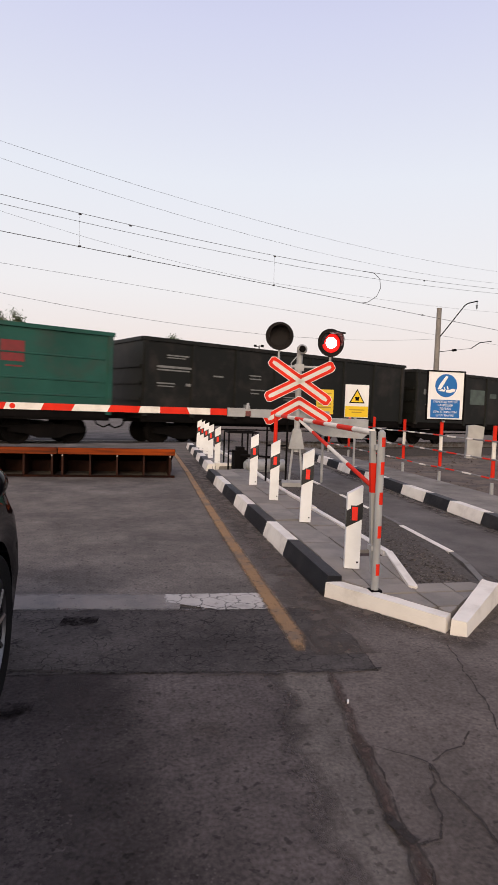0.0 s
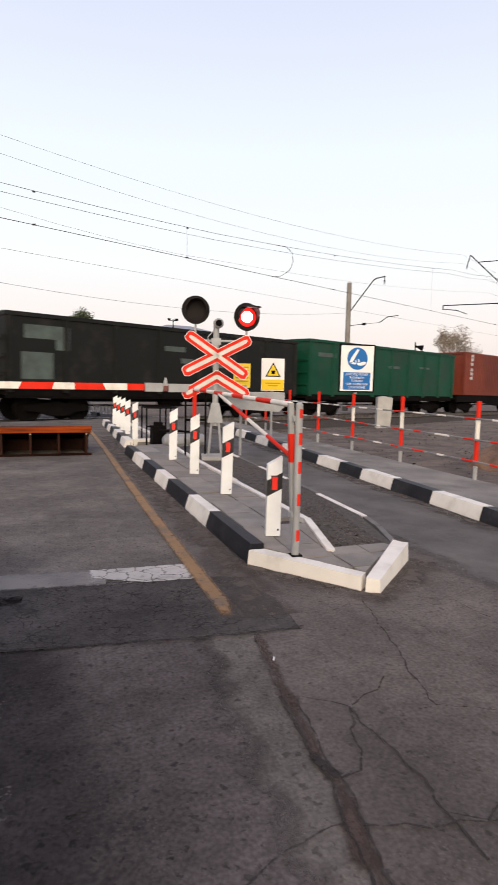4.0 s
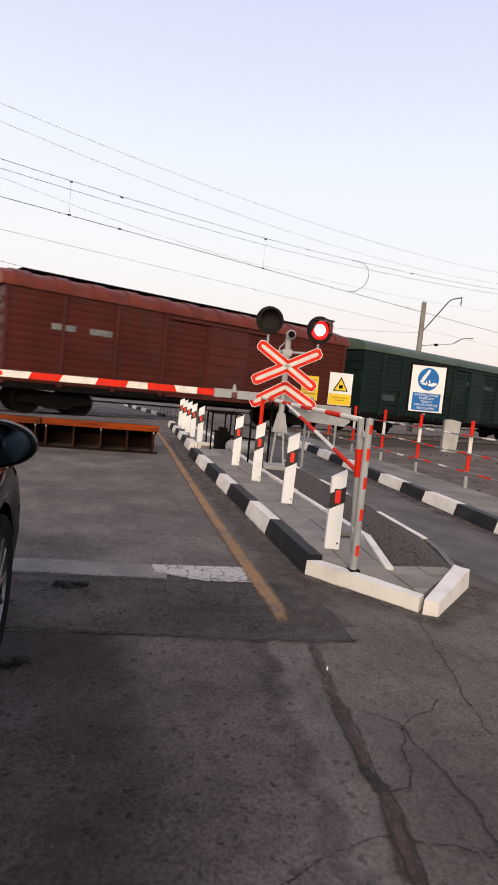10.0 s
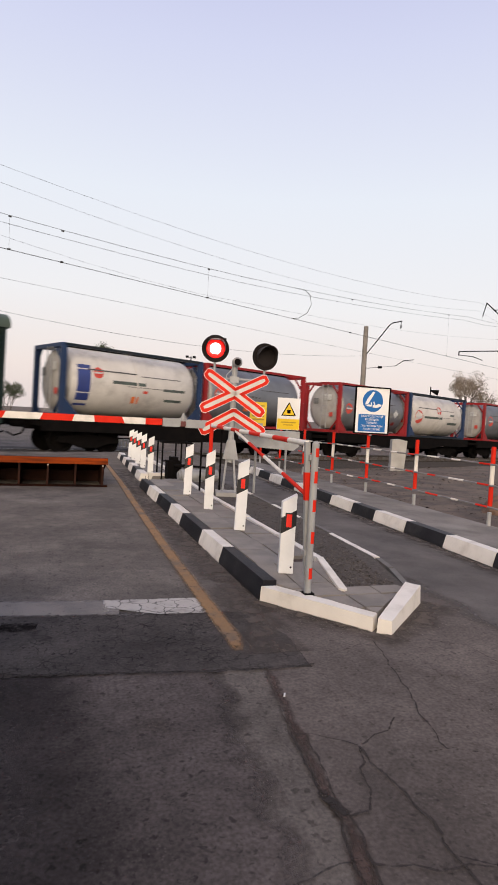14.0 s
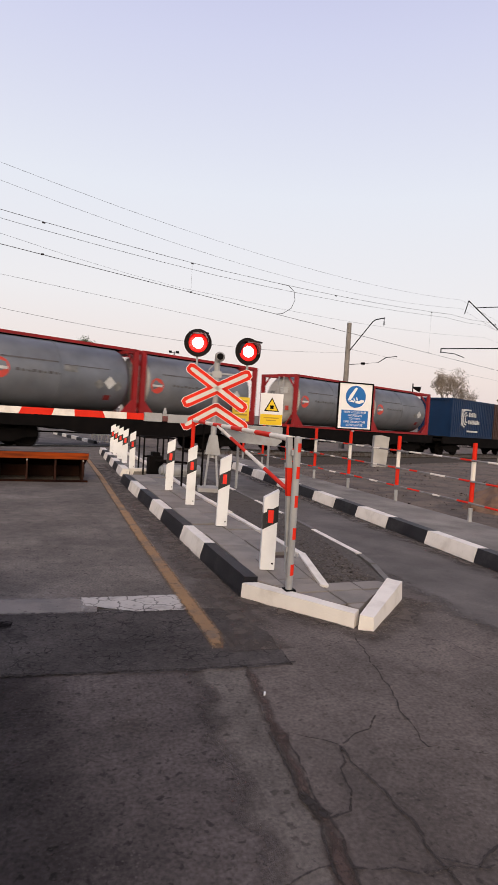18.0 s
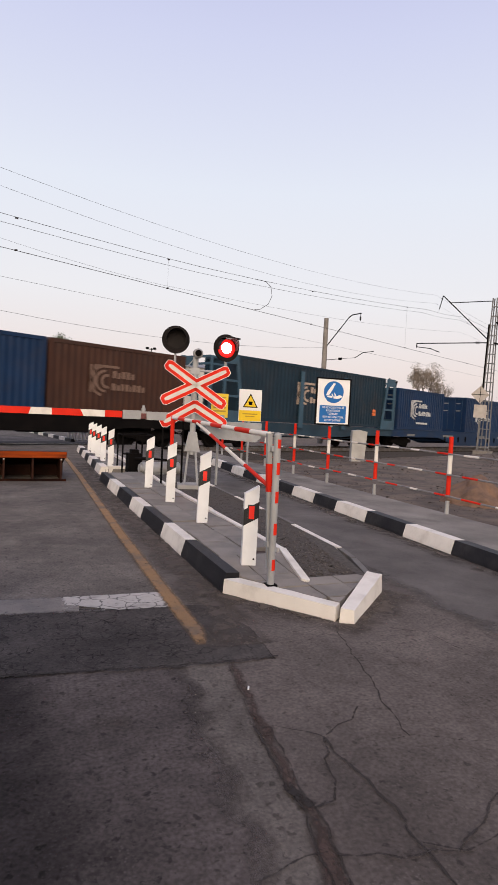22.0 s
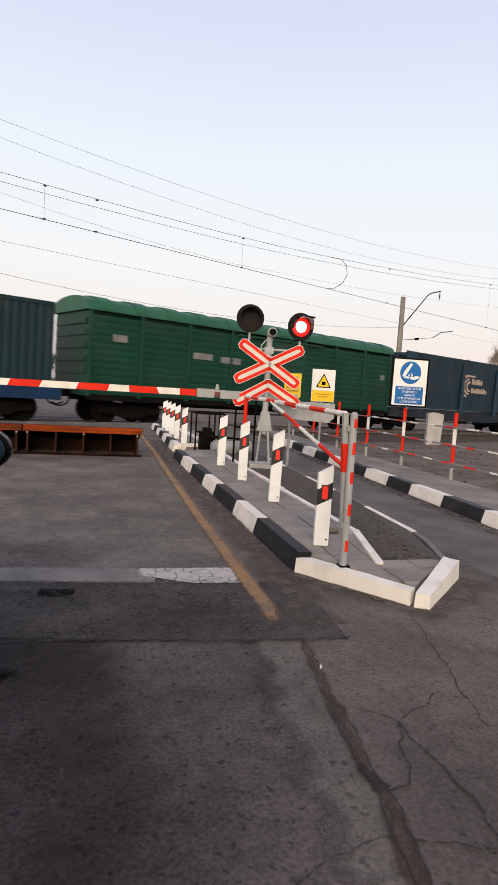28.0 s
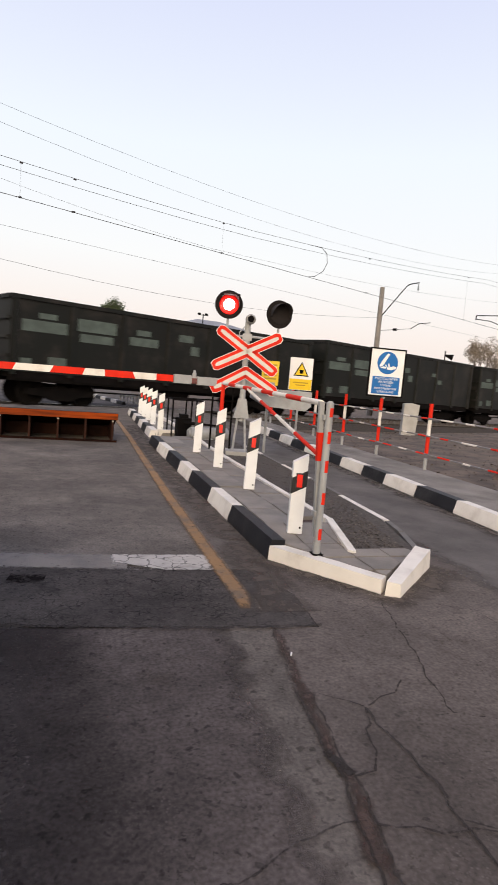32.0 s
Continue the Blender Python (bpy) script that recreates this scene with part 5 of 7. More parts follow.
STEELBLUE = paint("light_blue_wagon_frame", (0.0595, 0.1190, 0.1680), (0.0490, 0.0980, 0.1400), amount=0.35)
SILLBLUE = paint("grimy_blue_sill", (0.03, 0.062, 0.09), (0.022, 0.046, 0.068), amount=0.45)
CAGEBLUE = paint("weathered_blue_cage", (0.017, 0.05, 0.085), (0.013, 0.039, 0.068), amount=0.4)
DARKSILL = paint("dark_grimy_sill", (0.013, 0.022, 0.032), (0.01, 0.016, 0.023), amount=0.4)
LOCKROD = paint("door_rod_blue", (0.03, 0.075, 0.14), (0.022, 0.055, 0.11), amount=0.4)
BLUEFRAME = paint("blue_wagon_frame", (0.0080, 0.0330, 0.0900), (0.0066, 0.0275, 0.0740), amount=0.3)
FRAMERED = paint("red_tank_frame", (0.36, 0.021, 0.022), (0.28, 0.016, 0.018), amount=0.3)
FRAMEBLUE = paint("navy_tank_frame", (0.025, 0.05, 0.12), (0.02, 0.04, 0.1), amount=0.3)
SILVER = surf("dull_steel_tank", (0.175, 0.187, 0.205), (0.125, 0.134, 0.15), 0.5, 0.25, scale=1.2, bump=0.05, dirt=(0.12, 0.11, 0.1), dirt_amount=0.4, dirt_scale=0.9)
TANKW = surf("cream_tank", (0.6, 0.57, 0.52), (0.5, 0.47, 0.43), 0.5, 0.0, scale=1.5, bump=0.05, dirt=(0.2, 0.18, 0.16), dirt_amount=0.55, dirt_scale=1.1)
# Pale tank end: the sky it reflects is put into the colour.
TANKEND = surf("sky_pale_tank_end", (0.4, 0.385, 0.36), (0.31, 0.295, 0.275), 0.6, 0.0, scale=1.6, bump=0.05, dirt=(0.17, 0.15, 0.135), dirt_amount=0.5, dirt_scale=1.4)
MARKW = surf("faded_white_marking", (0.55, 0.55, 0.53), (0.42, 0.42, 0.4), 0.6, scale=5)
MARKG = surf("grey_green_overpaint", (0.075, 0.1, 0.085), (0.045, 0.058, 0.05), 0.6, scale=3)
MARKT = surf("faint_teal_overpaint", (0.026, 0.046, 0.042), (0.014, 0.027, 0.025), 0.6, scale=3)
MARKK = surf("dark_streak_marking", (0.06, 0.055, 0.055), (0.1, 0.095, 0.095), 0.7, scale=4)
MARKD = surf("dull_red_marking", (0.2, 0.02, 0.02), (0.15, 0.02, 0.018), 0.6, scale=5)
MARKF = surf("dim_white_marking", (0.19, 0.19, 0.18), (0.11, 0.11, 0.105), 0.6, scale=5)
MARKP = surf("peach_marking", (0.46, 0.34, 0.25), (0.34, 0.255, 0.195), 0.6, scale=5)
MARKR = surf("red_marking", (0.55, 0.05, 0.03), (0.45, 0.05, 0.03), 0.5)
MARKO = surf("orange_marking", (0.7, 0.16, 0.03), (0.6, 0.13, 0.03), 0.5)
MARKB = surf("blue_marking", (0.03, 0.05, 0.2), rough=0.5)

bm = B()
for v in (-1, 1):
    prism(bm, [(-1.25, 0.42), (-1.2, 0.6), (-0.5, 0.68), (0.5, 0.68), (1.2, 0.6), (1.25, 0.42), (0.7, 0.36), (0.35, 0.22), (-0.35, 0.22), (-0.7, 0.36)], "y", v * 1.02 - 0.08, v * 1.02 + 0.08)
    for x in (-0.25, 0, 0.25):
        rod(bm, (x, v * 1.04, 0.3), (x, v * 1.04, 0.58), 0.07, 8)
bx(bm, -0.2, 0.2, -1.0, 1.0, 0.45, 0.75)
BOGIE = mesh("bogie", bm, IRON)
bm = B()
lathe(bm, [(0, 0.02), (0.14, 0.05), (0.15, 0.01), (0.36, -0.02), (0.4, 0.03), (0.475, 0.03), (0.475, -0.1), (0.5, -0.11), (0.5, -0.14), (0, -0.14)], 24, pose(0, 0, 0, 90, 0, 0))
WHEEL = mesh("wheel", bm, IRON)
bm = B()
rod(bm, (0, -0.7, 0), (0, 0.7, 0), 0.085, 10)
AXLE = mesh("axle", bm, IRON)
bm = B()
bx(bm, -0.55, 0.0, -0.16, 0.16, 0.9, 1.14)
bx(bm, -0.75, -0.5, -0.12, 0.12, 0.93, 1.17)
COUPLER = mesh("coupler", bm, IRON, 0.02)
bm = B()
pts = [Vector((-0.05, -0.35, 0.95)), Vector((-0.2, -0.35, 0.65)), Vector((-0.45, -0.3, 0.55)), Vector((-0.7, -0.25, 0.68))]
for a, b in zip(pts, pts[1:]):
    rod(bm, a, b, 0.03, 6)
HOSE = mesh("brake_hose", bm, IRON)
bm = B()
rod(bm, (-0.5, 0, 0), (0.5, 0, 0), 0.2, 14)
TANKLET = mesh("air_reservoir", bm, IRON, 0.03)


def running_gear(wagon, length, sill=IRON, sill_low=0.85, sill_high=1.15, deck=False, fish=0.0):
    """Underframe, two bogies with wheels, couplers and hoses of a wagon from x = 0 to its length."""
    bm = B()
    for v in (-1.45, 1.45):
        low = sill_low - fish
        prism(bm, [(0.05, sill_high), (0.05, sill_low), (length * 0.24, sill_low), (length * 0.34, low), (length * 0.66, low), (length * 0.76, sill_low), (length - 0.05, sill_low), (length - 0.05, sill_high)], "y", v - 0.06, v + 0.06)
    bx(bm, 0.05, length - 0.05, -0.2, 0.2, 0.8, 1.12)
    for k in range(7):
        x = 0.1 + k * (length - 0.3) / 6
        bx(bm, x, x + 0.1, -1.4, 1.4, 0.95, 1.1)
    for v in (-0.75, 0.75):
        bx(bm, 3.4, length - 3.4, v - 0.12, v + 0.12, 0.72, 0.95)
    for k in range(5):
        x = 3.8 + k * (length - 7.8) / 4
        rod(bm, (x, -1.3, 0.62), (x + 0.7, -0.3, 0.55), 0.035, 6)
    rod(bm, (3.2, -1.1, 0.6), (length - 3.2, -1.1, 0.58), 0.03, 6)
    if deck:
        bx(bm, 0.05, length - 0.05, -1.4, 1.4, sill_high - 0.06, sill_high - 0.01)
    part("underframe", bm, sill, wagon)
    for x in (2.0, length - 2.0):
        bogie = part("bogie", BOGIE, None, wagon, at=pose(x, 0, 0))
        for dx in (-0.925, 0.925):
            part("axle", AXLE, None, bogie, at=pose(dx, 0, 0.475))
            for v, rz in ((-0.78, 0), (0.78, 180)):
                part("wheel", WHEEL, None, bogie, at=pose(dx, v, 0.475, 0, 0, rz))
    part("coupler", COUPLER, None, wagon)
    part("coupler", COUPLER, None, wagon, at=pose(length, 0, 0, 0, 0, 180))
    part("brake_hose", HOSE, None, wagon)
    part("brake_hose", HOSE, None, wagon, at=pose(length, 0, 0, 0, 0, 180))
    part("air_reservoir", TANKLET, None, wagon, at=pose(length * 0.5, -0.9, 0.72))


RIDES = []


def ride(ob, s):
    """Marks a thing that goes with the train; s is its place along the track at the start."""
    RIDES.append((ob, s))
    ob.matrix_basis = track_pose(s)
    return ob


def marks(parent, rects, material, y=-1.6, name="marking"):
    for r in rects:
        bm = B()
        if len(r) == 3:
            maker_mark(bm, *r, y)
            part("painted_mark", bm, material, parent)
            continue
        x0, x1, z0, z1 = r
        bx(bm, x0, x1, y - 0.007, y + 0.001, z0, z1)
        part(name, bm, material, parent)


def gondola(s0, s1, paintwork, label, top=3.55, ribs=8, rects=(), mark=MARKG, name="gondola_wagon"):
    L = s1 - s0
    w = ride(thing(name, label, "freight wagon", group="wagons of the train"), s0)
    for v in (-1.56, 1.56):
        bm = B()
        bx(bm, 0, L, v - 0.03, v + 0.03, 1.15, top)
        part("side_wall", bm, paintwork, w)
    for x in (0.03, L - 0.03):
        bm = B()
        bx(bm, x - 0.03, x + 0.03, -1.53, 1.53, 1.15, top)
        part("end_wall", bm, paintwork, w)
    bm = B()
    bx(bm, 0, L, -1.53, 1.53, 1.12, 1.18)
    part("floor", bm, paintwork, w)
    bm = B()
    for v in (-1.6, 1.6):
        bx(bm, -0.03, L + 0.03, v - 0.06, v + 0.06, top - 0.07, top + 0.06)
    for x in (-0.0, L):
        bx(bm, x - 0.06, x + 0.06, -1.54, 1.54, top - 0.07, top + 0.06)
    part("top_rim", bm, paintwork, w, bevel=0.015)
    bm = B()
    prism(bm, [(-0.07, -0.055), (0.07, -0.055), (0.1, 0.02), (-0.1, 0.02)], "z", 1.05, top - 0.05)
    rib = mesh("rib", bm, paintwork, 0.01)
    for k in range(ribs):
        x = 0.12 + k * (L - 0.24) / (ribs - 1)
        part("rib", rib, None, w, at=pose(x, -1.6, 0))
        part("rib", rib, None, w, at=pose(x, 1.6, 0, 0, 0, 180))
    for z in (1.6, 2.2, 2.8):
        bm = B()
        bx(bm, -0.08, 0.0, -1.5, 1.5, z, z + 0.1)
        part("end_beam", bm, paintwork, w)
    hatch = B()
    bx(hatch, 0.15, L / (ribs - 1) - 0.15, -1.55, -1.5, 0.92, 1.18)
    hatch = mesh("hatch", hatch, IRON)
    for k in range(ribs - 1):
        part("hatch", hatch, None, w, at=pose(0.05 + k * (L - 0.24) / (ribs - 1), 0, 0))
    running_gear(w, L)
    marks(w, rects, mark, -1.592)
    return w


def corrugated(bm, L, y, z0, z1, n, depth=0.024):
    """A pressed container wall along x."""
    prof = []
    p = L / n
    for k in range(n):
        x = k * p
        prof += [(x, 0), (x + p * 0.28, 0), (x + p * 0.4, depth), (x + p * 0.78, depth), (x + p * 0.9, 0)]
    prof.append((L, 0))
    lo = [bm.verts.new((x, y + d, z0)) for x, d in prof]
    hi = [bm.verts.new((x, y + d, z1)) for x, d in prof]
    for k in range(len(prof) - 1):
        bm.faces.new((lo[k], lo[k + 1], hi[k + 1], hi[k]))


def container(s0, s1, paintwork, label, z0=1.28, z1=3.87, frame_paint=None, rects=(), mark=MARKW, doors=False, half=1.22, near=-1.55):
    """A freight container on its wagon, near side to the viewer."""
    L = s1 - s0
    c = ride(thing("freight_container", label, "container", group="containers on the train"), s0)
    ya, yb = near, near + 2 * half
    n = max(8, round(L / 0.28))
    bm = B()
    corrugated(bm, L - 0.3, ya + 0.02, z0 + 0.15, z1 - 0.12, n)
    for v in bm.verts:
        v.co.x += 0.15
    part("side_wall", bm, paintwork, c)
    bm = B()
    bx(bm, 0.1, L - 0.1, ya + 0.09, yb, z0 + 0.1, z1 - 0.06)
    part("shell", bm, paintwork, c)
    fp = frame_paint or paintwork
    for x in (0, L - 0.16):
        bm = B()
        bx(bm, x, x + 0.16, ya, ya + 0.16, z0, z1)
        part("corner_post", bm, fp, c, bevel=0.01)
        bm = B()
        bx(bm, x, x + 0.16, yb - 0.16, yb, z0, z1)
        part("corner_post", bm, fp, c, bevel=0.01)
    for za, zb in ((z0, z0 + 0.16), (z1 - 0.13, z1)):
        bm = B()
        bx(bm, 0.16, L - 0.16, ya, ya + 0.1, za, zb)
        part("side_rail", bm, fp, c)
        bm = B()
        bx(bm, 0.0, 0.12, ya + 0.16, yb - 0.16, za, zb)
        part("end_rail", bm, fp, c)
    if doors:
        for k in range(4):
            bm = B()
            y = ya + 0.35 + k * 0.55
            rod(bm, (0.06, y, z0 + 0.05), (0.06, y, z1 - 0.05), 0.018, 6)
            part("lock_rod", bm, LOCKROD, c)
        bm = B()
        bx(bm, 0.075, 0.098, ya + 0.17, yb - 0.17, z0 + 0.17, z1 - 0.14)
        part("door_leaf", bm, NAVY, c)
        for k in range(4):
            bm = B()
            bx(bm, 0.066, 0.074, ya + 0.5 + (k % 2) * 0.95, ya + 0.82 + (k % 2) * 1.0, z1 - 0.5 - (k // 2) * 0.55, z1 - 0.42 - (k // 2) * 0.55)
            part("marking", bm, MARKF, c)
    marks(c, rects, mark, ya + 0.01)
    return c


def maker_mark(bm, x, z, k, y):
    """Plain shapes in place of a maker's mark: nested crescents before three rows of blocks."""
    y0, y1 = y - 0.007, y + 0.001
    for ring, (r0, r1, a, b) in enumerate(((0.5, 0.42, 92, 262), (0.37, 0.29, 85, 275), (0.24, 0.15, 70, 290))):
        c = (x + 0.52 * k + ring * 0.07 * k, z + 0.48 * k)
        for i in range(12):
            a0, a1 = radians(a + (b - a) * i / 12), radians(a + (b - a) * (i + 1) / 12)
            prism(bm, [(c[0] + math.cos(t) * r * k, c[1] + math.sin(t) * r * k) for t, r in ((a0, r0), (a1, r0), (a1, r1), (a0, r1))], "y", y0, y1)
    for i in range(2):
        bx(bm, x + (0.02 + 0.13 * i) * k, x + (0.1 + 0.13 * i) * k, y0, y1, z + 0.1 * k, z + 0.98 * k)
    bx(bm, x + 0.2 * k, x + 1.1 * k, y0, y1, z + 0.92 * k, z + 1.0 * k)
    for start, low, high, row in ((0.86, 0.6, 0.84, (0.16, 0.1, 0.15, 0.14, 0.13)), (0.84, 0.2, 0.43, (0.15, 0.14, 0.1, 0.14, 0.07, 0.14, 0.14, 0.11))):
        cx = x + start * k
        for n, w in enumerate(row):
            bx(bm, cx, cx + w * k, y0, y1, z + low * k, z + (high - 0.05 * (n % 3 == 1)) * k)
            cx += (w + 0.045) * k


def logo(x, z, k=1.0):
    return [(x, z, k)]


def flatcar(s0, s1, label, sill=IRON, fish=0.12, **more):
    w = ride(thing("flat_wagon", label, "freight wagon", group="wagons of the train"), s0)
    running_gear(w, s1 - s0, sill, 0.8, 1.27, True, fish + 0.08)
    return w


def tank_container(s0, s1, frame, shell, label, rects=(), mark=MARKR, z0=1.28, z1=3.87):
    L = s1 - s0
    c = ride(thing("tank_container", label, "tank container", group="tank containers on the train"), s0)
    near, far = -1.55, 0.89
    mid, r = (near + far) / 2, 1.22
    zc = 2.63 + z0 - 1.28
    bm = B()
    dome = [(0, 0.12), (0.45, 0.14), (0.75, 0.18), (0.95, 0.24), (1.08, 0.32), (1.17, 0.42), (r, 0.56)]
    prof = dome + [(r, L / 2 - 0.03), (r + 0.02, L / 2 - 0.03), (r + 0.02, L / 2 + 0.03), (r, L / 2 + 0.03)] + [(q, L - x) for q, x in reversed(dome)]
    lathe(bm, prof, 36, pose(0, mid, zc, 0, 90, 0))
    tank = part("tank", bm, shell, c)
    for x in (0.0, L - 0.19):
        bm = B()
        for y in (near, far - 0.15):
            bx(bm, x, x + 0.19, y, y + 0.15, z0, z1)
        for z in (z0, z1 - 0.14):
            bx(bm, x, x + 0.19, near + 0.15, far - 0.15, z, z + 0.14)
        for y0, y1 in ((near + 0.1, near + 0.6), (far - 0.1, far - 0.6)):
            for za, zb in ((z1 - 0.7, z1 - 0.1), (z0 + 0.7, z0 + 0.1)):
                rod(bm, (x + 0.06, y0, za), (x + 0.06, y1, zb), 0.045, 6)
        part("end_frame", bm, frame, c)
    for y in (near, far - 0.1):
        for z in (z0, z1 - 0.1):
            bm = B()
            bx(bm, 0.13, L - 0.13, y, y + 0.1, z, z + 0.1)
            part("side_rail", bm, (DARKSILL if frame is FRAMEBLUE else frame), c)
    for xa, xb in ((0.13, 0.75), (L - 0.13, L - 0.75)):
        bm = B()
        prism(bm, [(xa, z0 + 0.75), (xa, z0 + 0.1), (xb, z0 + 0.1)] if xa < xb else [(xa, z0 + 0.75), (xb, z0 + 0.1), (xa, z0 + 0.1)], "y", near + 0.02, near + 0.08)
        part("brace", bm, frame, c)
    for y in (near + 0.83, near + 1.17):
        bm = B()
        rod(bm, (-0.015, y, z0 + 0.2), (-0.015, y, z1 - 0.1), 0.022, 6)
        part("ladder_rail", bm, STEEL, c)
    # Cap over the near dome, painted paler for the sky it reflects.
    bm = B()
    lathe(bm, [(q, x - 0.006) for q, x in dome[:-1]], 36, pose(0, mid, zc, 0, 90, 0))
    part("end_cap", bm, TANKEND, tank, "pale end of the tank, sky light put into its colour")
    for k, (py, pz, wide, high) in enumerate(((near + 0.62, 2.95, 0.5, 0.3), (near + 0.5, 2.1, 0.22, 0.22), (near + 1.5, 2.75, 0.34, 0.3))):
        bm = B()
        bx(bm, 0.09, 0.1, py, py + wide, pz, pz + high)
        part("end_label", bm, (MARKW, MARKR, MARKF)[k], tank)
    bm = B()
    bx(bm, 0.15, L - 0.15, mid - 0.3, mid + 0.3, z1 + 0.0, z1 + 0.03)
    for k in range(6):
        bx(bm, 0.5 + k * (L - 1.1) / 5, 0.56 + k * (L - 1.1) / 5, mid - 0.28, mid + 0.28, z1 - 0.06, z1)
    part("walkway", bm, IRON, c)
    for k in range(4):
        bm = B()
        bx(bm, -0.02, 0.0, near + 0.85, near + 1.15, z0 + 0.35 + k * 0.5, z0 + 0.38 + k * 0.5)
        part("rung", bm, STEEL, c)
    streaks = [(1.0, 3.0, 3.02, 3.07, MARKK), (3.2, 5.0, 2.97, 3.0, MARKK)]
    if shell is SILVER:
        streaks += [(1.5 + 0.19 * k, 1.63 + 0.19 * k, 2.6, 2.7 - 0.02 * (k % 3), MARKK) for k in range(9)]
        for k, (px, pz, side) in enumerate(((L - 1.62, 2.42, 0.2), (L - 1.2, 2.5, 0.24), (L - 0.86, 2.4, 0.2))):
            bm = B()
            ring = []
            for i in range(16):
                f, e = i % 4 / 4, i // 4
                (ax, az), (cx, cz) = [((0, -1), (1, 0), (0, 1), (-1, 0))[(e + o) % 4] for o in (0, 1)]
                z = pz + (az + (cz - az) * f) * side
                ring.append(bm.verts.new((px + (ax + (cx - ax) * f) * side, mid - math.sqrt((r + 0.008) ** 2 - (z - zc) ** 2), z)))
            bm.faces.new(ring)
            part("diamond_marking", bm, (MARKF, MARKW, MARKF)[k], tank)
        streaks.append((L - 1.35, L - 1.08, 1.86, 2.04, MARKD))
    else:
        streaks.append((2.6, 5.2, 2.55, 2.57, MARKK))
    for x0, x1, za, zb, m in list(rects) + streaks:
        if m is MARKR and x1 - x0 > 0.3:
            bm = B()
            xc, zm, rr = (x0 + x1) / 2, (za + zb) / 2, (x1 - x0) / 2
            for r0, r1, mm in ((0.0, rr, MARKR),):
                ring = []
                for i in range(24):
                    aa = i * math.tau / 24
                    z = zm + math.sin(aa) * r1
                    ring.append(bm.verts.new((xc + math.cos(aa) * r1, mid - math.sqrt((r + 0.008) ** 2 - (z - zc) ** 2), z)))
                bm.faces.new(ring)
            disc = part("disc_marking", bm, MARKR, tank)
            bm = B()
            yy = mid - math.sqrt((r + 0.008) ** 2 - (zm - zc) ** 2)
            bx(bm, xc - rr * 0.8, xc + rr * 0.8, yy - 0.012, yy - 0.002, zm - rr * 0.14, zm + rr * 0.14)
            part("disc_bar", bm, MARKW, disc)
            continue
        bm = B()
        n = 5
        cols = []
        for i in range(n + 1):
            z = za + (zb - za) * i / n
            y = mid - math.sqrt(max(0.01, (r + 0.008) ** 2 - (z - zc) ** 2))
            cols.append([bm.verts.new((x0, y, z)), bm.verts.new((x1, y, z))])
        for a, b in zip(cols, cols[1:]):
            bm.faces.new((a[0], a[1], b[1], b[0]))
        part("marking", bm, m, tank)
    return c


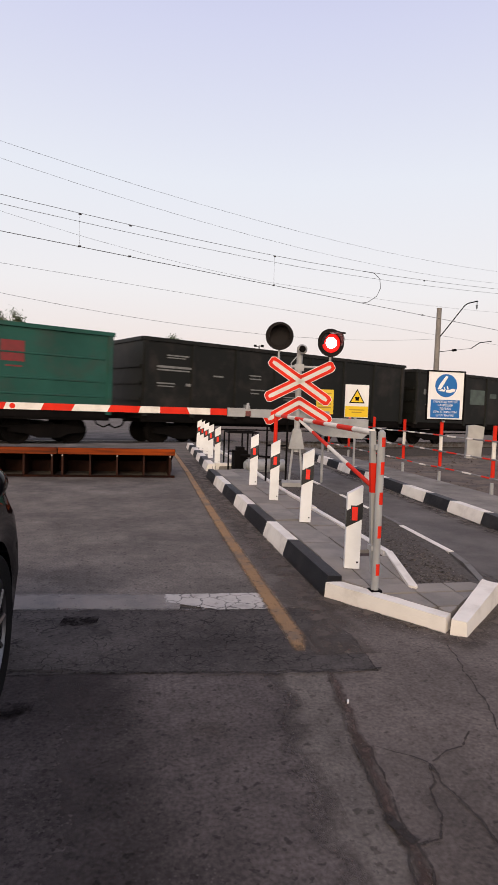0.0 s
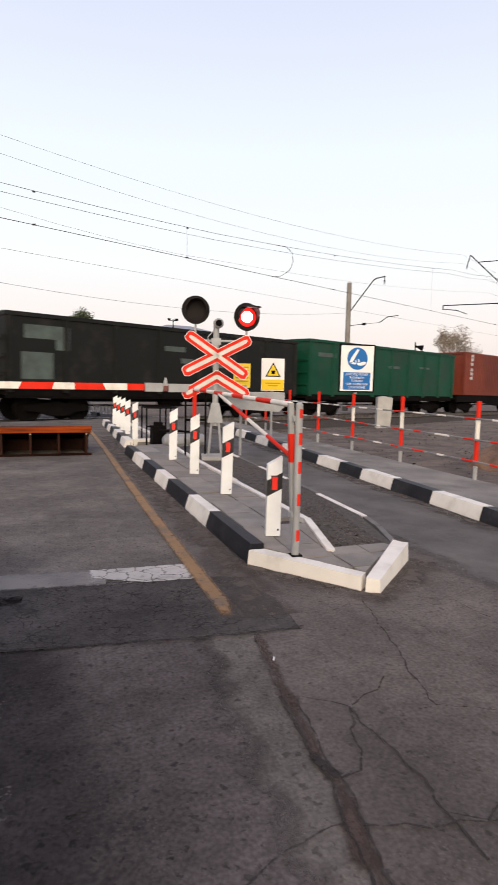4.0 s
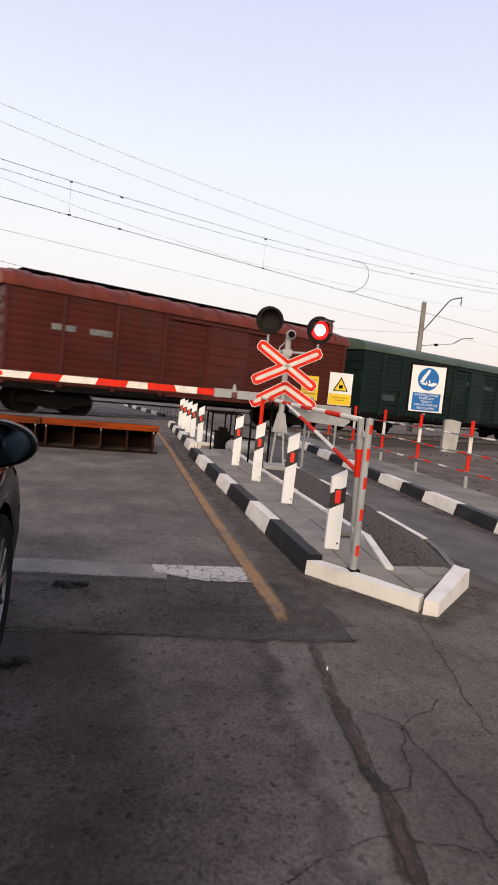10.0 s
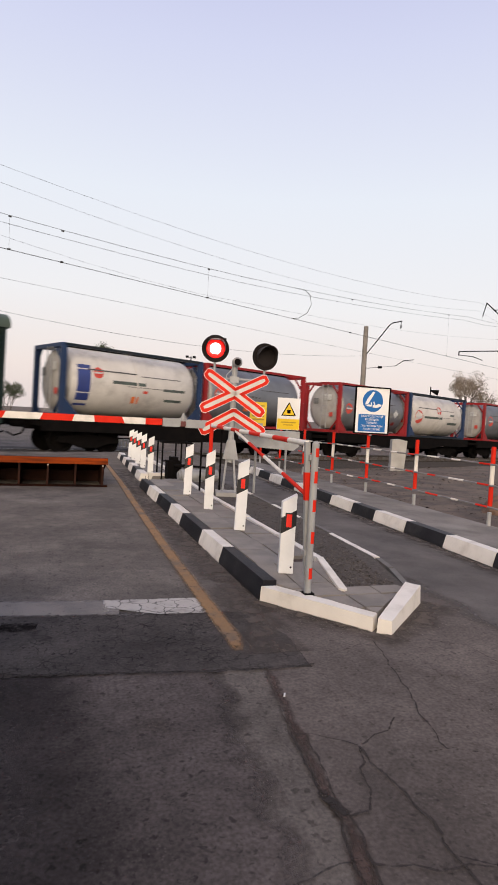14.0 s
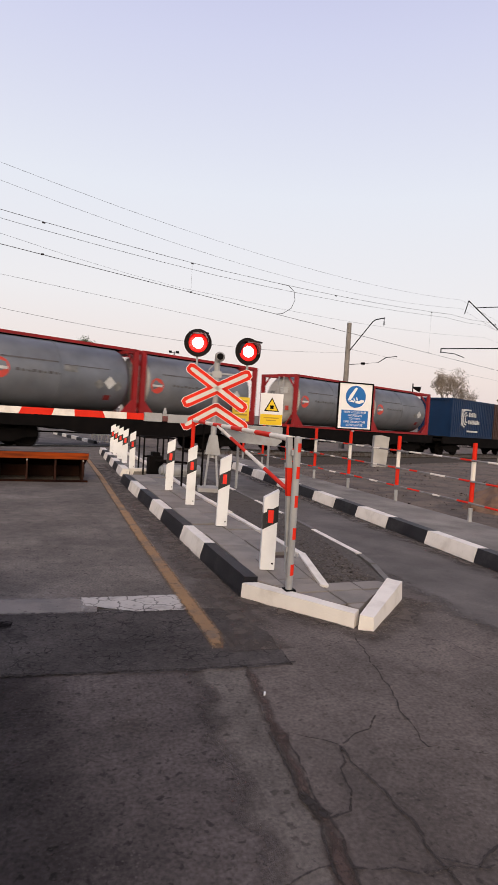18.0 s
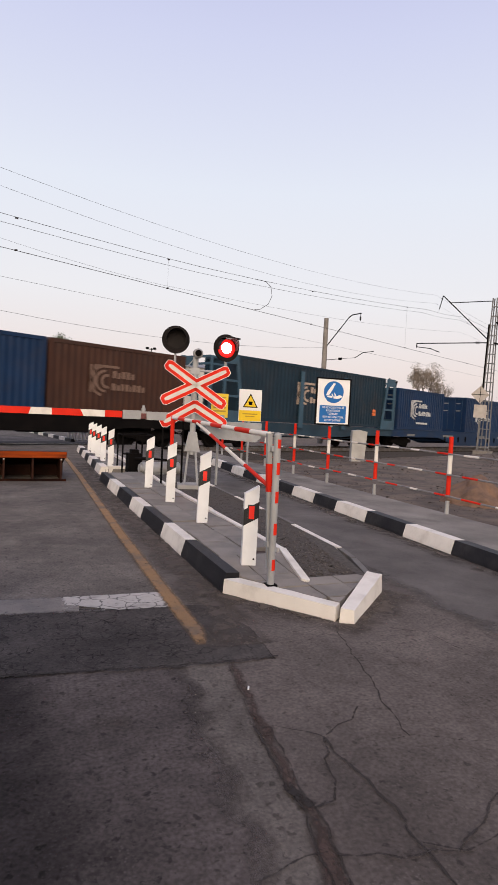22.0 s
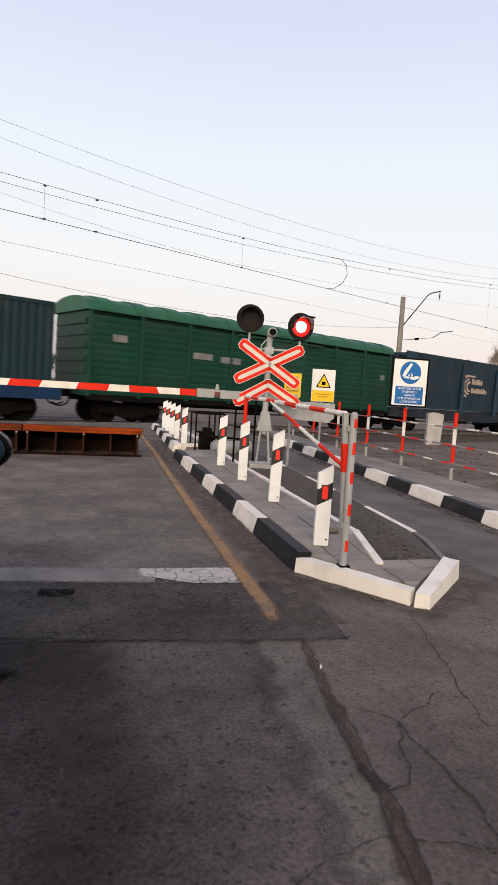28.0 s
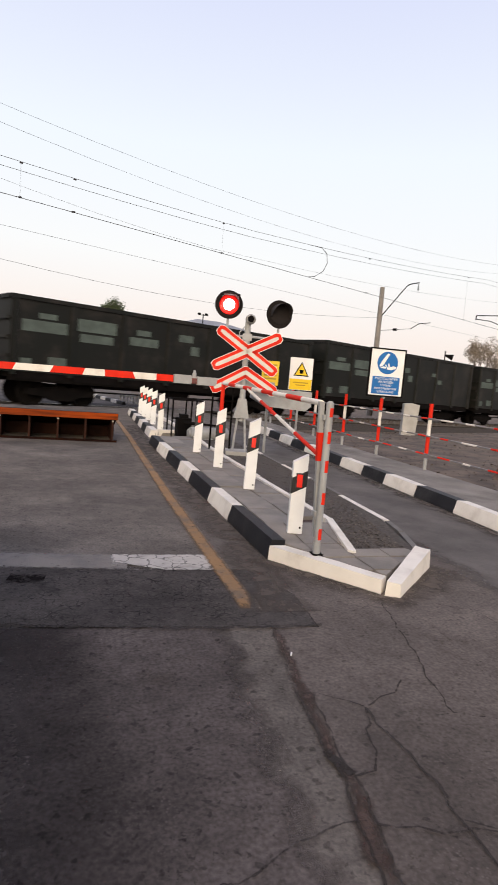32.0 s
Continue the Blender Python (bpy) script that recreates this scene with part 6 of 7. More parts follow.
def boxcar(s0, s1, body, roof, label, eave=3.78, crown=0.42, panels=8, wavy=True, rects=(), mark=MARKW, roof_rail=False):
    """Covered wagon: pressed side panels between posts, sliding door, arched and ribbed roof."""
    L = s1 - s0
    w = ride(thing("covered_wagon", label, "freight wagon", group="wagons of the train"), s0)
    bm = B()
    bx(bm, 0, L, -1.5, 1.5, 1.0, eave)
    part("body", bm, body, w)
    # pressed side: a saw of level ribs
    p = L / panels
    prof = [(-1.5, 1.05)]
    z = 1.05
    while z < eave - 0.2:
        prof += [(-1.53, z + 0.035), (-1.534, z + 0.155), (-1.5, z + 0.18)]
        z += 0.235
    prof.append((-1.5, eave - 0.02))
    bm = B()
    a = [bm.verts.new((0.1, y, z)) for y, z in prof]
    b = [bm.verts.new((p - 0.06, y, z)) for y, z in prof]
    for k in range(len(prof) - 1):
        bm.faces.new((a[k], b[k], b[k + 1], a[k + 1]))
    panel = mesh("side_panel", bm, body)
    bm = B()
    bx(bm, -0.06, 0.06, -1.58, -1.5, 0.98, eave)
    post = mesh("side_post", bm, body, 0.012)
    mid = panels // 2
    for k in range(panels + 1):
        if k < panels and k != mid:
            part("side_panel", panel, None, w, at=pose(k * p, 0, 0))
        part("side_post", post, None, w, at=pose(min(max(k * p, 0.06), L - 0.06), 0, 0))
    bm = B()
    bx(bm, mid * p + 0.06, mid * p + p - 0.06, -1.62, -1.5, 1.05, eave - 0.3)
    door = part("door", bm, body, w, bevel=0.01)
    for k in range(6):
        bm = B()
        bx(bm, mid * p + 0.15, mid * p + p - 0.15, -1.65, -1.62, 1.25 + k * 0.38, 1.33 + k * 0.38)
        part("door_rib", bm, body, door)
    bm = B()
    bx(bm, mid * p - p * 0.9, mid * p + p * 1.5, -1.66, -1.58, eave - 0.28, eave - 0.2)
    part("door_rail", bm, body, w)
    bm = B()
    bx(bm, mid * p - p * 0.9, mid * p + p * 1.5, -1.64, -1.58, 1.0, 1.06)
    part("door_rail", bm, body, w)
    for z in (1.3, 1.75, 2.2, 2.65, 3.1, 3.5):
        for x in (-0.05, L):
            bm = B()
            bx(bm, x, x + 0.05, -1.4, 1.4, z, z + 0.18)
            part("end_rib", bm, body, w)
    # roof
    n = 14
    arch = [(1.62 * -math.cos(math.pi * i / n), eave - 0.02 + crown * math.sin(math.pi * i / n) ** 0.75) for i in range(n + 1)]
    bm = B()
    prism(bm, arch + [(1.62, eave - 0.1), (-1.62, eave - 0.1)], "x", -0.12, L + 0.12)
    part("roof", bm, roof, w)
    if roof is REDROOF:
        # Brighter sheet on this end only: the warm light on it is painted in.
        bm = B()
        prism(bm, [(y * 0.99, z - 0.01) for y, z in arch] + [(1.6, eave - 0.09), (-1.6, eave - 0.09)], "x", -0.13, -0.12)
        part("roof_gable", bm, GABLE, w, "gable sheet with warm light put into its orange-red")
    if wavy:
        bm = B()
        prism(bm, [(y * 1.012, z + 0.045) for y, z in arch] + [(1.63, eave - 0.05), (-1.63, eave - 0.05)], "x", 0.0, 0.5)
        rib = mesh("roof_rib", bm, roof, 0.04)
        m = 12
        for k in range(m):
            part("roof_rib", rib, None, w, at=pose(0.3 + k * (L - 1.1) / (m - 1), 0, 0))
    if roof_rail:
        bm = B()
        bx(bm, 0.8, L - 0.6, -0.35, 0.35, eave + crown + 0.1, eave + crown + 0.14)
        for k in range(8):
            x = 1.0 + k * (L - 2) / 7
            rod(bm, (x, -0.3, eave + crown - 0.05), (x, -0.3, eave + crown + 0.1), 0.02, 6)
        part("roof_walk", bm, IRON, w)
    running_gear(w, L)
    marks(w, rects, mark, -1.556)
    return w


def caged_wagon(s0, s1, c0, c1, label, coat, sill):
    """Flat wagon with lattice ends and side stanchions, painted blue."""
    w = flatcar(s0, s1, label, sill, 0.05)
    L = s1 - s0
    for side, x0, inner in ((1, 0.1, c0 - s0), (-1, L - 0.1, c1 - s0)):
        xa, top, foot = inner - 0.98 * side, inner - 0.13 * side, inner + 0.4 * side
        for y in (-1.6, 1.5):
            bm = B()
            prism(bm, [(x0, 1.2), (x0 + 0.1 * side, 1.2), (x0 + 0.1 * side, 4.1), (x0, 4.1)], "y", y - 0.04, y + 0.04)
            part("end_post", bm, coat, w)
            bm = B()
            prism(bm, [(xa, 1.2), (xa + 0.14 * side, 1.2), (xa + 0.14 * side, 4.3), (xa, 4.3)], "y", y - 0.03, y + 0.03)
            prism(bm, [(foot - 0.2 * side, 1.2), (foot, 1.2), (top, 4.3), (top - 0.16 * side, 4.3)], "y", y - 0.034, y + 0.034)
            prism(bm, [(xa, 3.85), (top, 3.85), (top, 4.3), (xa, 4.3)], "y", y - 0.026, y + 0.026)
            prism(bm, [(xa, 1.2), (foot - 0.02 * side, 1.2), (foot - 0.1 * side, 1.75), (xa, 1.75)], "y", y - 0.026, y + 0.026)
            for z in (2.35, 3.05):
                prism(bm, [(xa, z), (foot - 0.3 * side, z), (foot - 0.3 * side, z + 0.1), (xa, z + 0.1)], "y", y - 0.026, y + 0.026)
            part("side_frame", bm, coat, w)
            for z in (1.75, 2.4, 3.05, 3.7, 4.02):
                bm = B()
                prism(bm, [(x0 + 0.1 * side, z), (xa, z), (xa, z + 0.08), (x0 + 0.1 * side, z + 0.08)], "y", y - 0.03, y + 0.03)
                part("cage_bar", bm, coat, w)
        for z in (1.75, 2.4, 3.05, 3.7, 4.02):
            bm = B()
            bx(bm, min(x0, x0 + 0.1 * side), max(x0, x0 + 0.1 * side), -1.56, 1.46, z, z + 0.1)
            part("end_bar", bm, coat, w)
        for y in (-0.55, 0.45):
            bm = B()
            bx(bm, min(x0, x0 + 0.1 * side), max(x0, x0 + 0.1 * side), y, y + 0.12, 1.2, 4.05)
            part("end_stile", bm, coat, w)
    for k in (0.36, 0.66):
        x = c0 - s0 + (c1 - c0) * k
        bm = B()
        prism(bm, [(x - 0.17, 1.1), (x + 0.17, 1.1), (x + 0.12, 3.98), (x - 0.12, 3.98)], "y", -1.66, -1.6)
        part("stanchion", bm, coat, w, bevel=0.01)
    return w


teal = gondola(-5.7, 8.2, TEAL, "teal green open freight wagon with red mark", 3.8, 3, [(10.25, 10.96, 2.65, 3.3), (10.4, 10.9, 2.48, 2.53)], MARKD)
for z in (1.62, 2.12, 2.9):
    bm = B()
    prism(bm, [(-1.59, z), (-1.612, z + 0.015), (-1.612, z + 0.05), (-1.59, z + 0.065)], "x", 0.3, 13.6)
    part("side_seam", bm, TEAL, teal)
gondola(9.3, 23.1, OLIVE, "dark olive open freight wagon with faded white lettering bars", 3.82, 8, [(0.95, 1.85, 3.26, 3.31), (0.95, 1.7, 3.18, 3.22), (0.55, 2.0, 2.82, 2.9), (0.55, 1.9, 2.72, 2.77), (0.55, 1.3, 2.24, 2.29), (0.6, 1.25, 2.14, 2.18), (1.75, 1.95, 2.2, 2.3), (2.95, 3.4, 2.62, 2.68), (4.63, 5.18, 2.76, 2.81), (4.63, 5.18, 2.63, 2.68), (4.71, 5.4, 2.2, 2.25), (4.71, 5.1, 2.06, 2.11), (4.4, 4.66, 1.4, 1.62), (6.5, 7.05, 2.22, 2.27), (6.41, 7.12, 1.98, 2.02), (6.41, 7.12, 1.88, 1.92), (8.24, 8.8, 2.24, 2.29), (8.24, 9.0, 2.0, 2.05), (8.24, 9.0, 1.88, 1.94), (10.2, 10.8, 2.4, 2.44), (10.3, 10.6, 2.1, 2.17)], MARKF)
patched = gondola(24.0, 38.0, OLIVE, "dark olive open freight wagon with grey overpainted patches", 3.72, 8, [(2.4, 4.0, 2.1, 3.0), (4.5, 5.8, 2.2, 3.0), (6.3, 6.9, 2.6, 2.85), (1.3, 2.15, 1.55, 1.95), (9.0, 10.0, 2.5, 2.8)], MARKG)
marks(patched, [(0.62 + 0.19 * k, 0.76 + 0.19 * k, 2.56, 2.82) for k in range(8)] + [(0.9, 1.95, 2.92, 3.0), (0.8, 1.2, 2.03, 2.1)], MARKF, -1.6)
gondola(39.0, 52.9, OLIVE, "dark olive open freight wagon with patchy green overpaint", 3.62, 8, [(0.6, 2.2, 2.85, 3.3), (1.7, 2.2, 2.5, 2.85), (0.5, 1.6, 1.5, 2.4), (6.2, 7.2, 2.75, 2.95), (7.0, 7.6, 2.3, 2.5), (8.6, 9.6, 2.2, 2.6)], MARKG)
gondola(53.8, 68.2, EMERALD, "emerald green open freight wagon", 3.82, 9, [(0.7, 2.1, 3.05, 3.25), (4.6, 5.6, 2.75, 2.95), (6.9, 8.0, 2.7, 2.85), (10.2, 11.3, 2.8, 2.92)], MARKG)
flatcar(69.0, 83.6, "black flat wagon under a red container")
container(69.85, 82.05, REDBOX, "long rust-red ribbed freight container", 1.28, 4.17, rects=[(0.8, 1.1, z, z + 0.2) for z in (2.35, 2.63, 2.91, 3.3, 3.6, 3.86)] + [(6.4, 6.85, 2.9, 3.3), (6.45, 6.8, 2.5, 2.75)])
boxcar(84.9, 100.0, REDOX, REDROOF, "red-brown covered wagon with arched roof and walkway", 4.13, 0.54, rects=[(1.5, 2.3, 2.85, 3.05), (2.8, 3.6, 2.85, 3.05)], mark=MARKF, roof_rail=True)
boxcar(101.3, 119.0, DKGREEN, PALEROOF, "dark green covered wagon with pale rusty roof", 4.16, 0.5, 12, False, rects=[(1.6, 2.5, 1.75, 2.05), (8.6, 9.5, 3.1, 3.3), (10.4, 11.3, 3.0, 3.2), (12.2, 12.9, 2.95, 3.15), (13.6, 14.1, 2.9, 3.1)], mark=MARKT)
FLATL = "dark flat wagon carrying two tank containers"
flatcar(120.3, 133.9, FLATL)
tank_container(120.9, 126.97, FRAMEBLUE, TANKW, "cream tank in a navy blue frame, stained", [(0.62, 1.12, 1.75, 3.2, MARKB), (1.22, 1.62, 2.75, 3.15, MARKR), (2.0, 3.4, 2.62, 2.74, MARKG), (2.85, 3.15, 1.95, 2.2, MARKO), (3.3, 3.5, 2.35, 2.45, MARKR), (4.2, 5.2, 2.5, 2.6, MARKG), (4.3, 5.1, 2.1, 2.2, MARKG)])
tank_container(127.1, 133.15, FRAMERED, SILVER, "dull steel tank in a red frame", [(0.55, 1.05, 2.4, 2.9, MARKR), (2.3, 2.6, 2.0, 2.2, MARKO)])
flatcar(135.1, 149.3, FLATL)
tank_container(135.75, 141.95, FRAMERED, SILVER, "dull steel tank in a red frame", [(0.55, 1.1, 2.3, 2.85, MARKR)])
tank_container(142.15, 148.55, FRAMEBLUE, TANKW, "cream tank in a navy blue frame with red disc", [(0.6, 1.4, 2.1, 2.9, MARKR), (3.0, 3.5, 2.85, 3.1, MARKR), (1.6, 3.6, 2.45, 2.58, MARKG), (4.3, 5.4, 2.15, 2.3, MARKG), (4.5, 5.0, 2.7, 2.8, MARKG)])
flatcar(150.5, 164.5, FLATL)
tank_container(151.15, 157.35, FRAMERED, SILVER, "dull steel tank in a red frame", [(0.6, 1.3, 2.3, 3.0, MARKR), (3.2, 3.7, 2.75, 3.0, MARKF)])
tank_container(157.5, 163.65, FRAMERED, SILVER, "dull steel tank in a red frame, streaked", [(0.45, 1.05, 2.3, 2.85, MARKR), (3.3, 3.75, 2.8, 3.05, MARKF)])
flatcar(165.6, 179.7, FLATL)
tank_container(166.3, 172.55, FRAMERED, SILVER, "dull steel tank in a red frame with red disc", [(0.45, 1.05, 2.3, 2.85, MARKR)])
tank_container(172.75, 178.95, FRAMERED, SILVER, "dull steel tank in a red frame, stained", [(0.5, 1.1, 2.3, 2.85, MARKR)])
flatcar(181.0, 195.0, "black flat wagon under two short containers")
container(181.85, 188.15, NAVY, "blue ribbed freight container with white mark", rects=logo(1.35, 1.97, 1.27) + [(2.3, 3.9, 1.66, 1.78)], mark=MARKW)
container(188.25, 194.35, BROWNC, "brown ribbed freight container with faded mark", rects=logo(1.6, 1.98, 1.15), mark=surf("faded_brown_mark", (0.17, 0.1, 0.068), rough=0.6))
caged_wagon(195.6, 211.2, 197.5, 210.0, "light blue flat wagon with lattice ends", STEELBLUE, SILLBLUE)
slate = container(197.5, 210.0, SLATE, "slate blue high ribbed container with peach mark", 1.32, 4.3, rects=logo(4.2, 2.15, 1.3), mark=MARKP)
marks(slate, [(11.2, 11.55, 2.0, 2.16), (11.2, 11.55, 2.19, 2.36)], MARKO, -1.56, "warning_label")
w80 = flatcar(211.0, 237.6, "long blue flat wagon under three containers", BLUEFRAME, 0.45)
marks(w80, [(2.0, 3.0, 0.85, 1.0), (7.0, 8.5, 0.85, 1.0), (13.0, 14.0, 0.85, 1.05), (16.5, 17.2, 0.85, 1.0)], MARKF, -1.515)
for x in (7.3, 9.4, 10.6, 12.6, 14.6, 15.9, 18.2, 20.3):
    bm = B()
    lathe(bm, [(0, -0.012), (0.13, -0.012), (0.13, 0.0), (0, 0.0)], 14, pose(x, -1.515, 0.72, -90, 0, 0) @ Matrix.Diagonal((1, 1.7, 1, 1)))
    part("frame_pocket", bm, IRON, w80)
container(211.6, 217.7, NAVY, "blue ribbed freight container with white mark", rects=logo(1.6, 1.97, 1.25) + [(2.4, 3.9, 1.66, 1.78)], mark=MARKW, doors=True)
container(221.3, 227.5, NAVY, "blue ribbed freight container with pale mark", rects=logo(1.75, 1.97, 1.25), mark=MARKW, doors=True)
container(231.1, 237.2, SLATEG, "slate green ribbed freight container with peach mark", 1.28, 4.0, rects=logo(1.6, 2.02, 1.15), mark=MARKP, doors=True)
boxcar(238.4, 254.75, GRASSG, GREENROOF, "green covered wagon with ribbed arched roof", 4.05, 0.48, rects=[(0.9, 1.45, 2.95, 3.2), (4.3, 5.2, 2.65, 2.9), (5.6, 6.6, 2.6, 2.85), (15.6, 15.9, 2.6, 2.85)], mark=MARKF)
caged_wagon(254.95, 270.6, 256.9, 269.5, "weathered dark blue flat wagon with lattice ends", CAGEBLUE, DARKSILL)
container(256.9, 269.5, SLATE, "slate blue high ribbed container with peach mark", 1.32, 4.3, rects=logo(4.5, 2.15, 1.3) + [(11.4, 11.6, 1.9, 2.1)], mark=MARKP)
for k, a in enumerate((271.4, 286.2, 301.0, 315.8, 330.6)):
    gondola(a, a + 13.8, OLIVE, "dark olive open freight wagon with grey overpainted patches", 3.76 if k else 3.54, 8, [(0.35, 1.88, 2.48, 2.85), (0.9, 1.5, 2.92, 3.1), (2.25, 3.7, 2.68, 3.1), (2.35, 3.6, 2.32, 2.6), (4.54, 5.12, 2.8, 3.0), (4.27, 5.46, 2.42, 2.72), (6.4, 7.05, 2.78, 3.05), (6.98, 7.37, 2.3, 2.65), (0.35, 0.7, 1.3, 1.6), (1.28, 1.9, 1.35, 1.7), (9.3, 9.9, 2.75, 2.95), (10.0, 10.4, 2.35, 2.6)], MARKG)

# ---- overhead line ----
def wire(name, label, s_list, u, z_of, r=0.012):
    bm = B()
    pts = [on_track(s, u, z_of(s)) for s in s_list]
    for a, b in zip(pts, pts[1:]):
        rod(bm, a, b, r, 5)
    return tagged(part(name, bm, WIRE), label, "wire")


span = [s for s in range(-60, 200, 3)]


def sag(base, depth, s, phase, length):
    f = ((s - phase) / length) % 1.0
    return base - depth * 4 * f * (1 - f)


def contact(s):
    return 6.51 - 0.0178 * (s - 16.2)


def messenger(s):
    return max(sag(9.33, 1.66, s, 40.9, 65.4), sag(9.545, 1.775, s, 45.7, 65.4))


wire("contact_wire", "dark overhead contact wire above the track", span, MID, contact, 0.012)
wire("messenger_wire", "overhead messenger wire above the contact wire", span, MID, messenger, 0.009)
wire("messenger_wire", "second overhead messenger wire", span, MID + 0.34, lambda s: messenger(s) - 0.19, 0.008)
wire("feeder_wire", "high feeder wire on the poles", span, 25.5, lambda s: sag(12.1, 1.55, s, 48.0, 52.0), 0.006)
wire("feeder_wire", "high feeder wire on the poles", span, 25.5, lambda s: sag(11.4, 1.7, s, 48.0, 50.0), 0.006)
wire("far_wire", "thin overhead wire of the farther track", span, 24.7, lambda s: 6.35 - 0.0125 * (s - 5.6), 0.006)
wire("far_messenger", "thin sagging messenger wire of the farther track", span, 24.7, lambda s: sag(9.4, 1.95, s, 52.0, 70.0) if s > 19 else 7.4 + 0.0045 * (s - 19.5) ** 2, 0.005)
wire("line_wire", "thin line wire behind the track", [s for s in range(-24, 32, 2)] + [31.8], 24.75, lambda s: 4.8 + 0.004 * (s - 16) ** 2, 0.007)
for k, s in enumerate((-12, -2, 3, 7.55, 9.45, 16.2, 26.2, 36.4, 46, 55)):
    zc = contact(s)
    bm = B()
    rod(bm, on_track(s - 0.05, MID, zc), on_track(s + 0.05, MID, zc + 0.02), 0.035, 6)
    drop = tagged(part("wire_clamp", bm, WIRE), "small dark clamp on the contact wire", "clamp", group="droppers of the overhead line")
    if k in (1, 3, 5, 7):
        bm = B()
        rod(bm, on_track(s, MID, zc), on_track(s, MID + 0.02, messenger(s)), 0.004, 5)
        part("dropper", bm, WIRE, drop)
    bm = B()
    rod(bm, on_track(s - 0.05, MID, messenger(s) - 0.03), on_track(s + 0.05, MID, messenger(s) - 0.03), 0.03, 6)
    part("upper_clamp", bm, WIRE, drop)
bm = B()
loop = [on_track(21.6, MID, messenger(21.6)), on_track(22.4, MID, 7.97), on_track(22.75, MID - 0.05, 7.75), on_track(22.8, MID - 0.1, 7.3), on_track(22.55, MID - 0.1, 6.85), on_track(22.0, MID - 0.05, 6.5), on_track(21.6, MID, 6.42)]
for a, b in zip(loop, loop[1:]):
    rod(bm, a, b, 0.014, 6)
tagged(part("jumper_wire", bm, WIRE), "curved jumper wire joining two overhead wires", "wire")


def insulator(bm, p, d, n=3, r=0.07):
    for k in range(n):
        a = Vector(p) + Vector(d) * (k * 0.07)
        rod(bm, a, a + Vector(d) * 0.035, r, 8, r * 0.6)


pole = thing("catenary_pole", "grey concrete catenary pole with curved bracket", "pole", upright(31.9, 24.8, -0.6, 29.5))
bm = B()
rod(bm, (0, 0, 0), (0, 0, 8.34), 0.2, 14, 0.15)
part("shaft", bm, POLECONC, pole)
bm = B()
pts = [(0, -0.16, 6.54), (0, -1.37, 7.91), (0, -1.74, 8.33), (0, -1.95, 8.44), (0, -2.58, 8.51)]
for a, b in zip(pts, pts[1:]):
    rod(bm, a, b, 0.034, 8)
part("bracket", bm, IRON, pole)
bm = B()
rod(bm, (0, -2.53, 8.51), (0, -2.53, 8.02), 0.02, 6)
insulator(bm, (0, -2.53, 8.10), (0, 0, 1))
part("insulator", bm, IRON, pole)
bm = B()
rod(bm, (0, -0.16, 5.59), (0, -1.27, 5.64), 0.02, 6)
rod(bm, (0, -2.32, 5.70), (0, -2.85, 6.01), 0.025, 6)
rod(bm, (0, -2.85, 6.01), (0, -3.59, 6.06), 0.025, 6)
rod(bm, (0, -1.27, 5.64), (0, -2.32, 5.70), 0.012, 6)
insulator(bm, (0, -1.32, 5.64), (0, 1, 0), 4, 0.09)
part("registration_arm", bm, IRON, pole)

mast = thing("lattice_mast", "grey steel lattice catenary mast with cantilever", "mast", upright(41.3, 17.7, -0.75))
hw0, hw1, H = 0.28, 0.14, 10.7
for sx in (-1, 1):
    for sy in (-1, 1):
        bm = B()
        rod(bm, (sx * hw0, sy * hw0, 0), (sx * hw1, sy * hw1, H), 0.046, 4)
        part("leg", bm, MASTSTEEL, mast)
for k in range(16):
    z = 0.3 + k * 0.65
    hw = hw0 + (hw1 - hw0) * z / H
    bm = B()
    bx(bm, -hw, hw, -hw - 0.02, -hw + 0.02, z, z + 0.07)
    bx(bm, -hw - 0.02, -hw + 0.02, -hw, hw, z, z + 0.07)
    part("batten", bm, MASTSTEEL, mast)
bm = B()
bx(bm, -0.5, 0.5, -0.5, 0.5, -0.3, 0.12)
part("foundation", bm, POLECONC, mast, bevel=0.05)
bm = B()
rod(bm, (0, 0.2, 7.75), (-1.1, 3.35, 10.95), 0.035, 8)
rod(bm, (0, 0.2, 7.65), (-1.9, 4.7, 7.5), 0.035, 8)
rod(bm, (-0.1, 0.2, 10.5), (-0.9, 2.9, 10.45), 0.03, 8)
rod(bm, (-1.9, 4.7, 7.5), (-1.9, 4.7, 7.2), 0.04, 6)
rod(bm, (-1.9, 4.65, 7.25), (-1.2, 4.0, 7.2), 0.03, 6)
rod(bm, (-1.2, 4.0, 7.2), (-0.9, 3.4, 6.95), 0.03, 6)
rod(bm, (-1.1, 3.35, 10.95), (-0.75, 3.76, 10.1), 0.035, 6)
part("cantilever", bm, IRON, mast)
bm = B()
insulator(bm, (-0.25, 0.75, 7.63), (-0.38, 0.92, 0), 4, 0.12)
part("insulator", bm, IRON, mast)
bm = B()
bx(bm, -0.2, 1.1, -0.4, -0.3, 10.3, 10.42)
bx(bm, -0.4, 0.9, -0.4, -0.3, 8.9, 9.0)
bx(bm, -0.4, 0.9, -0.4, -0.3, 7.5, 7.6)
part("cross_beam", bm, IRON, mast)
bm = B()
rod(bm, (-0.24, 0.27, 4.2), (-0.2, 0.24, 8.9), 0.06, 6)
part("cable_duct", bm, IRON, mast)
bm = B()
rod(bm, (-0.54, 0.22, 0.1), (-0.54, 0.22, 4.75), 0.035, 8)
part("plate_post", bm, MASTSTEEL, mast)
bm = B()
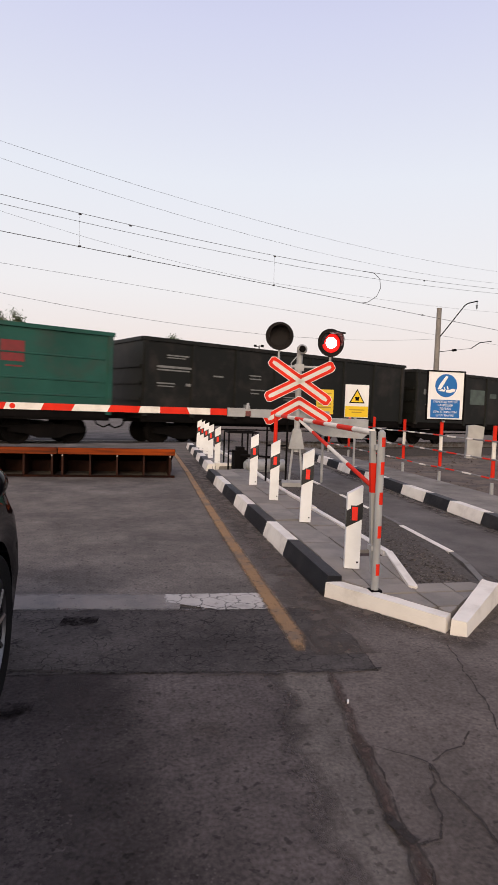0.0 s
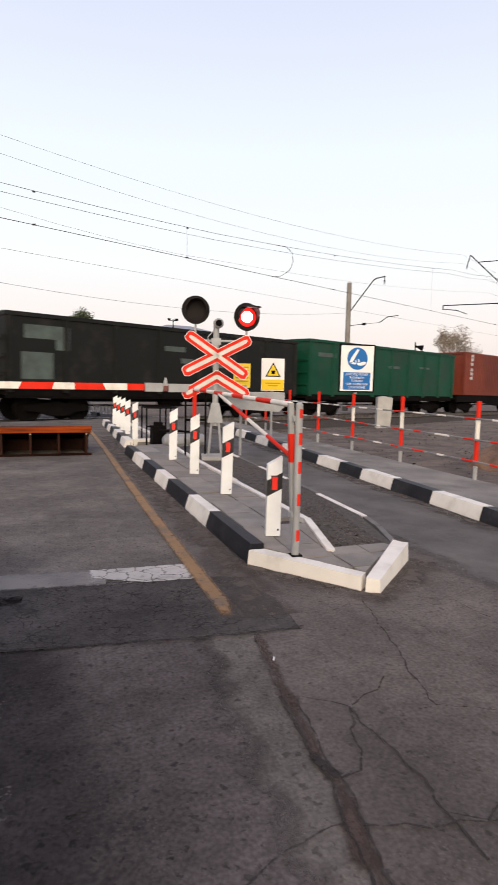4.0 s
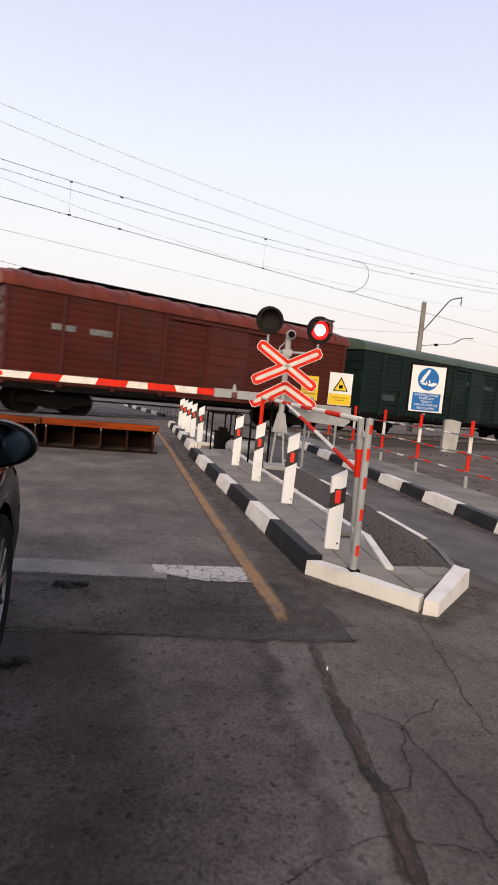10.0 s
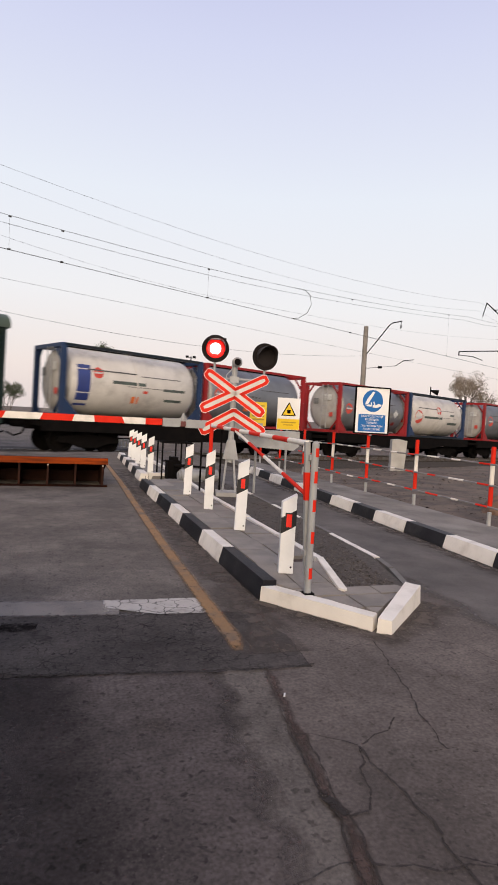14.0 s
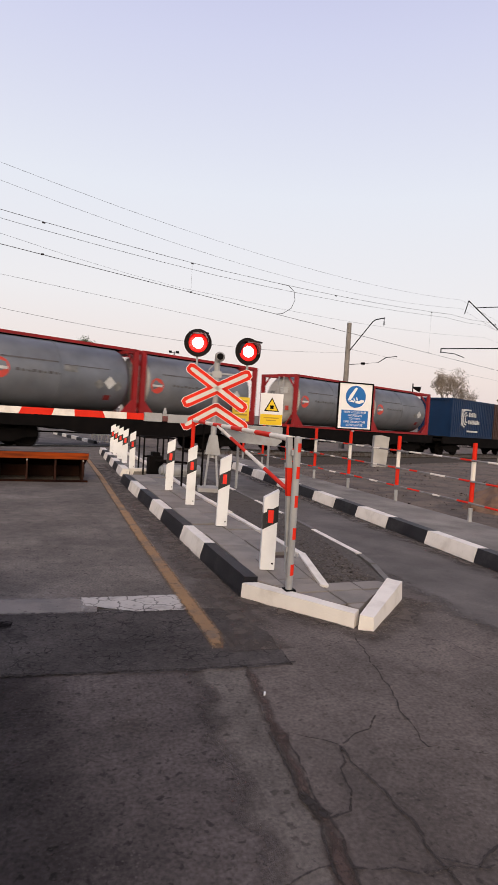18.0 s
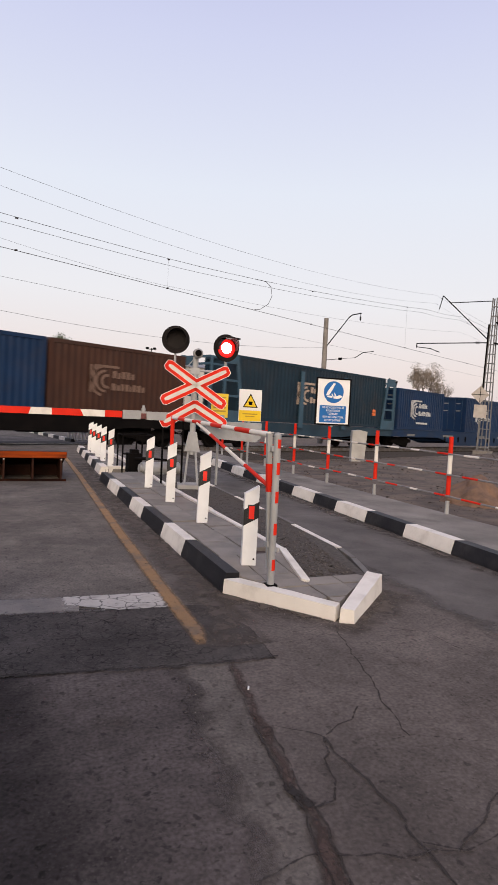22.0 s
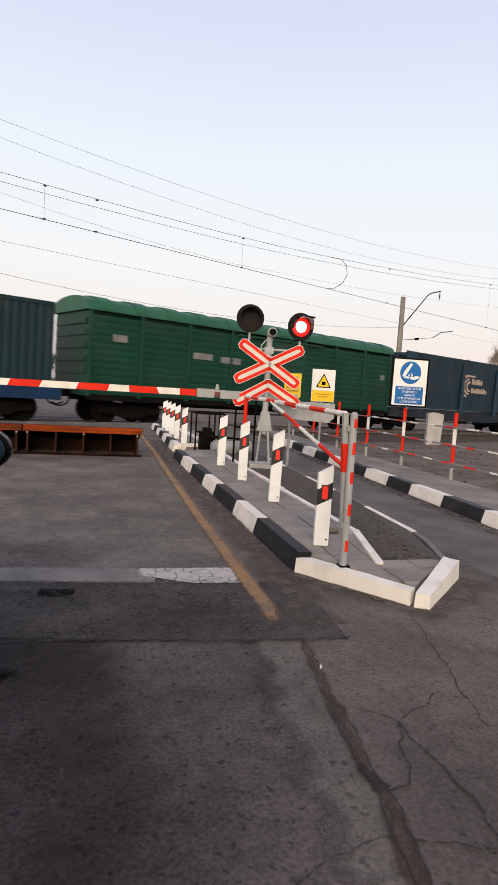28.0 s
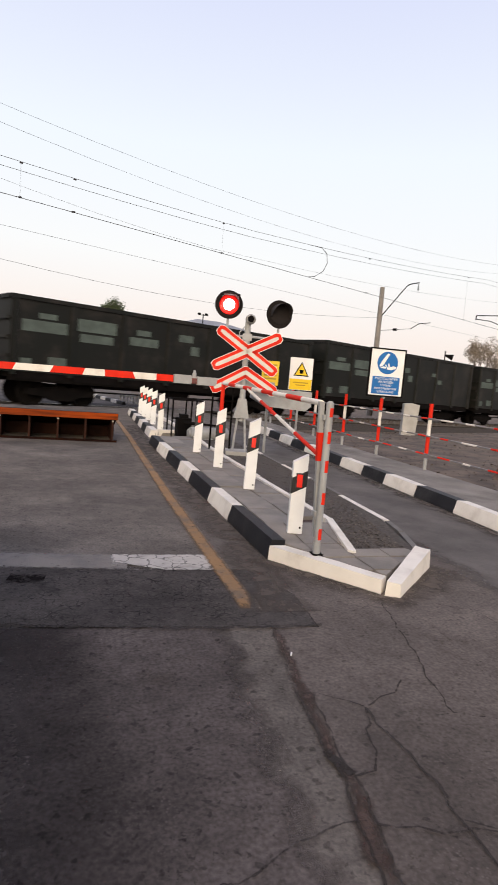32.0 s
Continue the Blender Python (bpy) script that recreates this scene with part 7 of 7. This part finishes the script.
bx(bm, -0.43, 0.43, -0.015, 0.015, -0.43, 0.43, pose(-0.6, 0.26, 4.0, 0, 0, -67) @ pose(0, 0, 0, 0, 45, 0))
diamond = part("diamond_plate", bm, MASTPLATE, mast, "grey-white diamond plate with dark cross lines")
for turn in (45, 135):
    bm = B()
    bx(bm, -0.56, 0.56, -0.022, -0.016, -0.018, 0.018, pose(-0.6, 0.26, 4.0, 0, 0, -67) @ pose(0, 0, 0, 0, turn + 45, 0))
    part("cross_line", bm, IRON, diamond)
bm = B()
bx(bm, -0.42, 0.42, -0.015, 0.015, -0.45, 0.45, pose(-0.57, 0.18, 2.85, 0, 0, -67))
part("number_plate", bm, MASTPLATE, mast)
mast.matrix_basis = mast.matrix_basis @ Matrix.Rotation(radians(1.0), 4, Vector((0.92, 0.39, 0)))


# ---- beyond the track ----
def tree(label, x, y, z, height, crown_r, leaf, clumps, seed=1, levels=5, bole=0.3):
    """A forked tree: limbs that part again and again, with small leaves gathered about the twig ends."""
    rng = random.Random(seed)
    t = thing("tree", label, "tree", pose(x, y, z))
    bm, ends = B(), []

    def grow(p, d, length, r, level):
        q = p + d * length
        rod(bm, p, q, r, 6 if level < 2 else 4, r * 0.72)
        if level >= 2:
            ends.append((p, q))
        if level == levels:
            return
        for k in range(rng.choice((2, 3, 3))):
            turn = Vector((rng.uniform(-1, 1), rng.uniform(-1, 1), rng.uniform(-0.35, 0.55)))
            e = (d * 0.95 + turn * (0.8 * crown_r / (0.3 * height))).normalized()
            e.z = max(e.z, -0.1)
            grow(p.lerp(q, rng.uniform(0.7, 1.0)), e, length * rng.uniform(0.62, 0.84), r * 0.6, level + 1)

    first = height * bole
    rod(bm, (0, 0, 0), (0, 0, first), height * 0.02, 8, height * 0.016)
    for k in range(4):
        a = k * 1.7 + rng.uniform(-0.4, 0.4)
        lean = rng.uniform(0.25, 0.7) * crown_r / (0.3 * height)
        grow(Vector((0, 0, first * rng.uniform(0.85, 1.0))), Vector((math.cos(a) * lean, math.sin(a) * lean, 1)).normalized(), height * 0.24, height * 0.011, 0)
    reach = max(q.z for p, q in ends)
    wide = max(math.hypot(q.x, q.y) for p, q in ends)
    fit = Vector((min(1.0, 1.15 * crown_r / wide), min(1.0, 1.15 * crown_r / wide), height / reach))
    for v in bm.verts:
        v.co = v.co * fit
    part("trunk", bm, BARK, t)
    bm = B()
    spots = rng.sample(ends, max(1, int(len(ends) * 0.6)))
    for k in range(clumps):
        p, q = rng.choice(spots)
        c = p.lerp(q, rng.uniform(0.4, 1.15)) * fit + Vector((rng.gauss(0, 1), rng.gauss(0, 1), rng.gauss(0, 1))) * height * 0.02
        r = height * rng.uniform(0.004, 0.0085)
        turn = Euler((rng.uniform(0, 6), rng.uniform(0, 6), rng.uniform(0, 6))).to_matrix()
        bm.faces.new([bm.verts.new(c + turn @ Vector(v) * r) for v in ((-1, -0.6, 0), (1, -0.5, 0.2), (0.8, 0.7, -0.1), (-0.7, 0.8, 0.2))])
    part("crown", bm, leaf, t)
    return t


tree("half-bare spring tree beyond the railway", 72.7, 93, -0.5, 12.5, 3.9, LEAFB, 4200, seed=21)
tree("low half-bare tree beyond the railway", 77.6, 94, -0.5, 9.6, 2.8, LEAFB, 2200, seed=5)
tree("tall dark green tree behind the track", 4.3, 61, -0.5, 8.2, 2.1, LEAF, 16000, seed=6, bole=0.06)
tree("dark green tree behind the track", -4.0, 60, -0.5, 4.2, 1.6, LEAF, 6000, seed=7, bole=0.16)
tree("dark tree beyond the railway", -11.9, 62, -0.5, 10.0, 2.6, LEAF, 9000, seed=8, bole=0.2)
tree("dark tree beyond the railway", -19.0, 66, -0.5, 10.5, 3.2, LEAF, 9000, seed=9, bole=0.2)
tree("small dark tree behind the shed", 5.3, 84, -0.5, 10.3, 1.2, LEAF, 4000, seed=10, bole=0.4)
tree("tree at the end of the yard", 96, 92, -0.5, 9.0, 3.6, LEAFB, 5000, seed=11)
horn = thing("yard_loudspeaker", "dark horn loudspeaker on a thin post beyond the railway", "loudspeaker", pose(40.3, 57.8, -1.0))
bm = B()
rod(bm, (0, 0, 0), (0, 0, 6.9), 0.07, 8)
part("post", bm, IRON, horn)
bm = B()
rod(bm, (0.05, 0, 6.45), (0.75, -0.4, 6.25), 0.09, 12, 0.34)
part("horn", bm, IRON, horn)
flood = thing("flood_lamp_pole", "thin pole with two small flood lamps behind the train", "lamp pole", pose(15.0, 69.0, -1.0))
bm = B()
rod(bm, (0, 0, 0), (0, 0, 9.1), 0.06, 8)
rod(bm, (-0.6, 0, 8.95), (0.6, 0, 8.95), 0.04, 6)
part("post", bm, IRON, flood)
for x in (-0.5, 0.35):
    bm = B()
    bx(bm, x - 0.14, x + 0.18, -0.14, 0.08, 8.98, 9.17)
    part("lamp_head", bm, IRON, flood, bevel=0.04)
ROOFG = surf("grey_sheet_roof", (0.3, 0.3, 0.31), (0.22, 0.22, 0.23), 0.6, scale=0.5)
shed = thing("building", "long pale shed with grey hipped sheet roof", "building", pose(15.0, 84, -0.6, 0, 0, 12))
bm = B()
bx(bm, 0, 14, 0, 12, 0, 8.1)
part("wall", bm, surf("pale_plaster", (0.5, 0.47, 0.44), (0.42, 0.4, 0.37), 0.9, scale=0.4), shed)
bm = B()
eave = [bm.verts.new(p) for p in ((-0.5, -0.5, 8.1), (14.5, -0.5, 8.1), (14.5, 12.5, 8.1), (-0.5, 12.5, 8.1))]
ridge = [bm.verts.new(p) for p in ((5.2, 6, 10.0), (9.0, 6, 10.0))]
for f in ((eave[0], eave[1], ridge[1], ridge[0]), (eave[1], eave[2], ridge[1]), (eave[2], eave[3], ridge[0], ridge[1]), (eave[3], eave[0], ridge[0]), tuple(reversed(eave))):
    bm.faces.new(f)
part("roof", bm, ROOFG, shed)


# ---- black car waiting at the line ----
car = thing("car", "black car waiting at the stop line, its wing mirror folded out", "car", pose(-1.195, 2.75, 0))


def car_section(y):
    """Half-width, top and bottom of the body at y, with round wheel arches."""
    w = 0.885 - 0.09 * ramp01(y, 0.75, 1.25) - 0.3 * ramp01(y, 1.2, 1.5) - 0.12 * ramp01(-y, 3.4, 4.1)
    top = 1.03 - 0.1 * ramp01(y, -0.1, 1.0) - 0.3 * ramp01(y, 0.95, 1.5)
    low = 0.26
    for c in (0.42, -2.2):
        d = abs(y - c)
        if d < 0.39:
            low = max(low, 0.33 + math.sqrt(0.39 ** 2 - d * d))
    return w, top, min(low, top - 0.12)


bm = B()
rings = []
for k in range(94):
    y = -4.1 + 5.6 * k / 93
    w, top, low = car_section(y)
    half = [(w * 0.6, low), (w * 0.97, low), (w, low + (top - low) * 0.35), (w * 0.985, low + (top - low) * 0.62), (w * 0.93, top - 0.07), (w * 0.8, top - 0.015), (w * 0.4, top + 0.015)]
    rings.append([bm.verts.new((x, y, z)) for x, z in half] + [bm.verts.new((-x, y, z)) for x, z in reversed(half)])
for a, b in zip(rings, rings[1:]):
    n = len(a)
    for k in range(n):
        bm.faces.new((a[k], b[k], b[(k + 1) % n], a[(k + 1) % n]))
bm.faces.new(rings[0])
bm.faces.new(list(reversed(rings[-1])))
for f in bm.faces:
    f.smooth = True
body = part("body", bm, CARPAINT, car)
bm = B()
low = [bm.verts.new((x, y, 1.0)) for x, y in ((-0.81, -3.75), (0.81, -3.75), (0.81, -0.1), (-0.81, -0.1))]
top = [bm.verts.new((x, y, 1.47)) for x, y in ((-0.61, -3.1), (0.61, -3.1), (0.61, -0.95), (-0.61, -0.95))]
bm.faces.new(low[::-1])
bm.faces.new(top)
for k in range(4):
    bm.faces.new((low[k], low[(k + 1) % 4], top[(k + 1) % 4], top[k]))
part("window_glass", bm, GLASS_DARK, car, bevel=0.02)
bm = B()
bx(bm, -0.635, 0.635, -3.14, -0.91, 1.455, 1.5)
part("roof", bm, CARPAINT, car, bevel=0.02)
for sx in (-1, 1):
    for a, b in (((0.81, -0.1, 1.0), (0.615, -0.94, 1.475)), ((0.815, -1.95, 1.0), (0.62, -1.95, 1.475)), ((0.81, -3.73, 1.0), (0.615, -3.11, 1.475))):
        bm = B()
        rod(bm, (sx * a[0], a[1], a[2]), (sx * b[0], b[1], b[2]), 0.035, 8)
        part("pillar", bm, CARPAINT, car)
for x, wy_ in ((-0.76, 0.42), (0.76, 0.42), (-0.76, -2.2), (0.76, -2.2)):
    bm = B()
    lathe(bm, [(0.225, 0.1), (0.31, 0.11), (0.328, 0.095), (0.335, 0.07), (0.335, -0.07), (0.328, -0.095), (0.31, -0.11), (0.225, -0.1)], 40, pose(x, wy_, 0.335, 0, 90, 0))
    wheel = part("wheel", bm, TYRE, car)
    bm = B()
    sgn = 1 if x > 0 else -1
    lathe(bm, [(0.215, 0.085), (0.228, 0.1), (0.228, -0.05), (0.215, -0.05)], 28, pose(x, wy_, 0.335, 0, 90, 0))
    for k in range(10):
        a = k * math.tau / 10
        rod(bm, (x + sgn * 0.085, wy_, 0.335), (x + sgn * 0.085, wy_ + math.cos(a) * 0.22, 0.335 + math.sin(a) * 0.22), 0.013, 6)
    part("rim", bm, ALLOY, wheel)
bm = B()
lathe(bm, [(0, 0.11), (0.03, 0.108), (0.06, 0.095), (0.085, 0.065), (0.097, 0.02), (0.1, -0.03), (0.097, -0.042), (0.09, -0.046), (0.088, -0.036), (0, -0.036)], 28, pose(0, 0, 0, -90, 0, 0))
for v in bm.verts:
    v.co.x *= 1.22 if v.co.x > 0 else 1.1
    v.co.z *= 0.68
mirror = part("wing_mirror", bm, CARPAINT, car, at=pose(0.97, -0.56, 1.115))
bm = B()
lathe(bm, [(0, -0.038), (0.086, -0.038), (0.086, -0.043), (0, -0.043)], 28, pose(0, 0, 0, -90, 0, 0))
for v in bm.verts:
    v.co.x *= 1.22 if v.co.x > 0 else 1.1
    v.co.z *= 0.68
part("mirror_glass", bm, surf("mirror_glass", (0.07, 0.11, 0.17), rough=0.05, metal=1.0, bump=0), mirror)
bm = B()
bx(bm, 0.76, 0.9, -0.6, -0.5, 0.99, 1.05)
part("mirror_foot", bm, CARPAINT, car)
RUN = ((0, 0.0), (1, 7.72), (2, 15.5), (3, 23.31), (4, 31.28), (7, 55.51), (9, 71.8), (11, 87.7), (13, 103.85), (15, 120.2), (17, 136.48), (19, 152.87), (20, 161.21), (22, 178.25), (24, 195.31), (27, 221.07), (29, 238.47), (30, 247.05), (32, 264.57))


BLINK = "0R .5L 1R 1.5R 2L 2.5R 3R 3.5L 4R 4.5R 5L 5.5R 6R 6.5L 7R 7.5R 8L 8.5R 9R 9.3L 9.6L 10R 10.5R 11L 11.5R 12R 12.5L 13R 13.5R 14L 14.5R 15L 15.5R 16R 16.5B 17L 17.5R 18B 18.5L 19R 19.5B 20L 20.5R 21B 21.5L 22R 22.5B 23L 23.5R 24B 24.5L 25R 25.5L 26L 26.5R 26.8R 27L 27.5L 28R 28.5L 29L 29.5R 30L 30.3L 30.6R 31R 31.3B 31.6L 32L"


def motions():
    for ob, s in RIDES:
        walk(ob, [(t, track_pose(s - run)) for t, run in RUN])
    for side, flap, turn in FLAPS:
        rows, last = [], None
        steps = [(float(w[:-1]), w[-1] in (side, "B")) for w in BLINK.split()]
        for k, (t, lit) in enumerate(steps):
            if last is not None and lit != last:
                m = (t + steps[k - 1][0]) / 2
                rows.append((m - 0.05, turn @ pose(0, 0, 0, -88 if last else 0)))
                rows.append((m + 0.05, turn @ pose(0, 0, 0, -88 if lit else 0)))
            elif last is None:
                rows.append((0.0, turn @ pose(0, 0, 0, -88 if lit else 0)))
            last = lit
        rows.append((32.0, turn @ pose(0, 0, 0, -88 if last else 0)))
        walk(flap, rows)


motions()
